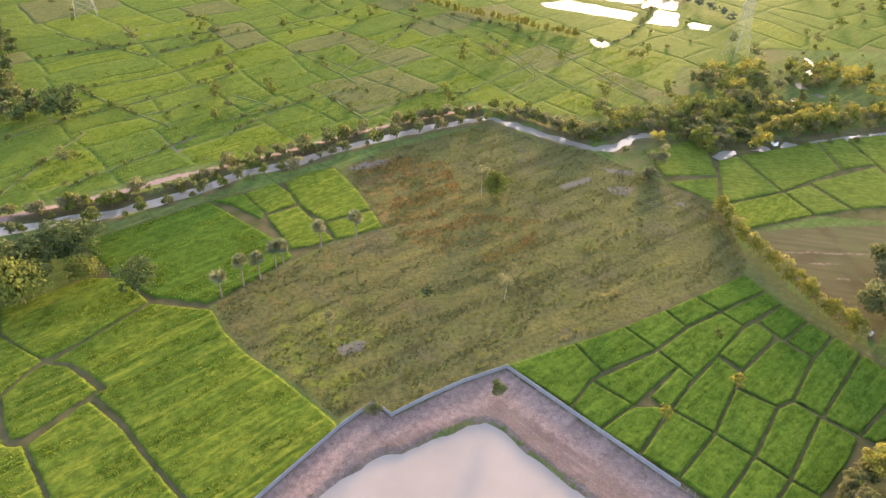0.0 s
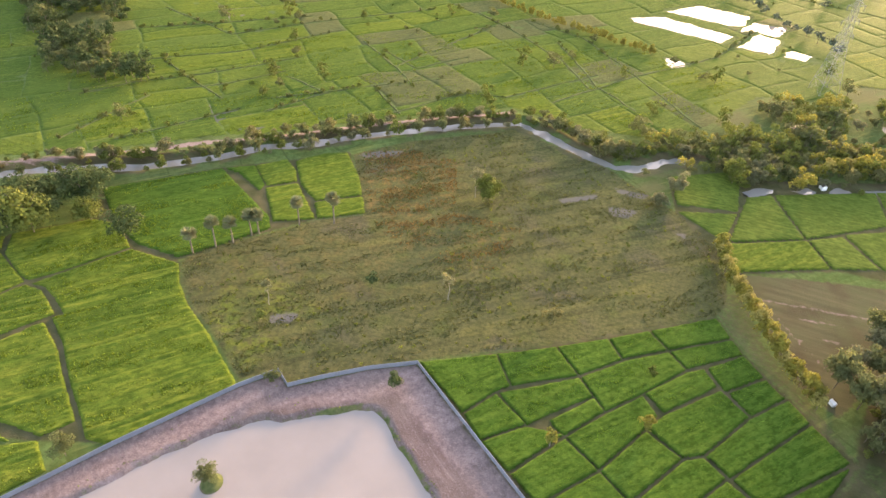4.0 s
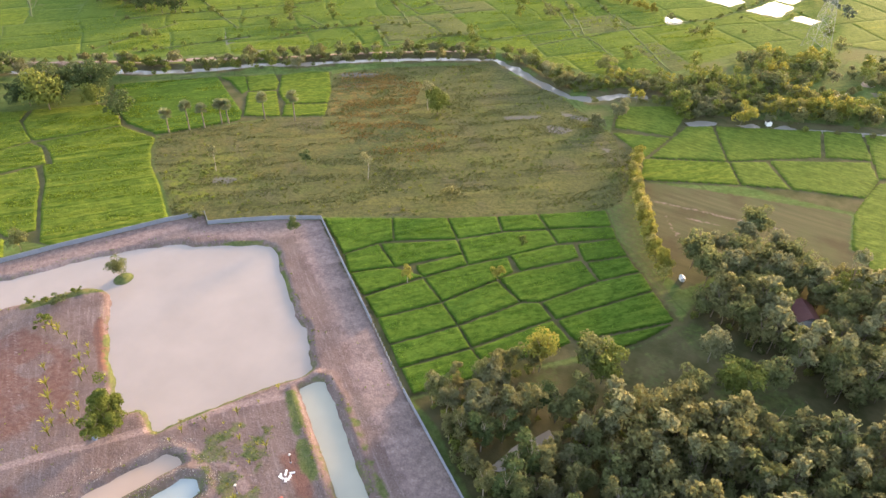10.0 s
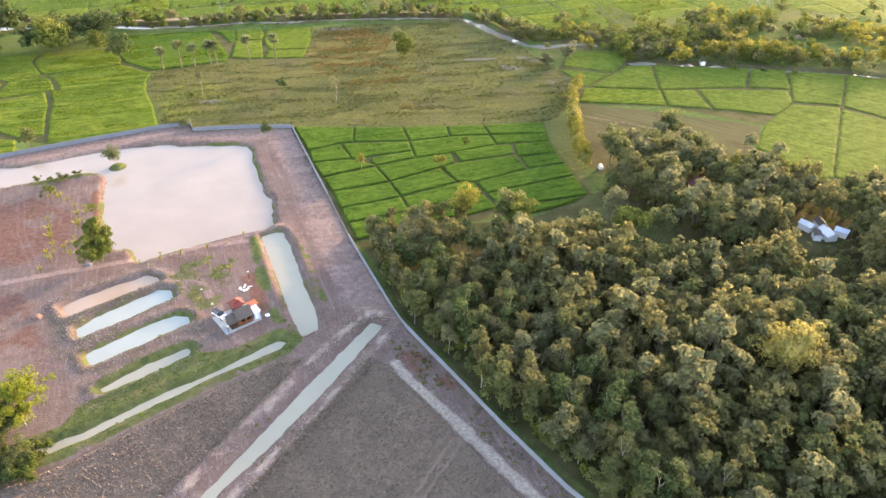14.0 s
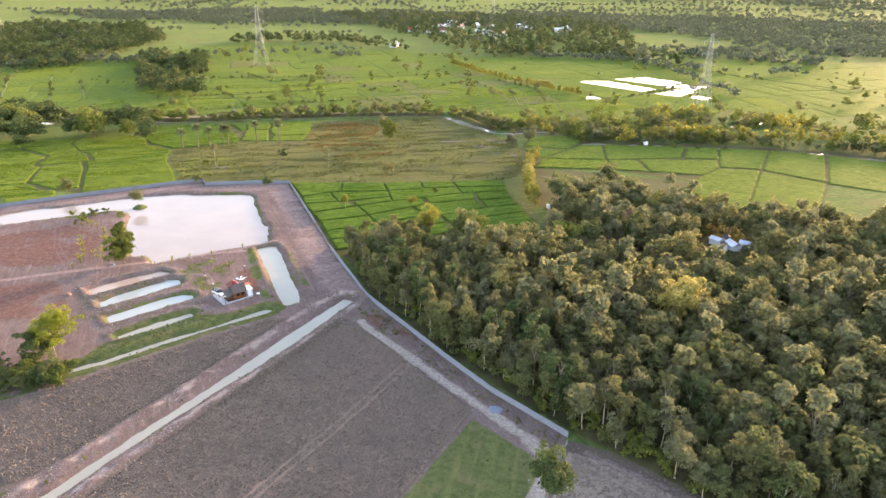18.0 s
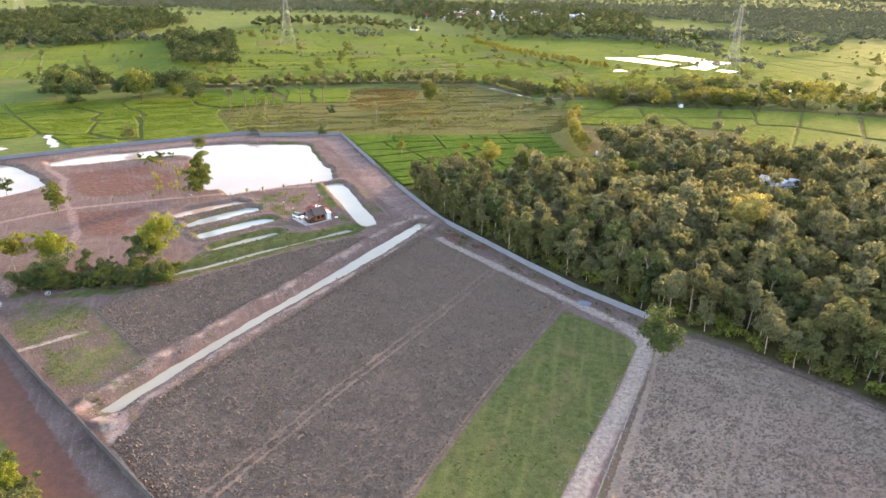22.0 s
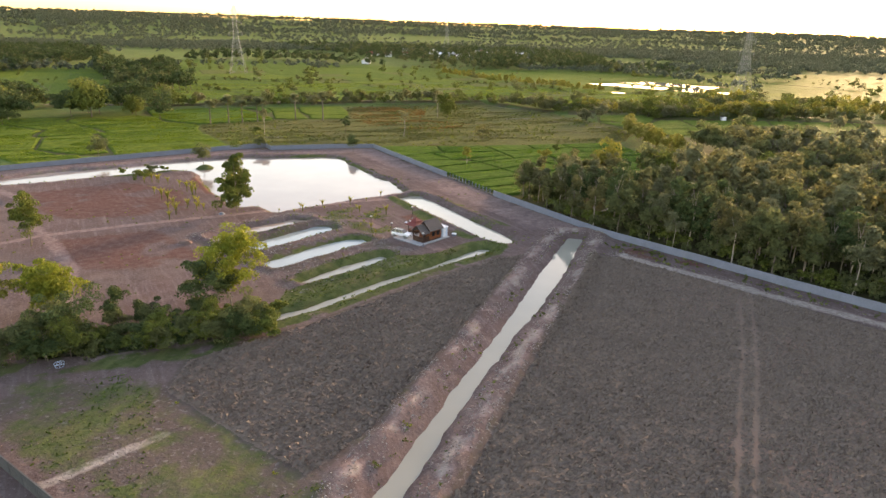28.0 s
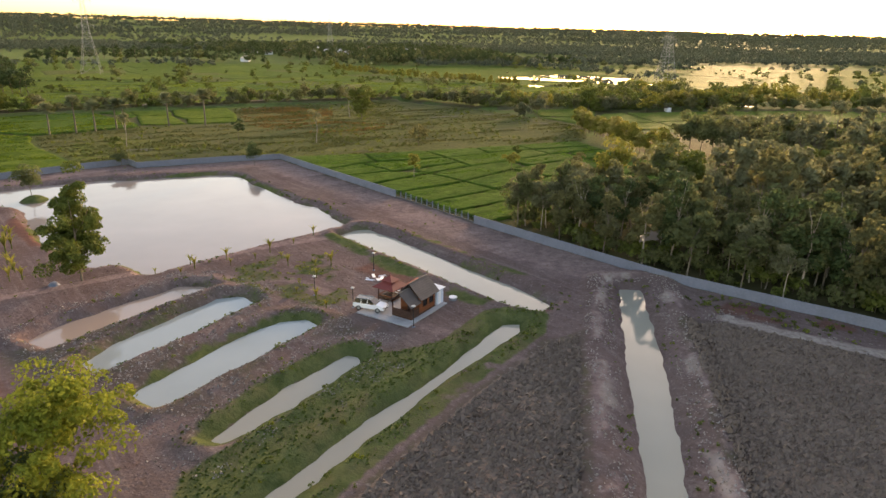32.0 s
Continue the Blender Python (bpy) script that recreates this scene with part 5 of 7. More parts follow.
# ---- trees ----
def crown_np(r, centre, radii, clumps, leaves, size, droop=0.0, clump=0.42, lobes=0):
    """Leaf quads on many uneven clumps filling an ellipsoid; corners and faces."""
    c = r.normal(size=(clumps, 3))
    c /= np.linalg.norm(c, axis=1)[:, None]
    c *= (r.random((clumps, 1)) ** 0.45) * 0.80
    if lobes:
        arm = r.normal(size=(lobes, 3))
        arm *= (0.35 + 0.5 * r.random((lobes, 1))) / np.linalg.norm(arm, axis=1)[:, None]
        c = arm[r.integers(0, lobes, clumps)] + r.normal(size=(clumps, 3)) * np.array([0.20, 0.20, 0.15])
    c[:, 2] = np.where(c[:, 2] < 0, c[:, 2] * 0.85, c[:, 2])
    c *= radii
    own = r.integers(0, clumps, leaves)
    n = r.normal(size=(leaves, 3))
    n /= np.linalg.norm(n, axis=1)[:, None]
    n[:, 2] = np.where(n[:, 2] < -0.35, -n[:, 2], n[:, 2])
    rad = clump * np.min(radii) * (0.55 + 0.75 * r.random(clumps))[own][:, None] * (0.72 + 0.36 * r.random((leaves, 1)))
    p = np.asarray(centre) + c[own] + n * rad * np.array([1, 1, 0.8])
    p[:, 2] -= droop * np.hypot(p[:, 0] - centre[0], p[:, 1] - centre[1])
    nn = n + r.normal(size=n.shape) * 0.55
    nn /= np.linalg.norm(nn, axis=1)[:, None]
    u = np.cross(nn, r.normal(size=n.shape))
    u /= np.linalg.norm(u, axis=1)[:, None] + 1e-9
    v = np.cross(nn, u)
    s = size * (0.6 + 0.8 * r.random((leaves, 1)))
    q = np.stack([p - u * s, p - v * s * 0.62, p + u * s, p + v * s * 0.62], 1).reshape(-1, 3)
    return q, np.arange(leaves * 4).reshape(-1, 4)


def trunk_bm(r, tall, base, limbs, spread, lean=0.04, top=0.62):
    bm = bmesh.new()
    x = y = 0.0
    pts = []
    for k in range(5):
        pts.append((x, y, -0.3 + (tall * top + 0.3) * k / 4))
        x, y = x + r.normal() * lean * tall / 4, y + r.normal() * lean * tall / 4
    bend(bm, pts, base, base * 0.5)
    for k in range(limbs):
        a = 2 * math.pi * (k + r.random() * 0.7) / limbs
        z0 = tall * top * (0.62 + 0.38 * r.random())
        s = spread * (0.55 + 0.4 * r.random())
        f = min(1.0, (z0 + 0.3) / (tall * top + 0.3)) * 4
        i = min(3, int(f))
        o = Vector(pts[i]).lerp(Vector(pts[i + 1]), f - i)
        bend(bm, [o, o + Vector((math.cos(a) * s * 0.5, math.sin(a) * s * 0.5, tall * 0.10)), o + Vector((math.cos(a) * s, math.sin(a) * s, tall * 0.26))], base * 0.38, base * 0.10, 5)
    return bm


def tree_meshes(seed, tall, wide, leaf, bark, leaves, size, clumps=22, low=0.42, droop=0.0, clump=0.42, base=None, lobes=0):
    """Trunk and crown meshes of one tree."""
    r = np.random.default_rng(seed)
    rz = tall * (1 - low) * 0.5
    q, f = crown_np(r, (0, 0, tall - rz * 1.08), np.array([wide / 2, wide / 2, rz]) * 1.0, clumps, leaves, size, droop, clump, lobes)
    crown = mesh_np("crown", q, f, leaf, flat=True)
    bm = trunk_bm(r, tall, base or tall * 0.012, 5, wide * 0.32)
    trunk = bpy.data.meshes.new("trunk")
    bm.to_mesh(trunk), bm.free()
    trunk.materials.append(bark)
    return trunk, crown


def plant(name, meshes, at, label, category="tree", group="", turn=0.0, scale=1.0):
    root = thing(name, (at[0], at[1], at[2] if len(at) > 2 else ground_z(at[0], at[1])), label, category, group, "", turn, scale)
    part("trunk", meshes[0], None, root)
    part("crown", meshes[1], None, root)
    return root


def ground_z(x, y):
    return float(height(np.array([x]), np.array([y]))[0]) - 0.05


# woodland east of the wall
WOOD_KINDS = [tree_meshes(100 + k, 11.5 + 1.2 * (k % 4), 5.2 + 0.8 * (k % 3), M[("leaf", "leaf_grey", "leaf", "leaf_olive", "leaf", "leaf_grey", "leaf_olive", "leaf_dark")[k]], M["pale_bark"] if k % 2 else M["bark"], 1900, 0.30, 44 + 4 * (k % 3), 0.14 + 0.06 * (k % 3), clump=0.33, lobes=6 + k % 3) for k in range(8)]
WOOD_LOW = [tree_meshes(140 + k, 11.5 + 1.2 * (k % 4), 5.6 + 0.7 * (k % 3), M[("leaf", "leaf_olive", "leaf", "leaf_grey", "leaf", "leaf_olive")[k]], M["bark"], 720, 0.44, 30, 0.18, clump=0.36, lobes=6) for k in range(6)]


def scatter(poly, gap, seed, keep=lambda x, y: True):
    """Uneven places within an outline, about gap metres apart."""
    r = np.random.default_rng(seed)
    p = np.array(poly, float)
    lo, hi = p.min(0), p.max(0)
    x, y = (v.ravel() for v in np.meshgrid(np.arange(lo[0], hi[0], gap), np.arange(lo[1], hi[1], gap)))
    x, y = x + r.uniform(-0.42, 0.42, x.shape) * gap, y + r.uniform(-0.42, 0.42, y.shape) * gap
    k = signed(poly, x, y) < -0.8
    return [(a, b) for a, b in zip(x[k], y[k]) if keep(a, b)]


def stuff(name, kinds, places, material_index_label, category, seed, smin=0.75, smax=1.25, sizes=None):
    """Many plants joined into one object: crowns and stems of the given kinds."""
    r = np.random.default_rng(seed)
    vs, fs, ms, n = [], [], [], 0
    src = []
    mats = []
    for trunk, crown in kinds:
        for m in (trunk, crown):
            v = np.empty(len(m.vertices) * 3, np.float32)
            m.vertices.foreach_get("co", v)
            faces = [tuple(q.vertices) for q in m.polygons if len(q.vertices) == 4]
            mat = m.materials[0]
            if mat not in mats:
                mats.append(mat)
            src.append((v.reshape(-1, 3), np.array(faces, np.int32), mats.index(mat)))
    zs = height(np.array([p[0] for p in places]), np.array([p[1] for p in places]))
    for i, p in enumerate(places):
        k = r.integers(0, len(kinds))
        s = (sizes[i] if sizes is not None else 1.0) * r.uniform(smin, smax)
        a = r.uniform(0, 2 * math.pi)
        rot = np.array([[math.cos(a), -math.sin(a), 0], [math.sin(a), math.cos(a), 0], [0, 0, r.uniform(0.85, 1.15)]]) * s
        for v, f, mi in src[2 * k:2 * k + 2]:
            vs.append(v @ rot.T + np.array([p[0], p[1], zs[i] - 0.1]))
            fs.append(f + n)
            ms.append(np.full(len(f), mi, np.int32))
            n += len(v)
    me = mesh_np(name, np.concatenate(vs), np.concatenate(fs), flat=True)
    for m in mats:
        me.materials.append(m)
    me.polygons.foreach_set("material_index", np.concatenate(ms))
    return tagged(new(name, me), material_index_label, category, kind="stuff")


CROWN_X, CROWN_Y = 206.0, 68.5
clear = lambda x, y: not (signed(CLEARING, np.array([x]), np.array([y]))[0] < 0 or near_line([(179, 121), (190, 112), (200, 118), (216, 143)], np.array([x]), np.array([y]))[0] < 4.5 or math.hypot(x - 217, y - 141) < 9 or math.hypot(x - 180, y - 150) < 7.0 or math.hypot(x - CROWN_X, y - CROWN_Y) < 5.0 or near_line([(113, 67), (119, 75), (124, 82)], np.array([x]), np.array([y]))[0] < 3.6)
spots = scatter(FOREST, 4.2, 21, clear)
wall_line = [(88, 80), (117, 51), (137, 39), (190, 11), (230, -6), (262, -20)]
spots.sort(key=lambda p: near_line(wall_line, np.array([p[0]]), np.array([p[1]]))[0])
for i, (x, y) in enumerate(spots[:290]):
    plant("woodland_tree", WOOD_KINDS[rng.integers(0, 8)], (x, y), "slender dull-green woodland tree with a pale trunk", group="woodland trees", turn=rng.uniform(0, 360), scale=rng.uniform(0.62, 1.12))
stuff("woodland", WOOD_LOW, spots[290:], "dense dull-green woodland of slender trees", "woodland", 31, 0.66, 1.28, [0.45 if 206 < x < 227 and 106 < y < 142 else 1.0 for x, y in spots[290:]])
BUSH = [tree_meshes(170 + k, 2.4, 3.0, M["leaf_bamboo"] if k else M["leaf"], M["bark"], 260, 0.22, 10, 0.02, clump=0.5) for k in range(3)]
edge = [p for p in scatter(FOREST, 3.2, 24, clear) if near_line(wall_line, np.array([p[0]]), np.array([p[1]]))[0] < 9]
stuff("edge_scrub", [BUSH[0], BUSH[1]], edge, "dense scrub along the woodland edge", "scrub", 34, 0.9, 2.0)
stuff("undergrowth", BUSH, scatter(FOREST, 5.5, 23, clear), "low scrub beneath the woodland trees", "scrub", 33, 0.6, 1.3)

# grove and big crowns near the clearing
big = tree_meshes(201, 14, 12, M["leaf"], M["bark"], 2600, 0.42, 34, 0.3)
big_gold = tree_meshes(202, 13, 13, M["leaf_bamboo"], M["bark"], 2600, 0.42, 34, 0.25)
big_grey = tree_meshes(203, 14, 10, M["leaf_grey"], M["pale_bark"], 2200, 0.40, 30, 0.3)
for k, (x, y, kind) in enumerate([(147, 164, big), (153, 172, big_grey), (161, 182, big_grey), (165, 189, big), (171, 181, big_grey), (176, 175, big), (159, 172, big), (166, 170, big), (172, 165, big_grey), (180, 166, big), (152, 157, big), (158, 160, big_grey),
                                  (190, 163, big_gold), (197, 169, big_gold), (205, 172, big_gold), (212, 169, big_gold), (189, 152, big), (167, 153, big), (163.5, 140, big), (106.0, 78, big_grey), (106, 86, big_grey),
                                  (128, 105, big), (163, 112, big_gold), (171, 118, big), (152.2, 106.4, big), (156.3, 123.1, big_grey), (131, 103.2, big_gold), (186, 128, big), (197, 135, big)]):
    plant("broad_tree", kind, (x, y), "broad spreading tree with a dense %s crown" % ("yellow-green" if kind is big_gold else "greyish green" if kind is big_grey else "green"), group="grove trees", turn=rng.uniform(0, 360), scale=rng.uniform(0.8, 1.05))

# single trees: kind, place, height, width, leaves
def single(name, at, tall, wide, leaf, bark, label, seed, leaves=1500, size=0.3, clumps=22, low=0.35, category="tree", clump=0.42, droop=0.0, group="", lobes=0):
    return plant(name, tree_meshes(seed, tall, wide, M[leaf], M[bark], leaves, size, clumps, low, droop, clump, None, lobes), at, label, category, group)


single("pond_tree", (27.0, 38.8), 16.4, 9.6, "leaf_bamboo", "bark", "tall green tree with loose clumps beside the pond", 301, 19000, 0.22, 90, 0.0, clump=0.27, lobes=24)
single("islet_tree", (-15.6, 85.2), 7.5, 7.5, "leaf", "bark", "round leafy tree on a tiny grassy islet", 302, 3000, 0.18, 27, 0.2)
single("corner_tree", (20.2, 127.3), 7.2, 5.8, "leaf_dark", "bark", "small dark round tree at the wall corner", 303, 3000, 0.17, 21, 0.25)
single("gate_tree", (-15.3, 120.6), 5.2, 6.2, "leaf", "bark", "low spreading tree by the wall kink", 304, 2400, 0.17, 21, 0.2)
single("bank_bush", (-23.3, 68.8), 3.6, 5.6, "leaf", "bark", "green bush on the pond bank", 305, 800, 0.24, 12, 0.05, "bush")
for x, y in ((-30, 64.5), (-27.5, 67.2), (-25.5, 70), (-22.5, 74)):
    single("bank_bush", (x, y), rng.uniform(1.4, 2.6), rng.uniform(2.2, 3.4), "leaf_bamboo", "bark", "low green bush on a grassy spit", 336 + int(y), 600, 0.2, 14, 0.0, "bush", clump=0.35, lobes=6, group="spit bushes")
single("bank_bush", (-19.1, 59.5), 3.6, 7.5, "leaf_bamboo", "bark", "wide yellow-green bush on bare soil", 306, 900, 0.24, 14, 0.05, "bush")
single("roadside_tree", (-55.5, 82.3), 9.0, 7.0, "leaf", "bark", "small tree outside the concrete wall", 307, 1300, 0.28, 16, 0.2)
single("yard_tree", (0.7, 1.9), 14.0, 7.0, "leaf_bamboo", "bark", "slim yellow-green tree on bare soil", 308, 7000, 0.19, 60, 0.12, clump=0.30, lobes=14)
single("yard_tree", (27.5, -32.0), 10.5, 10.5, "leaf_gold", "pale_bark", "broad open-crowned yellowish tree", 309, 9000, 0.19, 80, 0.34, clump=0.29, lobes=18)
single("yard_tree", (33.6, -23.9), 10.0, 11.0, "leaf_lime", "bark", "lime-green tree above dark bushes", 310, 10000, 0.19, 70, 0.05, clump=0.30, lobes=16)
single("yard_tree", (45.0, -33.5), 10.5, 12.5, "leaf_dark", "bark", "dense dark-green tree in a hedge clump", 311, 8000, 0.17, 54, 0.0, clump=0.28, lobes=12)
single("yard_tree", (56.6, -16.4), 9.8, 9.5, "leaf_dark", "bark", "tall dark-green tree at the ditch end", 314, 14000, 0.17, 80, 0.0, clump=0.27, lobes=14)
single("yard_tree", (61.5, -21.5), 5.6, 8.5, "leaf_bamboo", "bark", "leafy yellow-green tree at the ditch end", 334, 9000, 0.16, 50, 0.0, clump=0.28, lobes=10)
single("yard_tree", (66.3, -19.2), 6.0, 7.0, "leaf", "bark", "leafy shrub at the ditch end", 316, 6500, 0.17, 40, 0.0, "bush", clump=0.3, lobes=9)
single("lime_tree", (58.6, -12.0), 13.8, 12.0, "leaf_lime", "pale_bark", "tall lime-yellow tree with an airy crown", 315, 14000, 0.17, 120, 0.22, clump=0.21, lobes=26)
single("yard_bush", (38.5, -28), 4.0, 6, "leaf", "bark", "scrubby bush under the yard trees", 317, 900, 0.25, 12, 0.02, "bush")
for k, (x, y) in enumerate([(50, -22), (53, -24.5), (56, -26.5), (58.5, -23), (60.5, -26.5), (62.5, -22.5), (54, -29.5), (50, -28), (57.5, -29.8), (46, -25), (64, -25)]):
    single("yard_bush", (x, y), 4.4 + 0.8 * (k * 7 % 4), 5.0 + 0.5 * (k * 5 % 4), ("leaf_dark", "leaf", "leaf_bamboo")[k % 3], "bark", "tall %s shrub in the ditch hedge" % ("dark green", "green", "yellow-green")[k % 3], 760 + k, 4200, 0.15, 34, 0.0, "bush", group="yard shrubs", clump=0.3, lobes=9)
r = np.random.default_rng(62)
for k in range(40):
    x, y = 42 + 27 * (k % 12) / 11 + (0.9 if k > 23 else 0) + r.normal() * 1.1, -39.0 + 19.0 * (k % 12) / 11 + 3.2 * (k // 12 % 2) + r.normal() * 1.0
    thin = 49.0 < x < 58.0
    tall, wide = (r.uniform(2.4, 4.4), r.uniform(2.2, 3.4)) if thin else (r.uniform(4.6, 6.8), r.uniform(4.6, 6.4)) if x < 51.5 else (r.uniform(3.4, 5.6), r.uniform(4.2, 6.0))
    single("yard_bush", (x, y), tall, wide, ("leaf", "leaf_dark", "leaf_bamboo")[k % 3], "bark", "%s %s by the yard" % (("green", "dark green", "yellow-green")[k % 3], "sapling in an open row" if thin else "shrub in a thick clump"), 340 + k, 1200 if thin else 3600, 0.15, 30, 0.0, "bush", group="yard shrubs", clump=0.32, lobes=8)
for k, (x, y) in enumerate([(98.5, -85.5), (104, -88), (109, -87.5), (92, -84.5), (101, -92), (112, -92), (86, -82.5), (107, -95), (94, -90), (78, -80.5), (69, -77.5), (60, -74)]):
    single("verge_bush", (x, y), r.uniform(4.0, 6.5), r.uniform(5.5, 8), ("leaf_bamboo", "leaf_lime", "leaf")[k % 3], "bark", "thick %s bush beyond the red road" % ("yellow-green", "lime-green", "green")[k % 3], 1380 + k, 3000, 0.2, 30, 0.0, "bush", group="verge bushes", clump=0.32, lobes=8)
single("pond_side_tree", (-33.4, 8.0), 7.5, 5.6, "leaf_dark", "bark", "small dark tree on the pond edge", 318, 1200, 0.26, 14, 0.15)
single("wall_tree", (38.6, -49.5), 7.4, 5.6, "leaf_dark", "bark", "dark conical tree at the end of the wall", 319, 1300, 0.26, 14, 0.08)
single("track_tree", (191.5, -13.5), 16.0, 8.5, "leaf_dark", "bark", "tall roadside tree leaning over a chalky track", 320, 9000, 0.22, 70, 0.48, clump=0.30, lobes=16)
single("field_tree", (26.2, 235.6), 17.0, 11.5, "leaf_bamboo", "bark", "bushy yellow-green tree alone in fallow land", 321, 5200, 0.34, 40, 0.02, lobes=12, clump=0.36)
single("field_tree", (20.5, 237.5), 16.0, 6.0, "leaf_grey", "pale_bark", "half-bare grey tree beside a bushy one", 329, 700, 0.34, 14, 0.4)
single("field_shrub", (60.8, 168.0), 7.5, 7.0, "leaf_olive", "bark", "yellowish shrub in the fallow field", 322, 1000, 0.3, 14, 0.1, "bush")
single("field_tree", (-1.3, 167.8), 8.2, 4.8, "leaf_dark", "bark", "small dark tree in the fallow field", 323, 800, 0.3, 10, 0.2)
single("field_tree", (-31.6, 150.7), 12.0, 5.5, "leaf_grey", "pale_bark", "pale nearly bare tree in fallow land", 324, 420, 0.3, 12, 0.45)
single("field_tree", (25.3, 170.4), 13.5, 6.5, "leaf_grey", "pale_bark", "pale thin tree in fallow land", 325, 420, 0.3, 14, 0.45)
single("field_shrub", (-30.5, 142.7), 5.5, 4.0, "leaf_bamboo", "bark", "small green shrub in fallow land", 330, 500, 0.28, 10, 0.1, "bush")
single("rice_tree", (66.4, 119.8), 7.8, 4.4, "leaf_gold", "pale_bark", "small golden tree on a rice dike", 326, 700, 0.26, 12, 0.25)
single("rice_tree", (91.8, 132.2), 6.7, 4.8, "leaf_gold", "bark", "small golden tree on a rice dike", 327, 800, 0.26, 12, 0.2)
single("rice_tree", (93.3, 153.3), 4.5, 3.4, "leaf_bamboo", "bark", "little round tree on a rice dike", 328, 500, 0.24, 9, 0.15)
single("edge_tree", (114.8, 100.5), 15.5, 9.5, "leaf_gold", "pale_bark", "tall orange-tinged tree at the woodland edge", 331, 1800, 0.34, 20, 0.4)
single("crown_tree", (CROWN_X, CROWN_Y), 19.5, 14.0, "leaf_yellow", "bark", "broad yellow-green crown above the woodland", 335, 9000, 0.3, 70, 0.2, clump=0.3, lobes=22)
single("round_tree", (-99.4, 169.5), 14.5, 14.0, "leaf_dark", "bark", "round-crowned tree at the corner of rice plots", 332, 1900, 0.42, 24, 0.12)

for x, y, tall, wide, leaf, words in ((103, 267, 13, 8, "leaf_grey", "tall greyish tree where the canal ends"), (97, 254, 7, 8, "leaf_grey", "greyish bush where the canal ends"), (88.5, 318, 10, 16, "leaf", "wide rounded thicket on the canal bank"), (128, 282, 13, 10, "leaf_bamboo", "broad yellow-green tree by the creek"), (156, 284, 12, 9, "leaf_gold", "golden tree by the creek")):
    single("bank_tree", (x, y), tall, wide, leaf, "bark", words, 600 + int(x), 1800, 0.42, 30, 0.05, clump=0.36, lobes=10)

# bamboo clumps and thickets in the west
bamboo = tree_meshes(351, 16, 17, M["leaf_bamboo"], M["bark"], 2400, 0.5, 26, 0.02, droop=0.12)
thicket = tree_meshes(352, 14, 14, M["leaf_dark"], M["bark"], 3200, 0.42, 40, 0.03, clump=0.34, lobes=10)
for x, y, kind, s in [(-134, 163, bamboo, 1.4), (-128, 184, thicket, 1.4), (-141, 176, thicket, 1.4), (-119, 176, bamboo, 0.8), (-150, 178, thicket, 1.1), (-146, 163, thicket, 1.0), (-138, 196, thicket, 0.9),
                      (-160, 140, thicket, 1.1), (-172, 150, thicket, 1.2), (-186, 160, bamboo, 1.1), (-196, 170, thicket, 1.2), (-205, 158, thicket, 1.1), (-182, 142, thicket, 0.9), (-150, 128, thicket, 0.7), (-214, 168, bamboo, 1.0)]:
    plant("bamboo_clump" if kind is bamboo else "thicket_tree", kind, (x, y), "drooping yellow-green bamboo clump" if kind is bamboo else "dense dark-green thicket tree", "tree", "western thicket", rng.uniform(0, 360), s)


# sugar palms
def palm_meshes(seed, tall):
    r = np.random.default_rng(seed)
    bm = bend(bmesh.new(), [(0, 0, -0.3), (0.1, 0.05, tall * 0.4), (0.15, 0.1, tall - 1.8)], 0.34, 0.22, 8)
    trunk = bpy.data.meshes.new("trunk")
    bm.to_mesh(trunk), bm.free()
    trunk.materials.append(M["bark"])
    v, f = [], []
    for k in range(46):
        az, el = r.uniform(0, 2 * math.pi), math.asin(r.uniform(-0.55, 1.0))
        d = Vector((math.cos(az) * math.cos(el), math.sin(az) * math.cos(el), math.sin(el)))
        side = d.cross(Vector((0, 0, 1)) if abs(d.z) < 0.95 else Vector((1, 0, 0))).normalized()
        up = side.cross(d)
        o = Vector((0.15, 0.1, tall - 1.9))
        hub = o + d * 1.55
        for j in range(7):
            b = radians(-66 + 22 * j)
            e = hub + (d * math.cos(b) + side * math.sin(b)) * 1.75
            w = up * 0.05 + side * math.cos(b) * 0.24 - d * math.sin(b) * 0.24
            n = len(v)
            v += [o + d * 0.5, hub - w * 0.5 + (e - hub) * 0.4, e, hub + w + (e - hub) * 0.4]
            f.append((n, n + 1, n + 2, n + 3))
    return trunk, mesh_np("crown", np.array([tuple(p) for p in v]), np.array(f), M["palm"], flat=True)


PALMS = [palm_meshes(400 + k, t) for k, t in enumerate((10.8, 12.8, 11.6))]
for k, (x, y, kind, s) in enumerate([(-71.1, 168.9, 0, 1), (-65, 174.7, 1, 1), (-60.2, 178.9, 0, 1), (-55.8, 185.2, 2, 0.96), (-53.5, 186.8, 0, 1), (-41.5, 197, 1, 0.97), (-28.9, 201.8, 1, 1.06)]):
    plant("sugar_palm", PALMS[kind], (x, y), "tall sugar palm with a round tuft of stiff fans", "palm tree", "sugar palm row", 50 * k, s)

# golden hedge along the lane
HEDGE = [tree_meshes(420 + k, 9.5, 5.6, M["leaf_gold"] if k < 2 else M["leaf_yellow"], M["bark"], 1100, 0.32, 20, 0.05) for k in range(3)]
line = [(117.8, 228), (119, 217), (121.5, 205), (124.5, 194), (128.3, 182.5), (132, 172), (136, 163), (140.7, 153.5)]
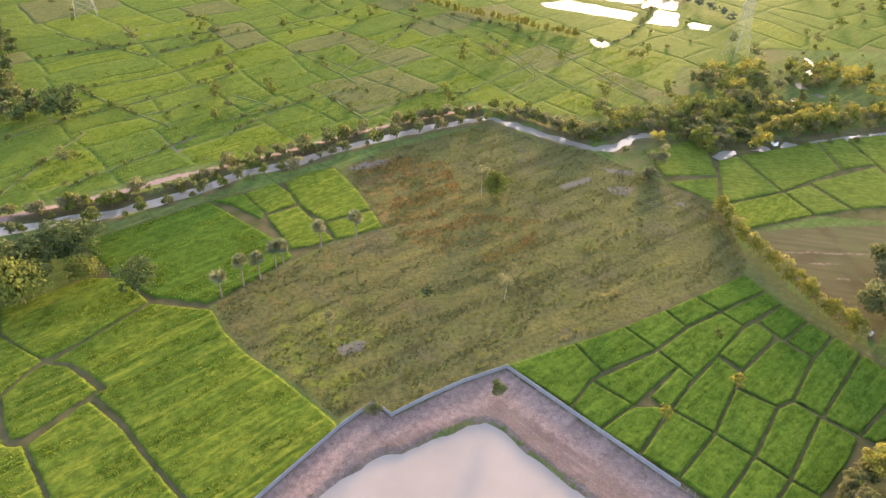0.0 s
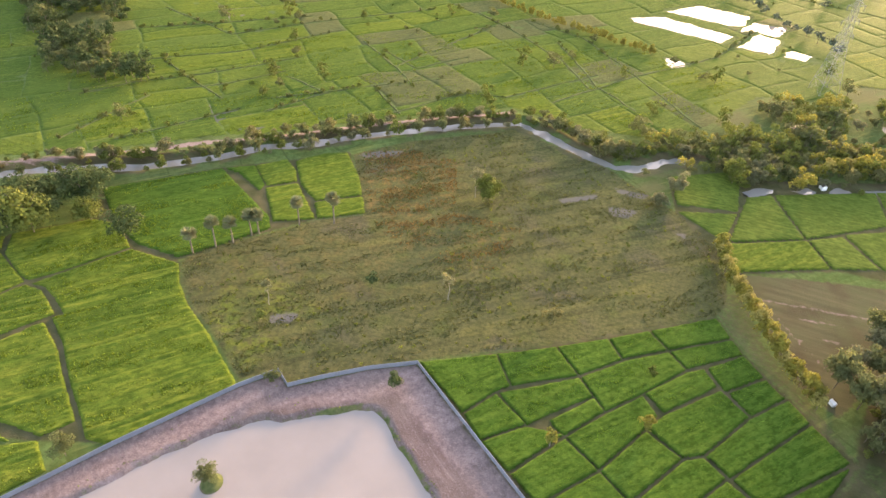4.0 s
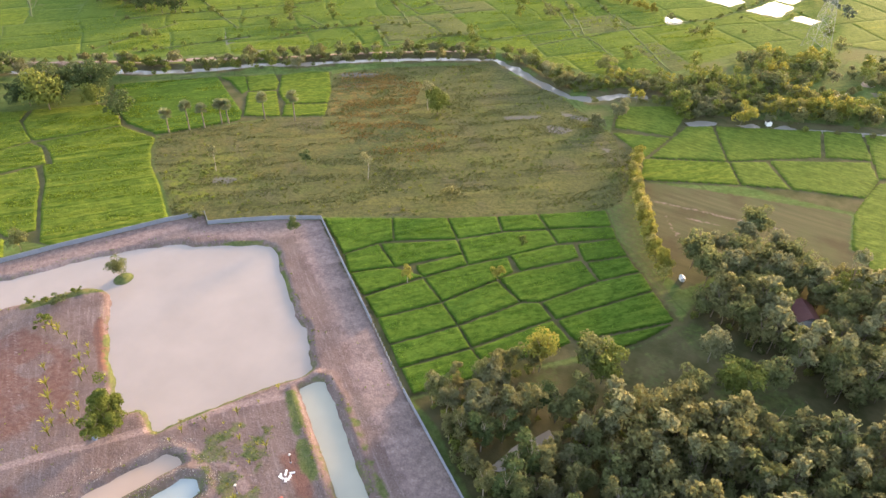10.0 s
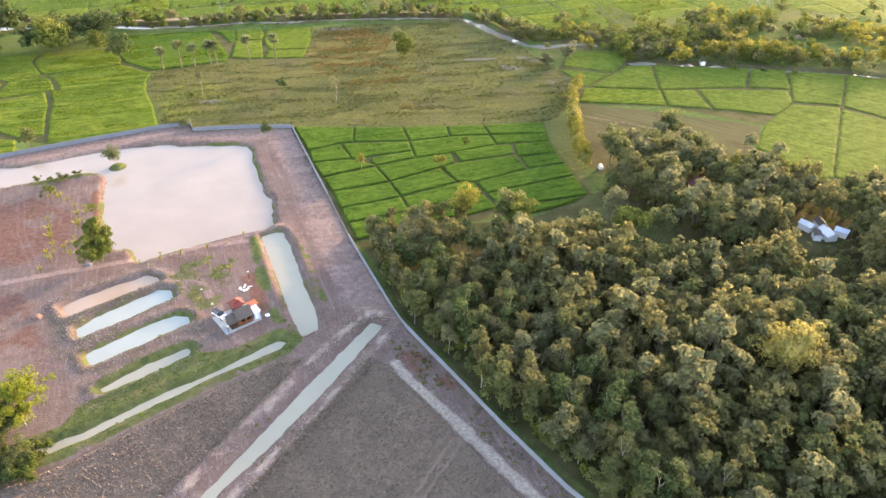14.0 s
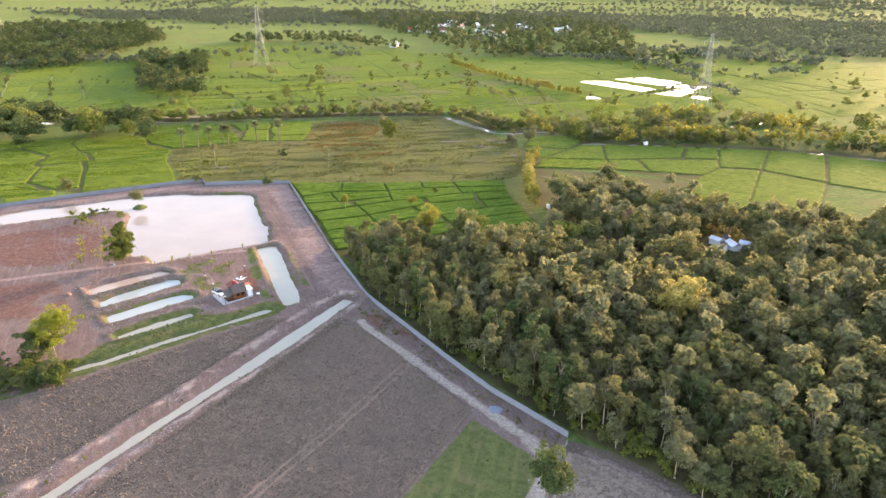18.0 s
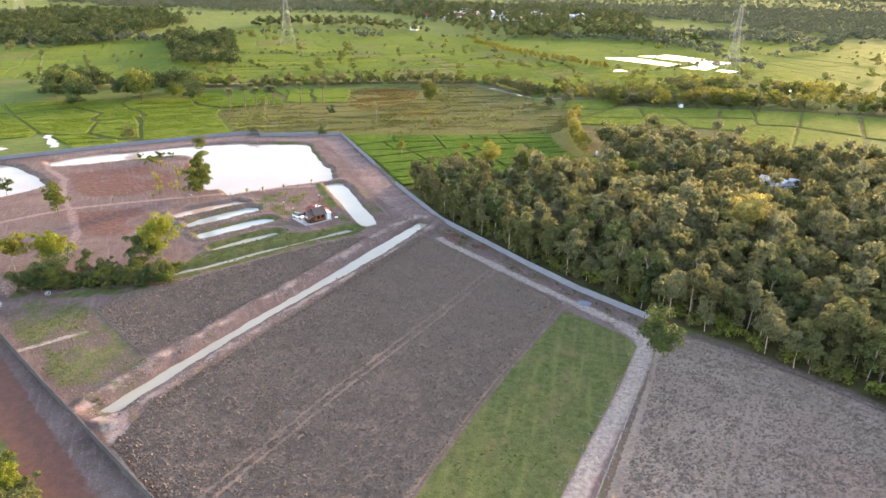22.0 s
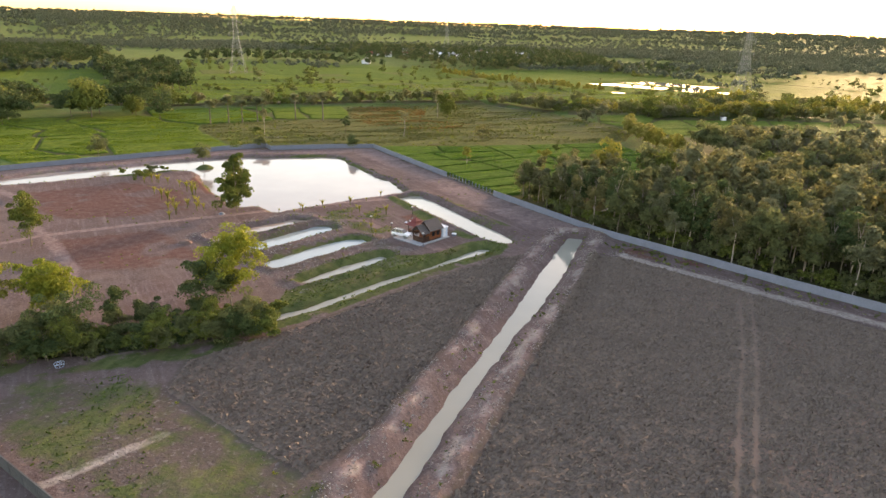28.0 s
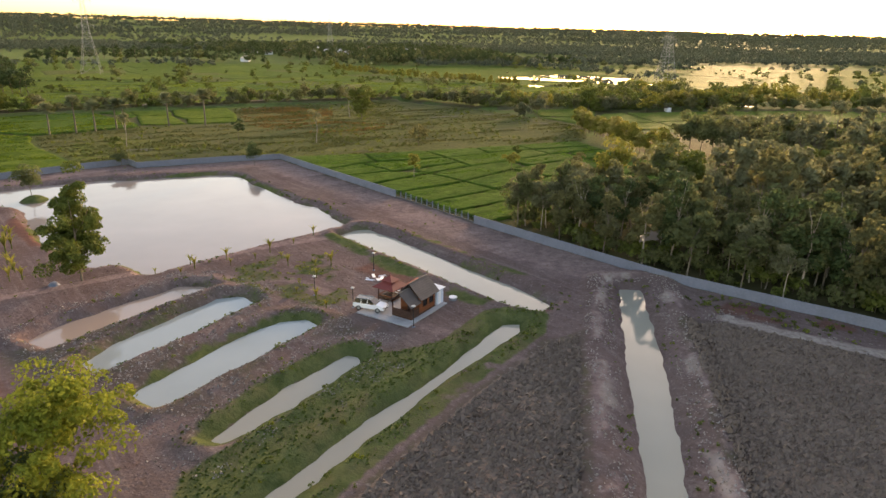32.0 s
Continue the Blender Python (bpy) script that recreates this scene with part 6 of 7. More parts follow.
for i in range(27):
    k = i / 26 * (len(line) - 1)
    j = min(int(k), len(line) - 2)
    x, y = line[j][0] + (line[j + 1][0] - line[j][0]) * (k - j), line[j][1] + (line[j + 1][1] - line[j][1]) * (k - j)
    plant("hedge_tree", HEDGE[i % 3], (x + rng.uniform(-0.7, 0.7), y), "bushy golden-green hedge tree along a lane", "tree", "golden hedge row", rng.uniform(0, 360), rng.uniform(0.8, 1.2))

line = [(165, 300), (180, 306), (200, 311), (232, 323), (262, 330), (300, 336)]
for i in range(26):
    k = i / 25 * (len(line) - 1)
    j = min(int(k), len(line) - 2)
    x, y = line[j][0] + (line[j + 1][0] - line[j][0]) * (k - j), line[j][1] + (line[j + 1][1] - line[j][1]) * (k - j)
    plant("hedge_tree", HEDGE[i % 3], (x, y + rng.uniform(-1.2, 1.2)), "bushy golden-green hedge tree beside the creek", "tree", "creek hedge row", rng.uniform(0, 360), rng.uniform(0.7, 1.25))

# canal-side bushes
CANAL_BUSH = [tree_meshes(440 + k, 7.5, 7.5, M[("leaf", "leaf_bamboo", "leaf_olive", "leaf_grey")[k]], M["bark"], 700, 0.42, 14, 0.05) for k in range(4)]
spots = []
for line, off, n in ((CANAL_N, 6.0, 96), (CANAL_N, -6.0, 40), (CANAL_E, 7, 40), (CANAL_E, 12, 26), (CREEK, 7, 34), (CREEK, 13, 30), (CREEK, -5, 12), (NORTH_CREEK, -6, 14), (NORTH_CREEK, 9, 8)):
    a = np.array(line, float)
    for i in range(n):
        k = (i + rng.uniform(0, 1)) / n * (len(a) - 1)
        j = min(int(k), len(a) - 2)
        d = a[j + 1] - a[j]
        nrm = np.array([-d[1], d[0]]) / np.linalg.norm(d)
        p = a[j] + d * (k - j) + nrm * (off + rng.normal() * 1.6)
        if line is CREEK and off < 0 and p[0] < 175:
            continue
        spots.append((p[0], p[1]))
for i, (x, y) in enumerate(spots):
    kind = rng.integers(0, 4)
    plant("canal_bush", CANAL_BUSH[kind], (x, y), "%s bush on the canal bank" % ("green", "yellow-green", "olive green", "greyish")[kind], "bush", "canal bushes", rng.uniform(0, 360), rng.choice([rng.uniform(0.3, 0.6), rng.uniform(0.6, 1.15)]))

# woods beyond the creek, field trees and the far country
MID = [tree_meshes(460 + k, 9 + k, 8 + k, M[("leaf", "leaf_bamboo", "leaf_bamboo", "leaf")[k]], M["bark"], 380, 0.6, 18, 0.08, clump=0.36, lobes=6) for k in range(4)]
FAR = [tree_meshes(480 + k, 10 + k, 11 + 2 * k, M["leaf_hazed"], M["bark"], 60, 1.6, 9, 0.02, clump=0.42) for k in range(4)]
GROVE = [tree_meshes(450 + k, 10 + k, 8 + k, M[("leaf_dark", "leaf", "leaf_dark", "leaf_dark")[k]], M["bark"], 380, 0.6, 20, 0.08, clump=0.36, lobes=6) for k in range(4)]
mid, grove = [], []
CREEK_WOOD = [(128, 300), (162, 298), (240, 318), (300, 320), (330, 350), (300, 405), (254, 400), (200, 385), (160, 383), (130, 340)]
CREEK_KINDS = [tree_meshes(470 + k, 8 + k, 7 + k, M[("leaf_bamboo", "leaf_olive", "leaf", "leaf_gold", "leaf_bamboo")[k]], M["bark"], 420, 0.55, 18, 0.03, clump=0.36, lobes=6) for k in range(5)]
stuff("creek_woods", CREEK_KINDS, scatter(CREEK_WOOD, 6.6, 57, lambda x, y: fnoise(x, y, 34, 87) > 0.39), "yellow-green bushes and trees along a creek", "woods", 58, 0.45, 1.15)
tangle = [(100, 282), (120, 286), (134, 284), (165, 300), (215, 318), (200, 342), (165, 338), (130, 330), (96, 318), (84, 296)]
stuff("creek_scrub", CREEK_KINDS, scatter(tangle, 4.6, 77, lambda x, y: near_line(CANAL_E, np.array([x]), np.array([y]))[0] > 5 and fnoise(x, y, 16, 91) > 0.36), "tangled bushes between the canal and a creek", "scrub", 78, 0.25, 0.8)
for poly, gap in (([(-318, 369), (-400, 450), (-340, 488), (-203, 332), (-176, 301), (-200, 282), (-240, 298)], 7.5),
                  ([(-450, 290), (-405, 345), (-455, 470), (-520, 610), (-700, 740), (-900, 700), (-760, 420), (-600, 290)], 10), ([(-650, 1200), (-300, 860), (-91, 650), (20, 700), (90, 800), (0, 1180), (-300, 1300)], 17), ([(-420, 610), (-300, 690), (-180, 640), (-160, 665), (-300, 730), (-440, 680)], 12), ([(-60, 640), (60, 700), (160, 660), (150, 690), (50, 760), (-80, 700)], 11),
                  ([(-240, 166), (-183, 175), (-190, 192), (-260, 200)], 8)):
    grove += scatter(poly, gap, 51, lambda x, y: fnoise(x, y, 60, 83) > 0.33)
for _ in range(300):
    x, y = rng.uniform(-420, 420), rng.uniform(250, 720)
    if fnoise(x, y, 80, 84) > 0.46 and near_line(CANAL_N, np.array([x]), np.array([y]))[0] > 14 and signed(FALLOW, np.array([x]), np.array([y]))[0] > 6 and not (60 < x < 200 and 440 < y < 540) and not (95 < x < 340 and y < 300):
        mid.append((x, y))
line = [(-72, 563), (-30, 522), (13, 486), (60, 458), (97, 436)]
stuff("field_woods", GROVE, grove, "small dense woods between the fields", "woods", 56, 0.75, 1.3)
stuff("field_trees", MID, mid, "scattered field trees and small woods", "woods", 52, 0.45, 1.05)
golden = []
for (ax, ay), (bx, by) in zip(line[:-1], line[1:]):
    golden += [(ax + (bx - ax) * k / 18 + rng.normal(), ay + (by - ay) * k / 18 + rng.normal()) for k in range(18)]
stuff("golden_row", [HEDGE[1]], golden, "row of golden bushes along a far dike", "hedge", 53, 0.45, 0.8)
r = np.random.default_rng(54)
d = np.concatenate([np.sqrt(r.uniform(560 ** 2, 1500 ** 2, 15000)), np.sqrt(r.uniform(1500 ** 2, 4550 ** 2, 16000))])
a = np.radians(r.uniform(-66, 50, len(d)))
x, y = d * np.sin(a), d * np.cos(a)
k = (fnoise(x * 0.42, y, 190, 85) > 0.54 - 0.09 * smooth(1300, 2600, d)) | (r.random(len(d)) < 0.012)
k &= ~((d < 760) & (a > -0.35) & (a < 0.55) & (fnoise(x, y, 90, 86) < 0.6))
far = list(zip(x[k], y[k]))
# hedgerows and tree lines on the plain
for _ in range(90):
    d0, a0, way = math.sqrt(r.uniform(520 ** 2, 2400 ** 2)), math.radians(r.uniform(-62, 50)), math.radians(r.choice([38, 128, 20]) + r.normal() * 9)
    length = r.uniform(60, 330) * (1 + d0 / 1500)
    step = 9 + d0 / 160
    for j in range(int(length / step)):
        far.append((d0 * math.sin(a0) + math.cos(way) * j * step + r.normal() * 2, d0 * math.cos(a0) + math.sin(way) * j * step + r.normal() * 2))
far = [p for p in far if p[1] > 330]
sizes = 0.70 + 1.0 * smooth(1200, 3500, np.array([math.hypot(*p) for p in far]))
# the haze on these woods is only their greyed leaf colour
stuff("far_woods", FAR, far, "distant woods out to the horizon, haze mixed into their leaf colour", "woods", 55, 0.7, 1.2, sizes)


# ---- flooded fields, dikes and the far country ----
def pool(poly, label, shrink=0.0, ragged=3.0, material="clear"):
    p = np.array(poly, float) * (1.0 - shrink) + np.mean(poly, 0) * shrink
    q, ring = np.roll(p, -1, 0), []
    for a, b in zip(p, q):
        n = max(3, int(math.hypot(*(b - a)) / 1.6))
        ring += [a + (b - a) * k / n for k in range(n)]
    p = np.array(ring)
    p += (np.c_[fnoise(p[:, 0], p[:, 1], 5, 81), fnoise(p[:, 0], p[:, 1], 5, 82)] - 0.5) * ragged
    z = float(height(p[:, 0], p[:, 1]).max()) + 0.06
    bm = bmesh.new()
    bm.faces.new([bm.verts.new((x, y, z)) for x, y in p])
    bm.normal_update()
    if bm.faces[:][0].normal.z < 0:
        bmesh.ops.reverse_faces(bm, faces=bm.faces[:])
    me = bpy.data.meshes.new("pool")
    bm.to_mesh(me), bm.free()
    me.materials.append(M[material])
    return tagged(new("flooded_plot", me), label, "water", kind="structure")


for poly in FLOODED:
    pool(poly, "flooded rice plot mirroring the bright sky", 0.07, 4.5)
for poly in ([(-107, 258), (-107, 265), (-91, 271), (-91, 264)], [(-124, 266), (-120, 280), (-113, 280), (-116, 262)], 
             [(160, 352), (166, 358), (182, 356), (176, 349)], [(207, 322), (214, 327), (222, 324), (216, 319)], [(212, 352), (218, 356), (224, 350), (216, 346)]):
    pool(poly, "shallow puddle among the fields", 0.25, 6.0, "puddle")
for poly in ([(-107, 77), (-104, 79), (-76, 62), (-79, 59)], [(-112, 42), (-108, 52), (-93, 53), (-96, 45)]):
    pool(poly, "little pond outside the wall", 0.12, 5.0, "pond")
pool([(112.5, 66), (115.5, 66.5), (119.5, 72.5), (125, 81), (123, 83), (117, 76)], "small glinting pool among the woodland trees", 0.0, 2.0)

M["dike"] = plain("dike_grass", (0.052, 0.072, 0.020), (0.092, 0.104, 0.032), 3.0, 0.95, bumpy=0.05)


def ridge(line, half, tall, label):
    pts = []
    for (ax, ay), (bx, by) in zip(line[:-1], line[1:]):
        n = max(2, int(math.hypot(bx - ax, by - ay) / 2.5))
        pts += [(ax + (bx - ax) * k / n, ay + (by - ay) * k / n) for k in range(n)]
    p = np.array(pts + [line[-1]])
    d = np.gradient(p, axis=0)
    nrm = np.c_[-d[:, 1], d[:, 0]] / (np.hypot(*d.T)[:, None] + 1e-9)
    p = p + nrm * (vnoise(p[:, 0], p[:, 1], 9, 91)[:, None] - 0.5) * 1.6
    rows = []
    for s, h in ((-1, -0.15), (-0.55, 0.7), (0, 1), (0.55, 0.7), (1, -0.15)):
        q = p + nrm * s * half * (0.7 + 0.6 * vnoise(p[:, 0], p[:, 1], 4, 92)[:, None])
        rows.append(np.c_[q, height(q[:, 0], q[:, 1]) + h * tall * (0.6 + 0.7 * vnoise(p[:, 0], p[:, 1], 3, 93))])
    return tagged(new("dike", mesh_np("dike", np.concatenate(rows), grid_faces(len(p), 5), M["dike"])), label, "dike", "field dikes", "structure")



scrub = []
r = np.random.default_rng(59)
for line in DIKES:
    ridge(line, 0.6, 0.38, "low grassy earth dike between fields")
    for (ax, ay), (bx, by) in zip(line[:-1], line[1:]):
        for _ in range(int(math.hypot(bx - ax, by - ay) / 4.0)):
            k = r.random()
            if fnoise(ax + (bx - ax) * k, ay + (by - ay) * k, 30, 88) > 0.46:
                scrub.append((ax + (bx - ax) * k + r.normal() * 0.8, ay + (by - ay) * k + r.normal() * 0.8))
for _ in range(500):
    x, y = r.uniform(-330, 330), r.uniform(300, 720)
    if fnoise(x, y, 45, 89) > 0.56 and near_line(CANAL_N, np.array([x]), np.array([y]))[0] > 9:
        scrub.append((x, y))
stuff("dike_scrub", BUSH, scrub, "low bushes and tall grass along the field dikes", "scrub", 60, 0.3, 1.3)


# lattice pylons
def pylon(at, tall, wide, turn):
    root = thing("power_pylon", (at[0], at[1], float(height(np.array([at[0]]), np.array([at[1]]))[0])), "tall grey steel lattice power pylon with cross arms", "pylon", "power line", turn=turn)
    waist, w1 = tall * 0.55, wide * 0.16
    leg = lambda z: wide / 2 + (w1 - wide / 2) * min(1, z / waist) if z < waist else w1 * (1 - 0.55 * (z - waist) / (tall - waist))
    for sx, sy in ((-1, -1), (1, -1), (1, 1), (-1, 1)):
        part("leg", bend(bmesh.new(), [(sx * leg(z), sy * leg(z), z) for z in (-0.5, waist * 0.5, waist, tall)], 0.11, 0.08, 4), M["steel"], root)
    levels = [waist * (1 - 0.80 ** k) / (1 - 0.80 ** 7) for k in range(8)] + [waist + (tall - waist) * k / 6 for k in range(1, 7)]
    for n, (z0, z1) in enumerate(zip(levels[:-1], levels[1:])):
        a, b = leg(z0), leg(z1)
        for c, s in ((0, 1), (1, 0), (0, -1), (-1, 0)):
            e = lambda k, w: (c * w - s * k * w, s * w + c * k * w)
            for p, q, w in (((*e(-1, a), z0), (*e(1, b), z1), 0.055), ((*e(1, a), z0), (*e(-1, b), z1), 0.055), ((*e(-1, b), z1), (*e(1, b), z1), 0.05)):
                part("brace", tube(bmesh.new(), p, q, w, w, 4), M["steel"], root)
    for z in (waist + (tall - waist) * f for f in (0.12, 0.45, 0.78)):
        for s in (-1, 1):
            bm = bmesh.new()
            tip = (s * wide * 0.42, 0, z + 0.4)
            for y in (-leg(z), leg(z)):
                tube(bm, (s * leg(z), y, z), tip, 0.07, 0.05, 4)
                tube(bm, (s * leg(z), y, z + 2.4), tip, 0.06, 0.04, 4)
            part("cross_arm", bm, M["steel"], root)
            part("insulator", tube(bmesh.new(), tip, (tip[0], 0, z - 2.2), 0.18, 0.14, 6), M["steel"], root)


pylon((-240, 456), 60, 14, 25)
pylon((190, 409), 54, 12, 20)
pylon((-232, 1134), 62, 13, 25)
pylon((-777, 546), 66, 15, 25)


# ---- the little homestead ----
HOME = thing("homestead_slab", (71.3, 32.6, 0), "grey paved slab under a small wooden house", "paving", turn=-26.6)
HX = pose(71.3, 32.6, 0, 0, 0, -26.6)
for i in range(6):
    for j in range(7):
        part("paving_slab", boxed(i * 1.45 + 0.02, j * 1.4 + 0.02, -0.3, i * 1.45 + 1.43, j * 1.4 + 1.38, 0.18 + 0.006 * ((i * 3 + j) % 3), bevel=0.012), M["slab"], HOME)


def roof(parent, x0, x1, y0, y1, eave, top, material, name="roof"):
    """A gable roof with its ridge along y, each slope with tile courses."""
    m = (x0 + x1) / 2
    for side, xe in ((-1, x0), (1, x1)):
        slope = part(name, shell(bmesh.new(), [(xe, y0, eave), (xe, y1, eave), (m, y1, top), (m, y0, top)] if side < 0 else [(m, y0, top), (m, y1, top), (xe, y1, eave), (xe, y0, eave)]), material, parent)
        for k in range(9):
            f0, f1 = k / 9, (k + 1) / 9
            xa, za, xb, zb = xe + (m - xe) * f0, eave + (top - eave) * f0, xe + (m - xe) * f1, eave + (top - eave) * f1
            bm = bmesh.new()
            shell(bm, [(xa, y0, za + 0.055), (xa, y1, za + 0.055), (xb, y1, zb + 0.012), (xb, y0, zb + 0.012)][::side * -1], -0.03)
            part("tile_course", bm, material, slope)
    part("ridge_cap", boxed(m - 0.12, y0 - 0.02, top - 0.03, m + 0.12, y1 + 0.02, top + 0.07, bevel=0.03), material, parent)


house = thing("wooden_house", tuple(HX @ Vector((4.7, 1.9, 0.18))), "small red-brown timber house with stepped grey-brown gable roofs", "house", turn=-26.6)
for name, b in (("floor", (0, 0, 0, 3.2, 5.9, 0.25)),):
    part(name, boxed(*b, bevel=0.02), M["timber_dark"], house)
for k in range(12):
    z = 0.27 + k * 0.185
    part("wall_plank", boxed(3.1, 2.0, z, 3.17, 5.85, z + 0.178, bevel=0.008), M["timber"], house)
    part("wall_plank", boxed(0.03, 2.0, z, 0.10, 5.85, z + 0.178, bevel=0.008), M["timber"], house)
    part("wall_plank", boxed(0.1, 2.0, z, 3.1, 2.07, z + 0.178, bevel=0.008), M["timber"], house)
    part("wall_plank", boxed(0.1, 5.78, z, 3.1, 5.85, z + 0.178, bevel=0.008), M["timber"], house)
    if k < 5:
        part("porch_plank", boxed(3.1, 0.05, z, 3.17, 1.95, z + 0.178, bevel=0.008), M["timber_dark"], house)
        part("porch_plank", boxed(0.0, 0.0, z, 3.2, 0.06, z + 0.178, bevel=0.008), M["timber_dark"], house)
for y in (2.9, 4.4):
    w = part("window", boxed(3.165, y, 1.0, 3.185, y + 0.9, 1.9), M["glass"], house)
    for f in ((3.17, y - 0.07, 0.93, 3.22, y, 1.97), (3.17, y + 0.9, 0.93, 3.22, y + 0.97, 1.97), (3.17, y, 1.9, 3.22, y + 0.9, 1.97), (3.17, y, 0.93, 3.22, y + 0.9, 1.0)):
        part("window_frame", boxed(*f), M["timber_dark"], w)
part("door", boxed(1.2, 1.95, 0.27, 2.1, 1.995, 2.2, bevel=0.01), M["timber_dark"], house)
for x, y in ((0.08, 0.08), (3.12, 0.08)):
    part("porch_post", boxed(x - 0.07, y - 0.07, 0.2, x + 0.07, y + 0.07, 2.35), M["timber_dark"], house)
bm = bmesh.new()
for y in (2.0, 5.8):
    a = [bm.verts.new(c) for c in ((0.03, y, 2.45), (3.17, y, 2.45), (1.6, y, 4.0))]
    bm.faces.new(a)
    b = [bm.verts.new((v.co.x, v.co.y + 0.06, v.co.z)) for v in a]
    bm.faces.new(b[::-1])
    for k in range(3):
        bm.faces.new((a[(k + 1) % 3], a[k], b[k], b[(k + 1) % 3]))
part("gable", bm, M["timber_dark"], house)
roof(house, -0.5, 3.7, 1.7, 6.2, 2.35, 4.35, M["roof_grey"])
roof(house, -0.4, 3.6, -0.6, 1.9, 2.0, 3.7, M["roof_grey"], "porch_roof")

annex = thing("wash_house", tuple(HX @ Vector((5.3, 8.2, 0.1))), "small pale blue wash house with a white sheet roof", "shed", turn=-26.6)
part("walls", boxed(0, 0, -0.2, 2.6, 1.7, 2.25, bevel=0.02), M["blue_wall"], annex)
part("roof", shell(bmesh.new(), [(-0.2, -0.2, 2.5), (2.8, -0.2, 2.35), (2.8, 1.95, 2.3), (-0.2, 1.95, 2.45)]), M["white"], annex)
part("door", boxed(2.6, 0.3, 0.0, 2.63, 1.05, 1.95), M["white"], annex)

pav = thing("garden_pavilion", tuple(HX @ Vector((0.9, 6.6, 0.1))), "open timber pavilion with a two-tier red hipped roof", "pavilion", turn=-26.6)
for x, y in ((-1.2, -1.2), (1.2, -1.2), (1.2, 1.2), (-1.2, 1.2)):
    part("post", boxed(x - 0.07, y - 0.07, -0.2, x + 0.07, y + 0.07, 2.15), M["timber_dark"], pav)
part("floor", boxed(-1.35, -1.35, 0.3, 1.35, 1.35, 0.42, bevel=0.02), M["timber_dark"], pav)
for a in range(4):
    o = part("railing", boxed(-1.2, 1.16, 0.7, 1.2, 1.22, 0.85, bevel=0.01), M["timber"], pav)
    o.rotation_euler.z = a * math.pi / 2
    o = part("bench", boxed(-1.1, 0.75, 0.5, 1.1, 1.1, 0.6, bevel=0.01), M["timber_dark"], pav)
    o.rotation_euler.z = a * math.pi / 2


def hipped(parent, w0, w1, z0, z1, name):
    for a in range(4):
        o = part(name, shell(bmesh.new(), [(-w0, -w0, z0), (w0, -w0, z0), (w1, -w1, z1), (-w1, -w1, z1)]), M["roof_red"], parent)
        o.rotation_euler.z = a * math.pi / 2


hipped(pav, 1.85, 0.75, 2.05, 2.75, "lower_roof")
part("lantern", boxed(-0.7, -0.7, 2.65, 0.7, 0.7, 2.95), M["timber_dark"], pav)
hipped(pav, 1.0, 0.06, 2.92, 3.55, "upper_roof")
part("finial", tube(bmesh.new(), (0, 0, 3.5), (0, 0, 3.95), 0.07, 0.02, 6), M["roof_red"], pav)
awn = thing("awning", tuple(HX @ Vector((2.6, 8.4, 0))), "flat orange awning on thin poles", "awning", turn=-26.6)
part("canopy", shell(bmesh.new(), [(0, 0, 2.2), (2.4, 0, 2.2), (2.4, 2.6, 2.35), (0, 2.6, 2.35)], -0.05), M["roof_orange"], awn)
for x, y in ((0.08, 0.08), (2.3, 0.08), (2.3, 2.5), (0.08, 2.5)):
    part("pole", tube(bmesh.new(), (x, y, -0.2), (x, y, 2.2), 0.035, 0.035, 6), M["steel"], awn)

# parked car
car = thing("parked_car", (73.1, 33.7, 0.19), "white family car with dark windows parked on the slab", "car", turn=-13)
prof = [(-2.30, 0.45), (-2.36, 0.85), (-2.28, 1.08), (2.05 - 0.85, 1.08), (2.02, 0.93), (2.30, 0.70), (2.34, 0.42)]
bm = bmesh.new()
L = [bm.verts.new((x, -0.90, z)) for x, z in prof]
R = [bm.verts.new((x, 0.90, z)) for x, z in prof]
bm.faces.new(L), bm.faces.new(R[::-1])
for k in range(len(prof)):
    j = (k + 1) % len(prof)
    bm.faces.new((L[j], L[k], R[k], R[j]))
bmesh.ops.bevel(bm, geom=bm.edges[:], offset=0.06, segments=2, affect="EDGES")
part("body", bm, M["car_paint"], car)
bm = bmesh.new()
a = [bm.verts.new(c) for c in ((-2.2, -0.84, 1.05), (1.15, -0.84, 1.05), (1.15, 0.84, 1.05), (-2.2, 0.84, 1.05))]
b = [bm.verts.new(c) for c in ((-1.98, -0.70, 1.62), (0.32, -0.70, 1.62), (0.32, 0.70, 1.62), (-1.98, 0.70, 1.62))]
bm.faces.new(a[::-1]), bm.faces.new(b)
for k in range(4):
    j = (k + 1) % 4
    bm.faces.new((a[k], a[j], b[j], b[k]))
part("window_glass", bm, M["glass"], car)
part("roof", boxed(-2.02, -0.73, 1.60, 0.36, 0.73, 1.70, bevel=0.04), M["car_roof"], car)
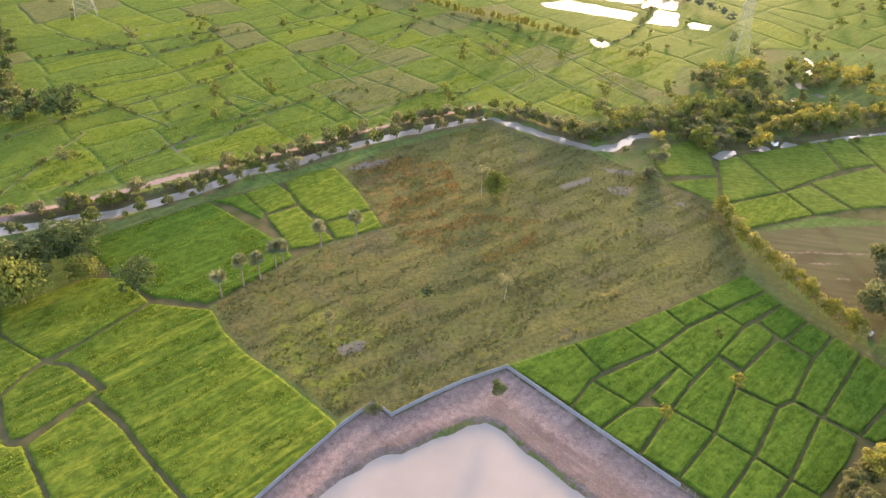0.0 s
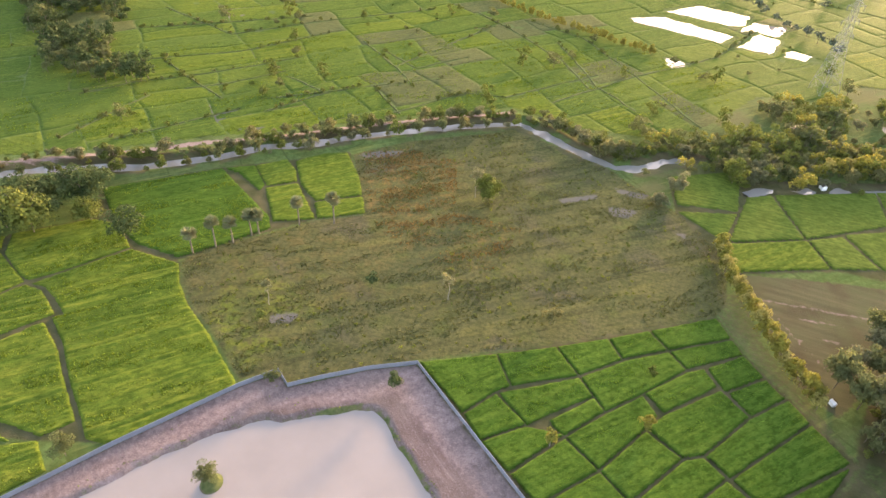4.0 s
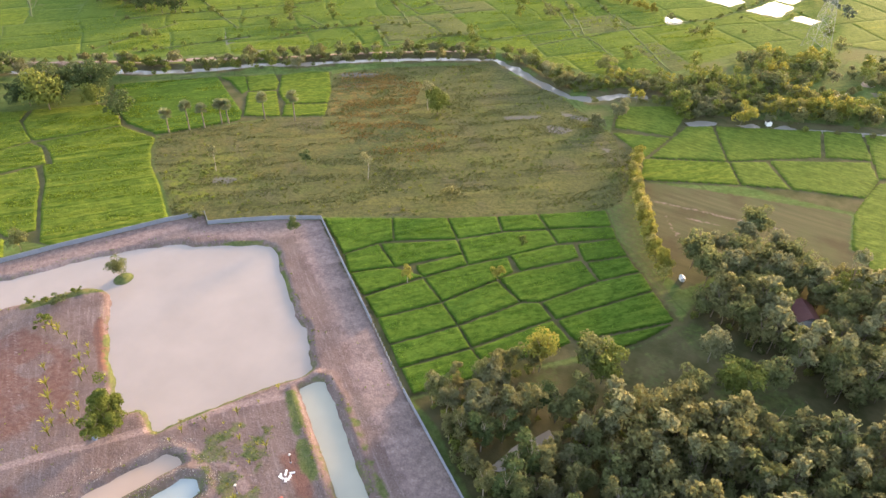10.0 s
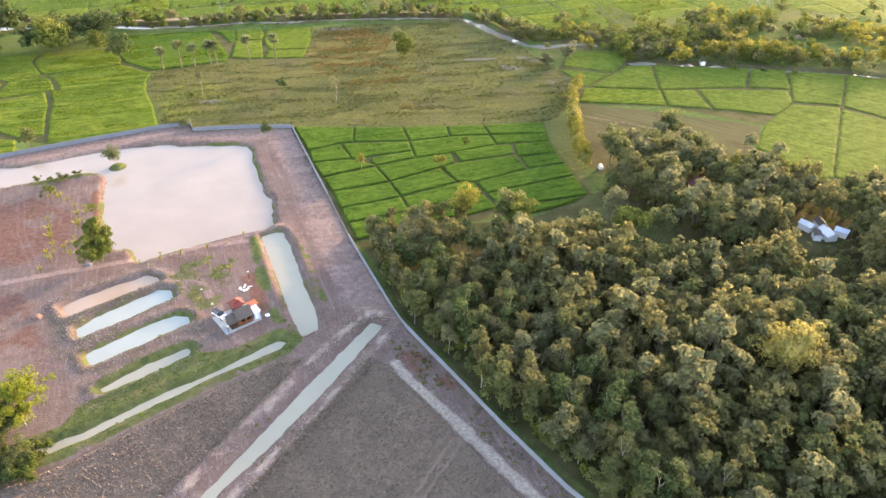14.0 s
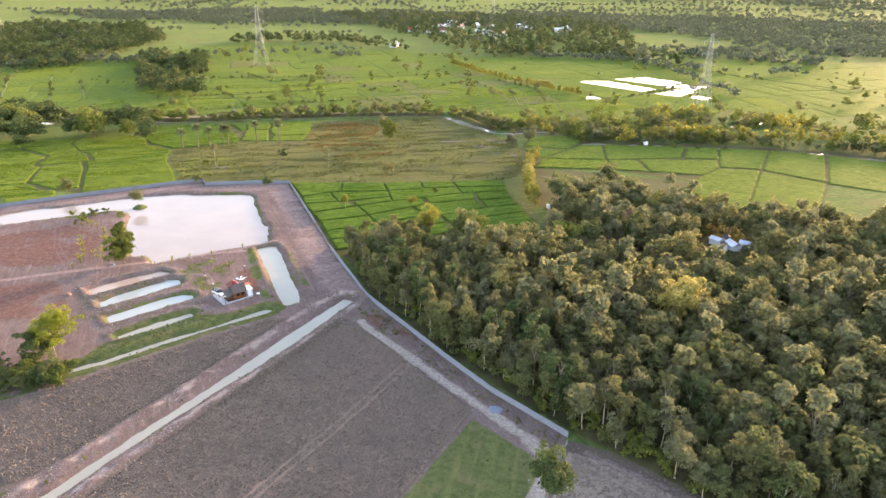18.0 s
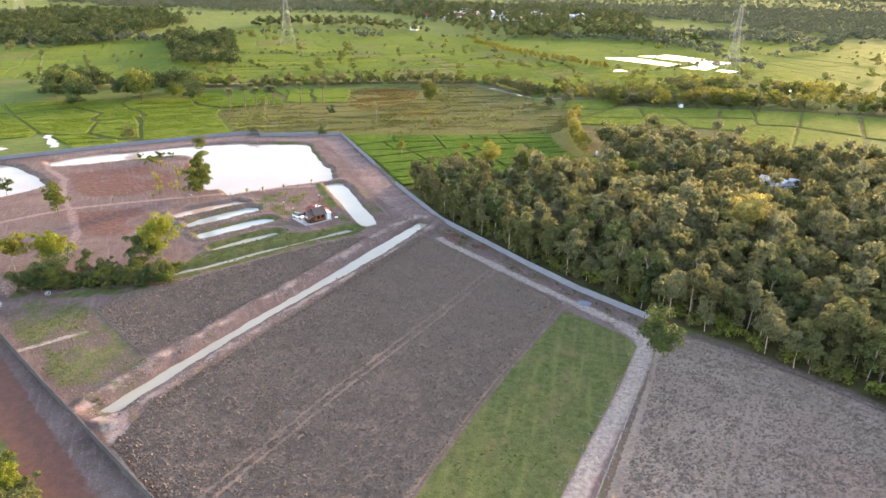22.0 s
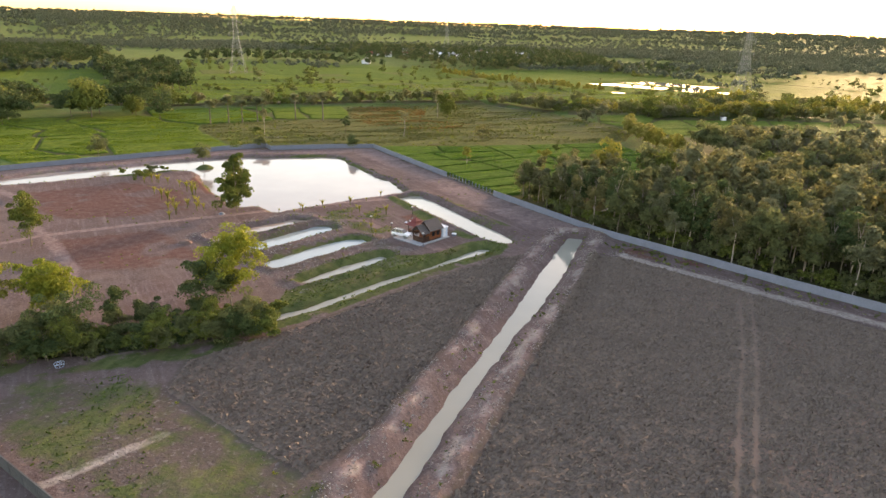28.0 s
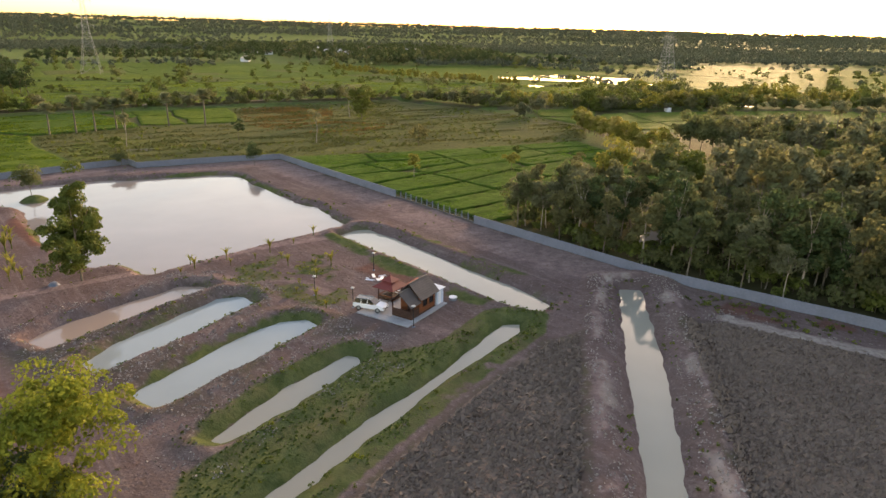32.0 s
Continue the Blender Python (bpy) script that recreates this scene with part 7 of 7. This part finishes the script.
for y in (-1, 1):
    part("roof_rail", boxed(-1.8, y * 0.62 - 0.025, 1.70, 0.1, y * 0.62 + 0.025, 1.75), M["steel"], car)
    for x in (-1.1, -0.15):
        part("pillar", tube(bmesh.new(), (x, y * 0.845, 1.05), (x - 0.02, y * 0.705, 1.62), 0.05, 0.05, 5), M["car_paint"], car)
    for x in (-1.45, 1.42):
        w = part("wheel", tube(bmesh.new(), (x, y * 0.72, 0.36), (x, y * 0.93, 0.36), 0.36, 0.36, 18), M["rubber"], car)
        part("rim", tube(bmesh.new(), (x, y * 0.92, 0.36), (x, y * 0.945, 0.36), 0.23, 0.23, 12), M["steel"], w)
    part("headlight", boxed(2.12, y * 0.66 - 0.18, 0.66, 2.335, y * 0.66 + 0.18, 0.80, bevel=0.03), M["lamp_white"], car)
    part("wing_mirror", boxed(0.85, y * 0.98 - 0.08, 1.06, 1.0, y * 0.98 + 0.08, 1.2, bevel=0.03), M["car_paint"], car)
part("grille", boxed(2.25, -0.45, 0.48, 2.36, 0.45, 0.64, bevel=0.02), M["rubber"], car)
part("number_plate", boxed(2.35, -0.2, 0.36, 2.375, 0.2, 0.46), M["white"], car)

# lamps, tank and clutter round the house
lamp = thing("garden_lamp", (63.8, 38.2, ground_z(63.8, 38.2)), "garden lamp on a black pole with a white bowl", "lamp", "garden lamps")
part("base", boxed(-0.2, -0.2, -0.2, 0.2, 0.2, 0.15, bevel=0.02), M["concrete"], lamp)
part("pole", tube(bmesh.new(), (0, 0, 0), (0, 0, 2.9), 0.06, 0.045, 8), M["rubber"], lamp)
part("bowl", tube(tube(bmesh.new(), (0, 0, 2.9), (0, 0, 3.05), 0.12, 0.32, 12), (0, 0, 3.05), (0, 0, 3.15), 0.32, 0.20, 12), M["lamp_white"], lamp)
for x, y in ((70.4, 34.5), (79.8, 29.0), (70.2, 49.7)):
    copy_thing(lamp, Matrix.Translation((x, y, ground_z(x, y))))
tank = thing("water_jar", (84.1, 39.0, ground_z(84.1, 39.0)), "white round concrete ring with a lid", "tank")
part("ring", tube(bmesh.new(), (0, 0, -0.1), (0, 0, 0.45), 0.55, 0.55, 18), M["concrete"], tank)
part("lid", tube(bmesh.new(), (0, 0, 0.45), (0, 0, 0.55), 0.6, 0.58, 18), M["white"], tank)
r = np.random.default_rng(61)
for k in range(6):
    x, y = 71.2 + r.normal() * 1.2, 46.6 + r.normal() * 1.1
    o = thing("roof_sheet", (x, y, ground_z(x, y) + 0.06 + 0.03 * k), "loose bright metal sheet lying on soil", "sheet", "loose sheets", "", r.uniform(0, 180))
    w, l = r.uniform(0.14, 0.28), r.uniform(0.6, 1.6)
    bm = bmesh.new()
    for j in range(6):
        shell(bm, [(-w + w * j / 3, -l / 2, 0.04 * (j % 2)), (-w + w * (j + 1) / 3, -l / 2, 0.04 * ((j + 1) % 2)), (-w + w * (j + 1) / 3, l / 2, 0.04 * ((j + 1) % 2)), (-w + w * j / 3, l / 2, 0.04 * (j % 2))], -0.01)
    part("sheet", bm, M["sheet_roof"] if k % 3 else M["white"], o)


ring = thing("round_stand", (48.2, -38.0, ground_z(48.2, -38.0)), "small round pale blue metal stand on bare soil", "stand", scale=0.7)
for name, rad, z in (("rim", 0.95, 0.75), ("basin", 0.5, 0.72), ("foot_ring", 0.8, 0.1)):
    bm = bmesh.new()
    for k in range(16):
        a, b = 2 * math.pi * k / 16, 2 * math.pi * (k + 1) / 16
        tube(bm, (rad * math.cos(a), rad * math.sin(a), z), (rad * math.cos(b), rad * math.sin(b), z), 0.06, 0.06, 5)
    part(name, bm, M["blue_wall"], ring)
for k in range(4):
    a = math.pi * (k + 0.5) / 2
    part("leg", tube(bmesh.new(), (0.8 * math.cos(a), 0.8 * math.sin(a), -0.1), (0.9 * math.cos(a), 0.9 * math.sin(a), 0.75), 0.04, 0.04, 5), M["blue_wall"], ring)


bm = bmesh.new()
for k in range(7):
    x, y, w = 1.7 * math.sin(k * 2.3), 1.1 * math.cos(k * 1.7), 0.5 + 0.12 * (k % 3)
    box(bm, x - w, y - w * 0.7, -0.1, x + w, y + w * 0.7, 0.05 + 0.012 * k, bevel=0.02)
slab = tagged(new("broken_slab", bpy.data.meshes.new("broken_slab")), "broken pale concrete slab at the end of the wall", "slab")
bm.to_mesh(slab.data), bm.free()
slab.data.materials.append(M["slab"])
slab.matrix_world = pose(41.5, -47.2, ground_z(41.5, -47.2), 0, 0, 25)


def heap(name, at, wide, tall, material, label, seed, category="heap"):
    def z_of(x, y, d):
        g = height(x, y)
        return g - 0.08 + smooth(0, wide * 0.5, d) * tall * (0.6 + 0.6 * fnoise(x, y, 0.9, seed, 2))
    ring = [(at[0] + wide * math.cos(a / 8 * math.pi) * (0.8 + 0.3 * ((seed + a * 7) % 5) / 5), at[1] + wide * 0.8 * math.sin(a / 8 * math.pi)) for a in range(16)]
    return sheet(name, ring, 0.16, z_of, material, label, category)


M["gravel"] = plain("pale_gravel", (0.30, 0.265, 0.24), (0.18, 0.155, 0.14), 0.35, 0.95, bumpy=0.03)
M["red_soil"] = plain("red_earth", (0.165, 0.105, 0.088), (0.125, 0.080, 0.066), 1.2, 0.95, bumpy=0.04)
heap("gravel_heap", (77.5, 41.5), 1.5, 0.7, M["gravel"], "small heap of pale gravel", 3)
heap("tarp_heap", (172.0, 14.3), 2.3, 0.35, M["tarp"], "crumpled blue tarpaulin over a heap", 5)
heap("tarp_heap", (24.0, 36.6), 1.1, 0.5, M["tarp"], "crumpled blue tarpaulin under a tree", 6)
heap("chalk_heap", (122.5, 38.2), 1.1, 0.35, M["gravel"], "pale rubble heap at the track end", 8)
heap("earth_mound", (30.0, 14.0), 2.0, 0.7, M["red_soil"], "mound of dull red soil", 9)


# banana plants and young shoots
def shoots(seed, leaves, tall, lean):
    r = np.random.default_rng(seed)
    v, f = [], []
    for k in range(leaves):
        a = 2 * math.pi * k / leaves + r.uniform(-0.4, 0.4)
        d, s = Vector((math.cos(a), math.sin(a), 0)), Vector((-math.sin(a), math.cos(a), 0))
        n = len(v)
        for j in range(5):
            q = j / 4
            c = d * (lean * tall * q ** 1.4) + Vector((0, 0, tall * (0.25 + 1.05 * q - 0.52 * q * q)))
            w = 0.02 + 0.13 * math.sin(math.pi * min(1, q * 0.95 + 0.08))
            v += [c - s * w + Vector((0, 0, -0.05)), c, c + s * w + Vector((0, 0, -0.05))]
        for j in range(4):
            b = n + j * 3
            f += [(b, b + 1, b + 4, b + 3), (b + 1, b + 2, b + 5, b + 4)]
    stem = bend(bmesh.new(), [(0, 0, -0.1), (0.02, 0.02, tall * 0.25), (0, 0, tall * 0.5)], 0.10, 0.05, 6)
    me = bpy.data.meshes.new("stem")
    stem.to_mesh(me), stem.free()
    me.materials.append(M["leaf_bamboo"])
    return me, mesh_np("leaves", np.array([tuple(p) for p in v]), np.array(f), M["leaf_gold"])


SHOOTS = [shoots(500 + k, 5 + k, 2.3 + 0.4 * k, 0.34) for k in range(4)]
BANANAS = ((-17.1, 58.3), (-4.8, 47.4), (1.0, 43.2), (5.5, 40.0), (9.8, 34.5), (-3.6, 56.8), (1.5, 53.2), (6.8, 48.6), (14.4, 40.8), (13.5, 32.6), (40.9, 42.8), (44.8, 51.0), (49.3, 52.2), (53.5, 53.2), (60.2, 50.5), (62.9, 50.5), (60.8, 38.8), (64.5, 36.4), (66.8, 33.5),
           (39.9, 48.0), (36.4, 43.2), (41.5, 46.2), (46.5, 48.6), (50.5, 56), (53, 61.2), (55, 66.9), (55.8, 49.8), (61.9, 45.4), (17.8, 38.0), (5.6, 49.9), (79.2, 41.7),
           (16.5, 37), (15.1, 28.1), (-14, 60), (12.0, 35.0), (12.6, 38.4), (13.4, 41.6), (10.6, 44.0), (6.0, 51.0), (2.4, 55.4), (-0.6, 58.0), (-9.0, 58.6), (-12.4, 58.9), (-15.5, 59.6), (11.0, 41.0), (8.6, 38.0))
for k, (x, y) in enumerate(BANANAS):
    root = thing("banana_plant", (x, y, ground_z(x, y)), "young yellow-green banana plant on bare soil", "plant", "banana plants", "", 40 * k, rng.uniform(0.9, 1.45) if x < 18 else rng.uniform(0.5, 0.95))
    part("stem", SHOOTS[k % 4][0], None, root)
    part("leaves", SHOOTS[k % 4][1], None, root)
tufts = []
r = np.random.default_rng(63)
for outline, *_ in WATERS:
    p = np.array(outline)
    q = np.roll(p, -1, 0)
    for a, b in zip(p, q):
        d = b - a
        n = np.array([d[1], -d[0]]) / (np.linalg.norm(d) + 1e-9)
        if signed(outline, np.array([a[0] + d[0] / 2 + n[0]]), np.array([a[1] + d[1] / 2 + n[1]]))[0] < 0:
            n = -n
        for _ in range(int(np.linalg.norm(d) / 1.3)):
            c = a + d * r.random() + n * abs(r.normal() * 0.9 + 1.3)
            if fnoise(c[0], c[1], 7, 95) > 0.5:
                tufts.append((c[0], c[1]))
TUFT = [tree_meshes(530 + k, 0.9, 1.3, M[("leaf_lime", "leaf_bamboo", "leaf_bamboo")[k]], M["bark"], 60, 0.13, 6, 0.02, clump=0.5) for k in range(3)]
stuff("bank_weeds", TUFT, tufts, "low green weeds along the pond banks", "weeds", 64, 0.25, 0.7)
weeds = [(x, y) for x, y in scatter(FALLOW, 4.0, 65) if fnoise(x, y, 16, 96) > 0.5]
stuff("fallow_weeds", TUFT, weeds, "tufts of weeds in the fallow field", "weeds", 66, 0.5, 1.5)
weeds = [(x, y) for x, y in scatter(COMPOUND, 3.4, 67) if fnoise(x, y, 13, 97) > 0.66 and min(signed(o[0], np.array([x]), np.array([y]))[0] for o in WATERS) > 0.8 and signed(PLOUGH_EAST, np.array([x]), np.array([y]))[0] > 0 and signed(PLOUGH_WEST, np.array([x]), np.array([y]))[0] > 0]
weeds += [p for p in scatter(YARD, 1.1, 75) if fnoise(p[0], p[1], 4, 58, 4) > 0.5]
stuff("yard_weeds", TUFT, weeds, "sparse weeds on bare soil", "weeds", 68, 0.25, 0.6)


# soil lumps and grass blades near the ponds
def lumps(name, places, label, material, lo, hi, seed):
    r = np.random.default_rng(seed)
    p = np.array(places)
    z = height(p[:, 0], p[:, 1])
    base = np.array([(1, 0, 0), (-0.5, 0.87, 0), (-0.5, -0.87, 0), (0.1, 0.05, 0.8)])
    s = r.uniform(lo, hi, (len(p), 1, 1)) ** 1.0
    v = (base[None] + r.normal(size=(len(p), 4, 3)) * 0.3) * s + np.c_[p, z][:, None]
    f = (np.arange(len(p))[:, None, None] * 4 + np.array([(0, 1, 3), (1, 2, 3), (2, 0, 3)])[None]).reshape(-1, 3)
    return tagged(new(name, mesh_np(name, v.reshape(-1, 3), f, material, flat=True)), label, "soil", kind="stuff")


M["lump"] = leafy("soil_lumps", (0.110, 0.078, 0.062), (0.235, 0.175, 0.145), 0.0)
r = np.random.default_rng(69)
q = np.c_[r.uniform(20, 190, 60000), r.uniform(-78, 75, 60000)]
d = signed(COMPOUND, q[:, 0], q[:, 1])
k = (d < -0.6) & (signed(GRASS_FIELD, q[:, 0], q[:, 1]) > 0) & (signed(PLOUGH_EAST, q[:, 0], q[:, 1]) > -1) & (signed(PLOUGH_WEST, q[:, 0], q[:, 1]) > -1) & (fnoise(q[:, 0], q[:, 1], 5, 98) > 0.42)
for outline, *_ in WATERS:
    k &= signed(outline, q[:, 0], q[:, 1]) > 0.5
k &= signed([(71, 33), (79.5, 28), (84, 37), (76, 42)], q[:, 0], q[:, 1]) > 0.3
M["rubble"] = leafy("pale_rubble", (0.16, 0.135, 0.12), (0.36, 0.32, 0.29), 0.0)
banks = np.c_[r.uniform(26, 120, 60000), r.uniform(-68, 52, 60000)]
near = np.full(len(banks), 99.0)
for outline in (FISH_1, FISH_2, FISH_3, FISH_4, DITCH):
    near = np.minimum(near, np.abs(signed(outline, banks[:, 0], banks[:, 1]) - 3.0))
near = np.where(np.min([signed(o[0], banks[:, 0], banks[:, 1]) for o in WATERS], 0) < 0.6, 99, near)
lumps("bank_rubble", banks[(near < 2.0) & (fnoise(banks[:, 0], banks[:, 1], 4, 99) > 0.42)], "pale stones and clay lumps along the dug banks", M["rubble"], 0.04, 0.17, 74)
edge = np.c_[r.uniform(118, 192, 40000), r.uniform(-90, 46, 40000)]
near = near_line(PALE_TRACK, edge[:, 0], edge[:, 1])
lumps("track_rubble", edge[(np.abs(near - 1.8) < 1.3) & (fnoise(edge[:, 0], edge[:, 1], 3, 103) > 0.46)], "pale stones along the chalky track", M["rubble"], 0.05, 0.2, 79)
verge = [(x, y) for x, y in edge[::6] if 1.0 < near_line(wall_line, np.array([x]), np.array([y]))[0] < 7.5 and signed(COMPOUND, np.array([x]), np.array([y]))[0] < -0.8 and near_line(PALE_TRACK, np.array([x]), np.array([y]))[0] > 1.8 and fnoise(x, y, 6, 104) > 0.45]
stuff("verge_weeds", TUFT, verge, "low dry weeds between the wall and a track", "weeds", 80, 0.3, 0.8)
spill = np.c_[34 + r.normal(size=420) * 2.6, -40.5 + r.normal(size=420) * 2.0]
lumps("white_rubble", spill, "scattered white rubble on bare soil", M["rubble"], 0.05, 0.22, 76)
lumps("soil_lumps", q[k], "loose soil lumps and small stones on bare ground", M["lump"], 0.03, 0.12, 70)
q = np.c_[r.uniform(62, 168, 170000), r.uniform(-92, 40, 170000)]
q = np.r_[q, np.c_[r.uniform(192, 262, 50000), r.uniform(-96, 6, 50000)]]
k = (signed(PLOUGH_EAST, q[:, 0], q[:, 1]) < -1) | (signed(PLOUGH_WEST, q[:, 0], q[:, 1]) < -1) | (signed(BARE_EAST, q[:, 0], q[:, 1] + 3.0) < -1.5)
M["clod"] = leafy("dry_clods", (0.128, 0.098, 0.081), (0.180, 0.142, 0.118), 0.0)
k &= ruts(q[:, 0], q[:, 1]) > 0.32
o = lumps("clods", q[k], "dry clods on the ploughed fields", M["clod"], 0.13, 0.40, 72)
o.location.z = 0.10
blades = np.c_[r.uniform(40, 190, 120000), r.uniform(-95, 60, 120000)]
k = (signed(GREEN_STRIP, blades[:, 0], blades[:, 1]) < 0) | ((signed(GRASS_FIELD, blades[:, 0], blades[:, 1]) < 0) & (r.random(len(blades)) < 0.16)) | ((np.minimum.reduce([signed(p, blades[:, 0], blades[:, 1]) for p in GREEN_PATCHES]) < 0.4) & (smooth(0.26, 0.5, fnoise(blades[:, 0], blades[:, 1], 2.6, 46, 5)) * 0.45 > r.random(len(blades))))
for outline, *_ in WATERS:
    d = signed(outline, blades[:, 0], blades[:, 1])
    k |= (d > 0.2) & (d < 2.2) & (fnoise(blades[:, 0], blades[:, 1], 6, 41) > 0.5) & ((r.random(len(blades)) < 0.9) if outline is STRIP else (r.random(len(blades)) < 0.45) if outline is not DITCH else (r.random(len(blades)) < 0.12))
    k &= d > 0.15
M["blade"] = leafy("grass_blades", (0.085, 0.125, 0.030), (0.165, 0.205, 0.058), 0.6)
o = lumps("grass_tufts", blades[k], "short rough grass on banks and field", M["blade"], 0.07, 0.22, 73)


# ragged tops of the crops and of the fallow growth
def tops(name, polys, count, z, label, material, lo, hi, seed, rows, keep=0.0):
    """Leaf tips standing out of crops, thicker along the rows."""
    r = np.random.default_rng(seed)
    out = []
    total = sum(np.ptp(np.array(p)[:, 0]) * np.ptp(np.array(p)[:, 1]) for p in polys)
    for p in polys:
        a = np.array(p)
        n = int(count * np.ptp(a[:, 0]) * np.ptp(a[:, 1]) / total)
        q = np.c_[r.uniform(*a[:, 0][[a[:, 0].argmin(), a[:, 0].argmax()]], n), r.uniform(*a[:, 1][[a[:, 1].argmin(), a[:, 1].argmax()]], n)]
        along, across = 0.79 * q[:, 0] + 0.61 * q[:, 1], 0.79 * q[:, 1] - 0.61 * q[:, 0]
        k = (signed(p, q[:, 0], q[:, 1]) < -0.5) & (smooth(keep - 0.12, keep + 0.2, fnoise(along, across * rows, 16, seed)) > r.random(n))
        out.append(q[k])
    q = np.concatenate(out)
    s = r.uniform(lo, hi, (len(q), 1, 1))
    base = np.array([(0.9, 0, 0), (-0.45, 0.78, 0), (-0.45, -0.78, 0), (0.0, 0.0, 1.1)])
    v = (base[None] + r.normal(size=(len(q), 4, 3)) * np.array([0.42, 0.42, 0.12])) * s + np.c_[q, height(q[:, 0], q[:, 1]) + z][:, None]
    f = (np.arange(len(q))[:, None, None] * 4 + np.array([(0, 1, 3), (2, 0, 3)])[None]).reshape(-1, 3)
    return tagged(new(name, mesh_np(name, v.reshape(-1, 3), f, material, flat=True)), label, "crop", kind="stuff")


M["rice_tip"] = leafy("rice_tips", (0.130, 0.200, 0.026), (0.260, 0.310, 0.046), 0.75)
M["lush_tip"] = leafy("lush_rice_tips", (0.100, 0.195, 0.026), (0.165, 0.260, 0.036), 0.75)
M["fallow_tip"] = leafy("fallow_weeds", (0.118, 0.126, 0.044), (0.235, 0.218, 0.080), 0.7)
M["weed_tip"] = leafy("orange_weeds", (0.170, 0.112, 0.042), (0.300, 0.180, 0.058), 0.6)
tops("rice_tips", WEST_PLOTS[5:], 170000, 0.36, "uneven leaf tips of the ripening rice", M["rice_tip"], 0.12, 0.40, 81, 4, 0.50)
tops("rice_tips", NEAR_PLOTS, 80000, 0.46, "even leaf tips of the lush rice", M["lush_tip"], 0.08, 0.24, 82, 4, 0.46)
tops("fallow_growth", [FALLOW], 130000, -0.05, "tangled low weeds of the fallow field", M["fallow_tip"], 0.12, 0.42, 83, 4, 0.54)
tops("orange_growth", [[(-38, 261), (-18, 270), (6, 266), (15, 231), (-1, 214), (-19, 213), (-30, 238)], [(-16, 229), (44, 220), (37, 190), (3, 189), (-14, 206)]], 16000, -0.05, "orange-brown weeds in the fallow field", M["weed_tip"], 0.16, 0.5, 84, 3, 0.52)
tops("plot_tips", [[(-225, 200), (-100, 262), (24, 336), (100, 322), (150, 400), (90, 440), (-60, 430), (-240, 330)]], 90000, 0.08, "leaf tips of the rice on the plain", M["rice_tip"], 0.2, 0.5, 85, 4, 0.54)


# houses of the village and by the woodland
def cottage(at, w, l, tall, turn, roof_material, label):
    root = thing("cottage", (at[0], at[1], float(height(np.array([at[0]]), np.array([at[1]]))[0])), label, "house", "village houses", turn=turn)
    part("wall", boxed(-w / 2, -l / 2, -0.3, w / 2, l / 2, tall, bevel=0.02), M["white"], root)
    for s in (-1, 1):
        part("roof", shell(bmesh.new(), [(s * (w * 0.58), -l * 0.57, tall - 0.1), (s * (w * 0.58), l * 0.57, tall - 0.1), (0, l * 0.57, tall + w * 0.32), (0, -l * 0.57, tall + w * 0.32)][::-s], -0.1), roof_material, root)
    for k in range(3):
        part("window", boxed(w / 2 - 0.01, -l / 2 + l * (k + 0.3) / 3, 1.0, w / 2 + 0.02, -l / 2 + l * (k + 0.65) / 3, 2.0), M["glass"], root)


cottage((180.3, 152.4), 6, 8, 3.0, 20, M["roof_old"], "house with a dull red roof among trees")
for x, y, w, l, turn, roof_name, words in ((213.5, 144, 3.2, 4.6, 60, "sheet_roof", "bright sheet-metal"), (217.5, 147, 3.0, 4.4, 20, "roof_grey", "dull grey"), (219.5, 141.5, 4.2, 5.6, 35, "sheet_roof", "bright sheet-metal"), (223.5, 144.5, 3.0, 4.2, 75, "blue_wall", "pale blue"), (216.5, 139.5, 2.6, 3.6, 10, "roof_grey", "dull grey")):
    cottage((x, y), w * 0.85, l * 0.85, 2.1, turn, M[roof_name], "little house with a %s roof in the woods" % words)
cottage((145.2, 157), 1.2, 1.8, 1.3, 30, M["sheet_roof"], "tiny field hut with a pale roof")
cottage((167.5, 290), 2.2, 2.6, 1.8, 20, M["roof_grey"], "field hut with a pale roof by the creek")
cottage((-207, 686), 9, 16, 4, 15, M["sheet_roof"], "long far house with a pale blue roof")
r = np.random.default_rng(71)
for k in range(26):
    x, y = r.uniform(-300, -60), r.uniform(860, 1110)
    cottage((x, y), r.uniform(7, 11), r.uniform(9, 16), r.uniform(3, 5), r.uniform(0, 180), M["sheet_roof"] if k % 3 else M["roof_red"], "far village house with a %s roof" % ("pale sheet" if k % 3 else "red"))
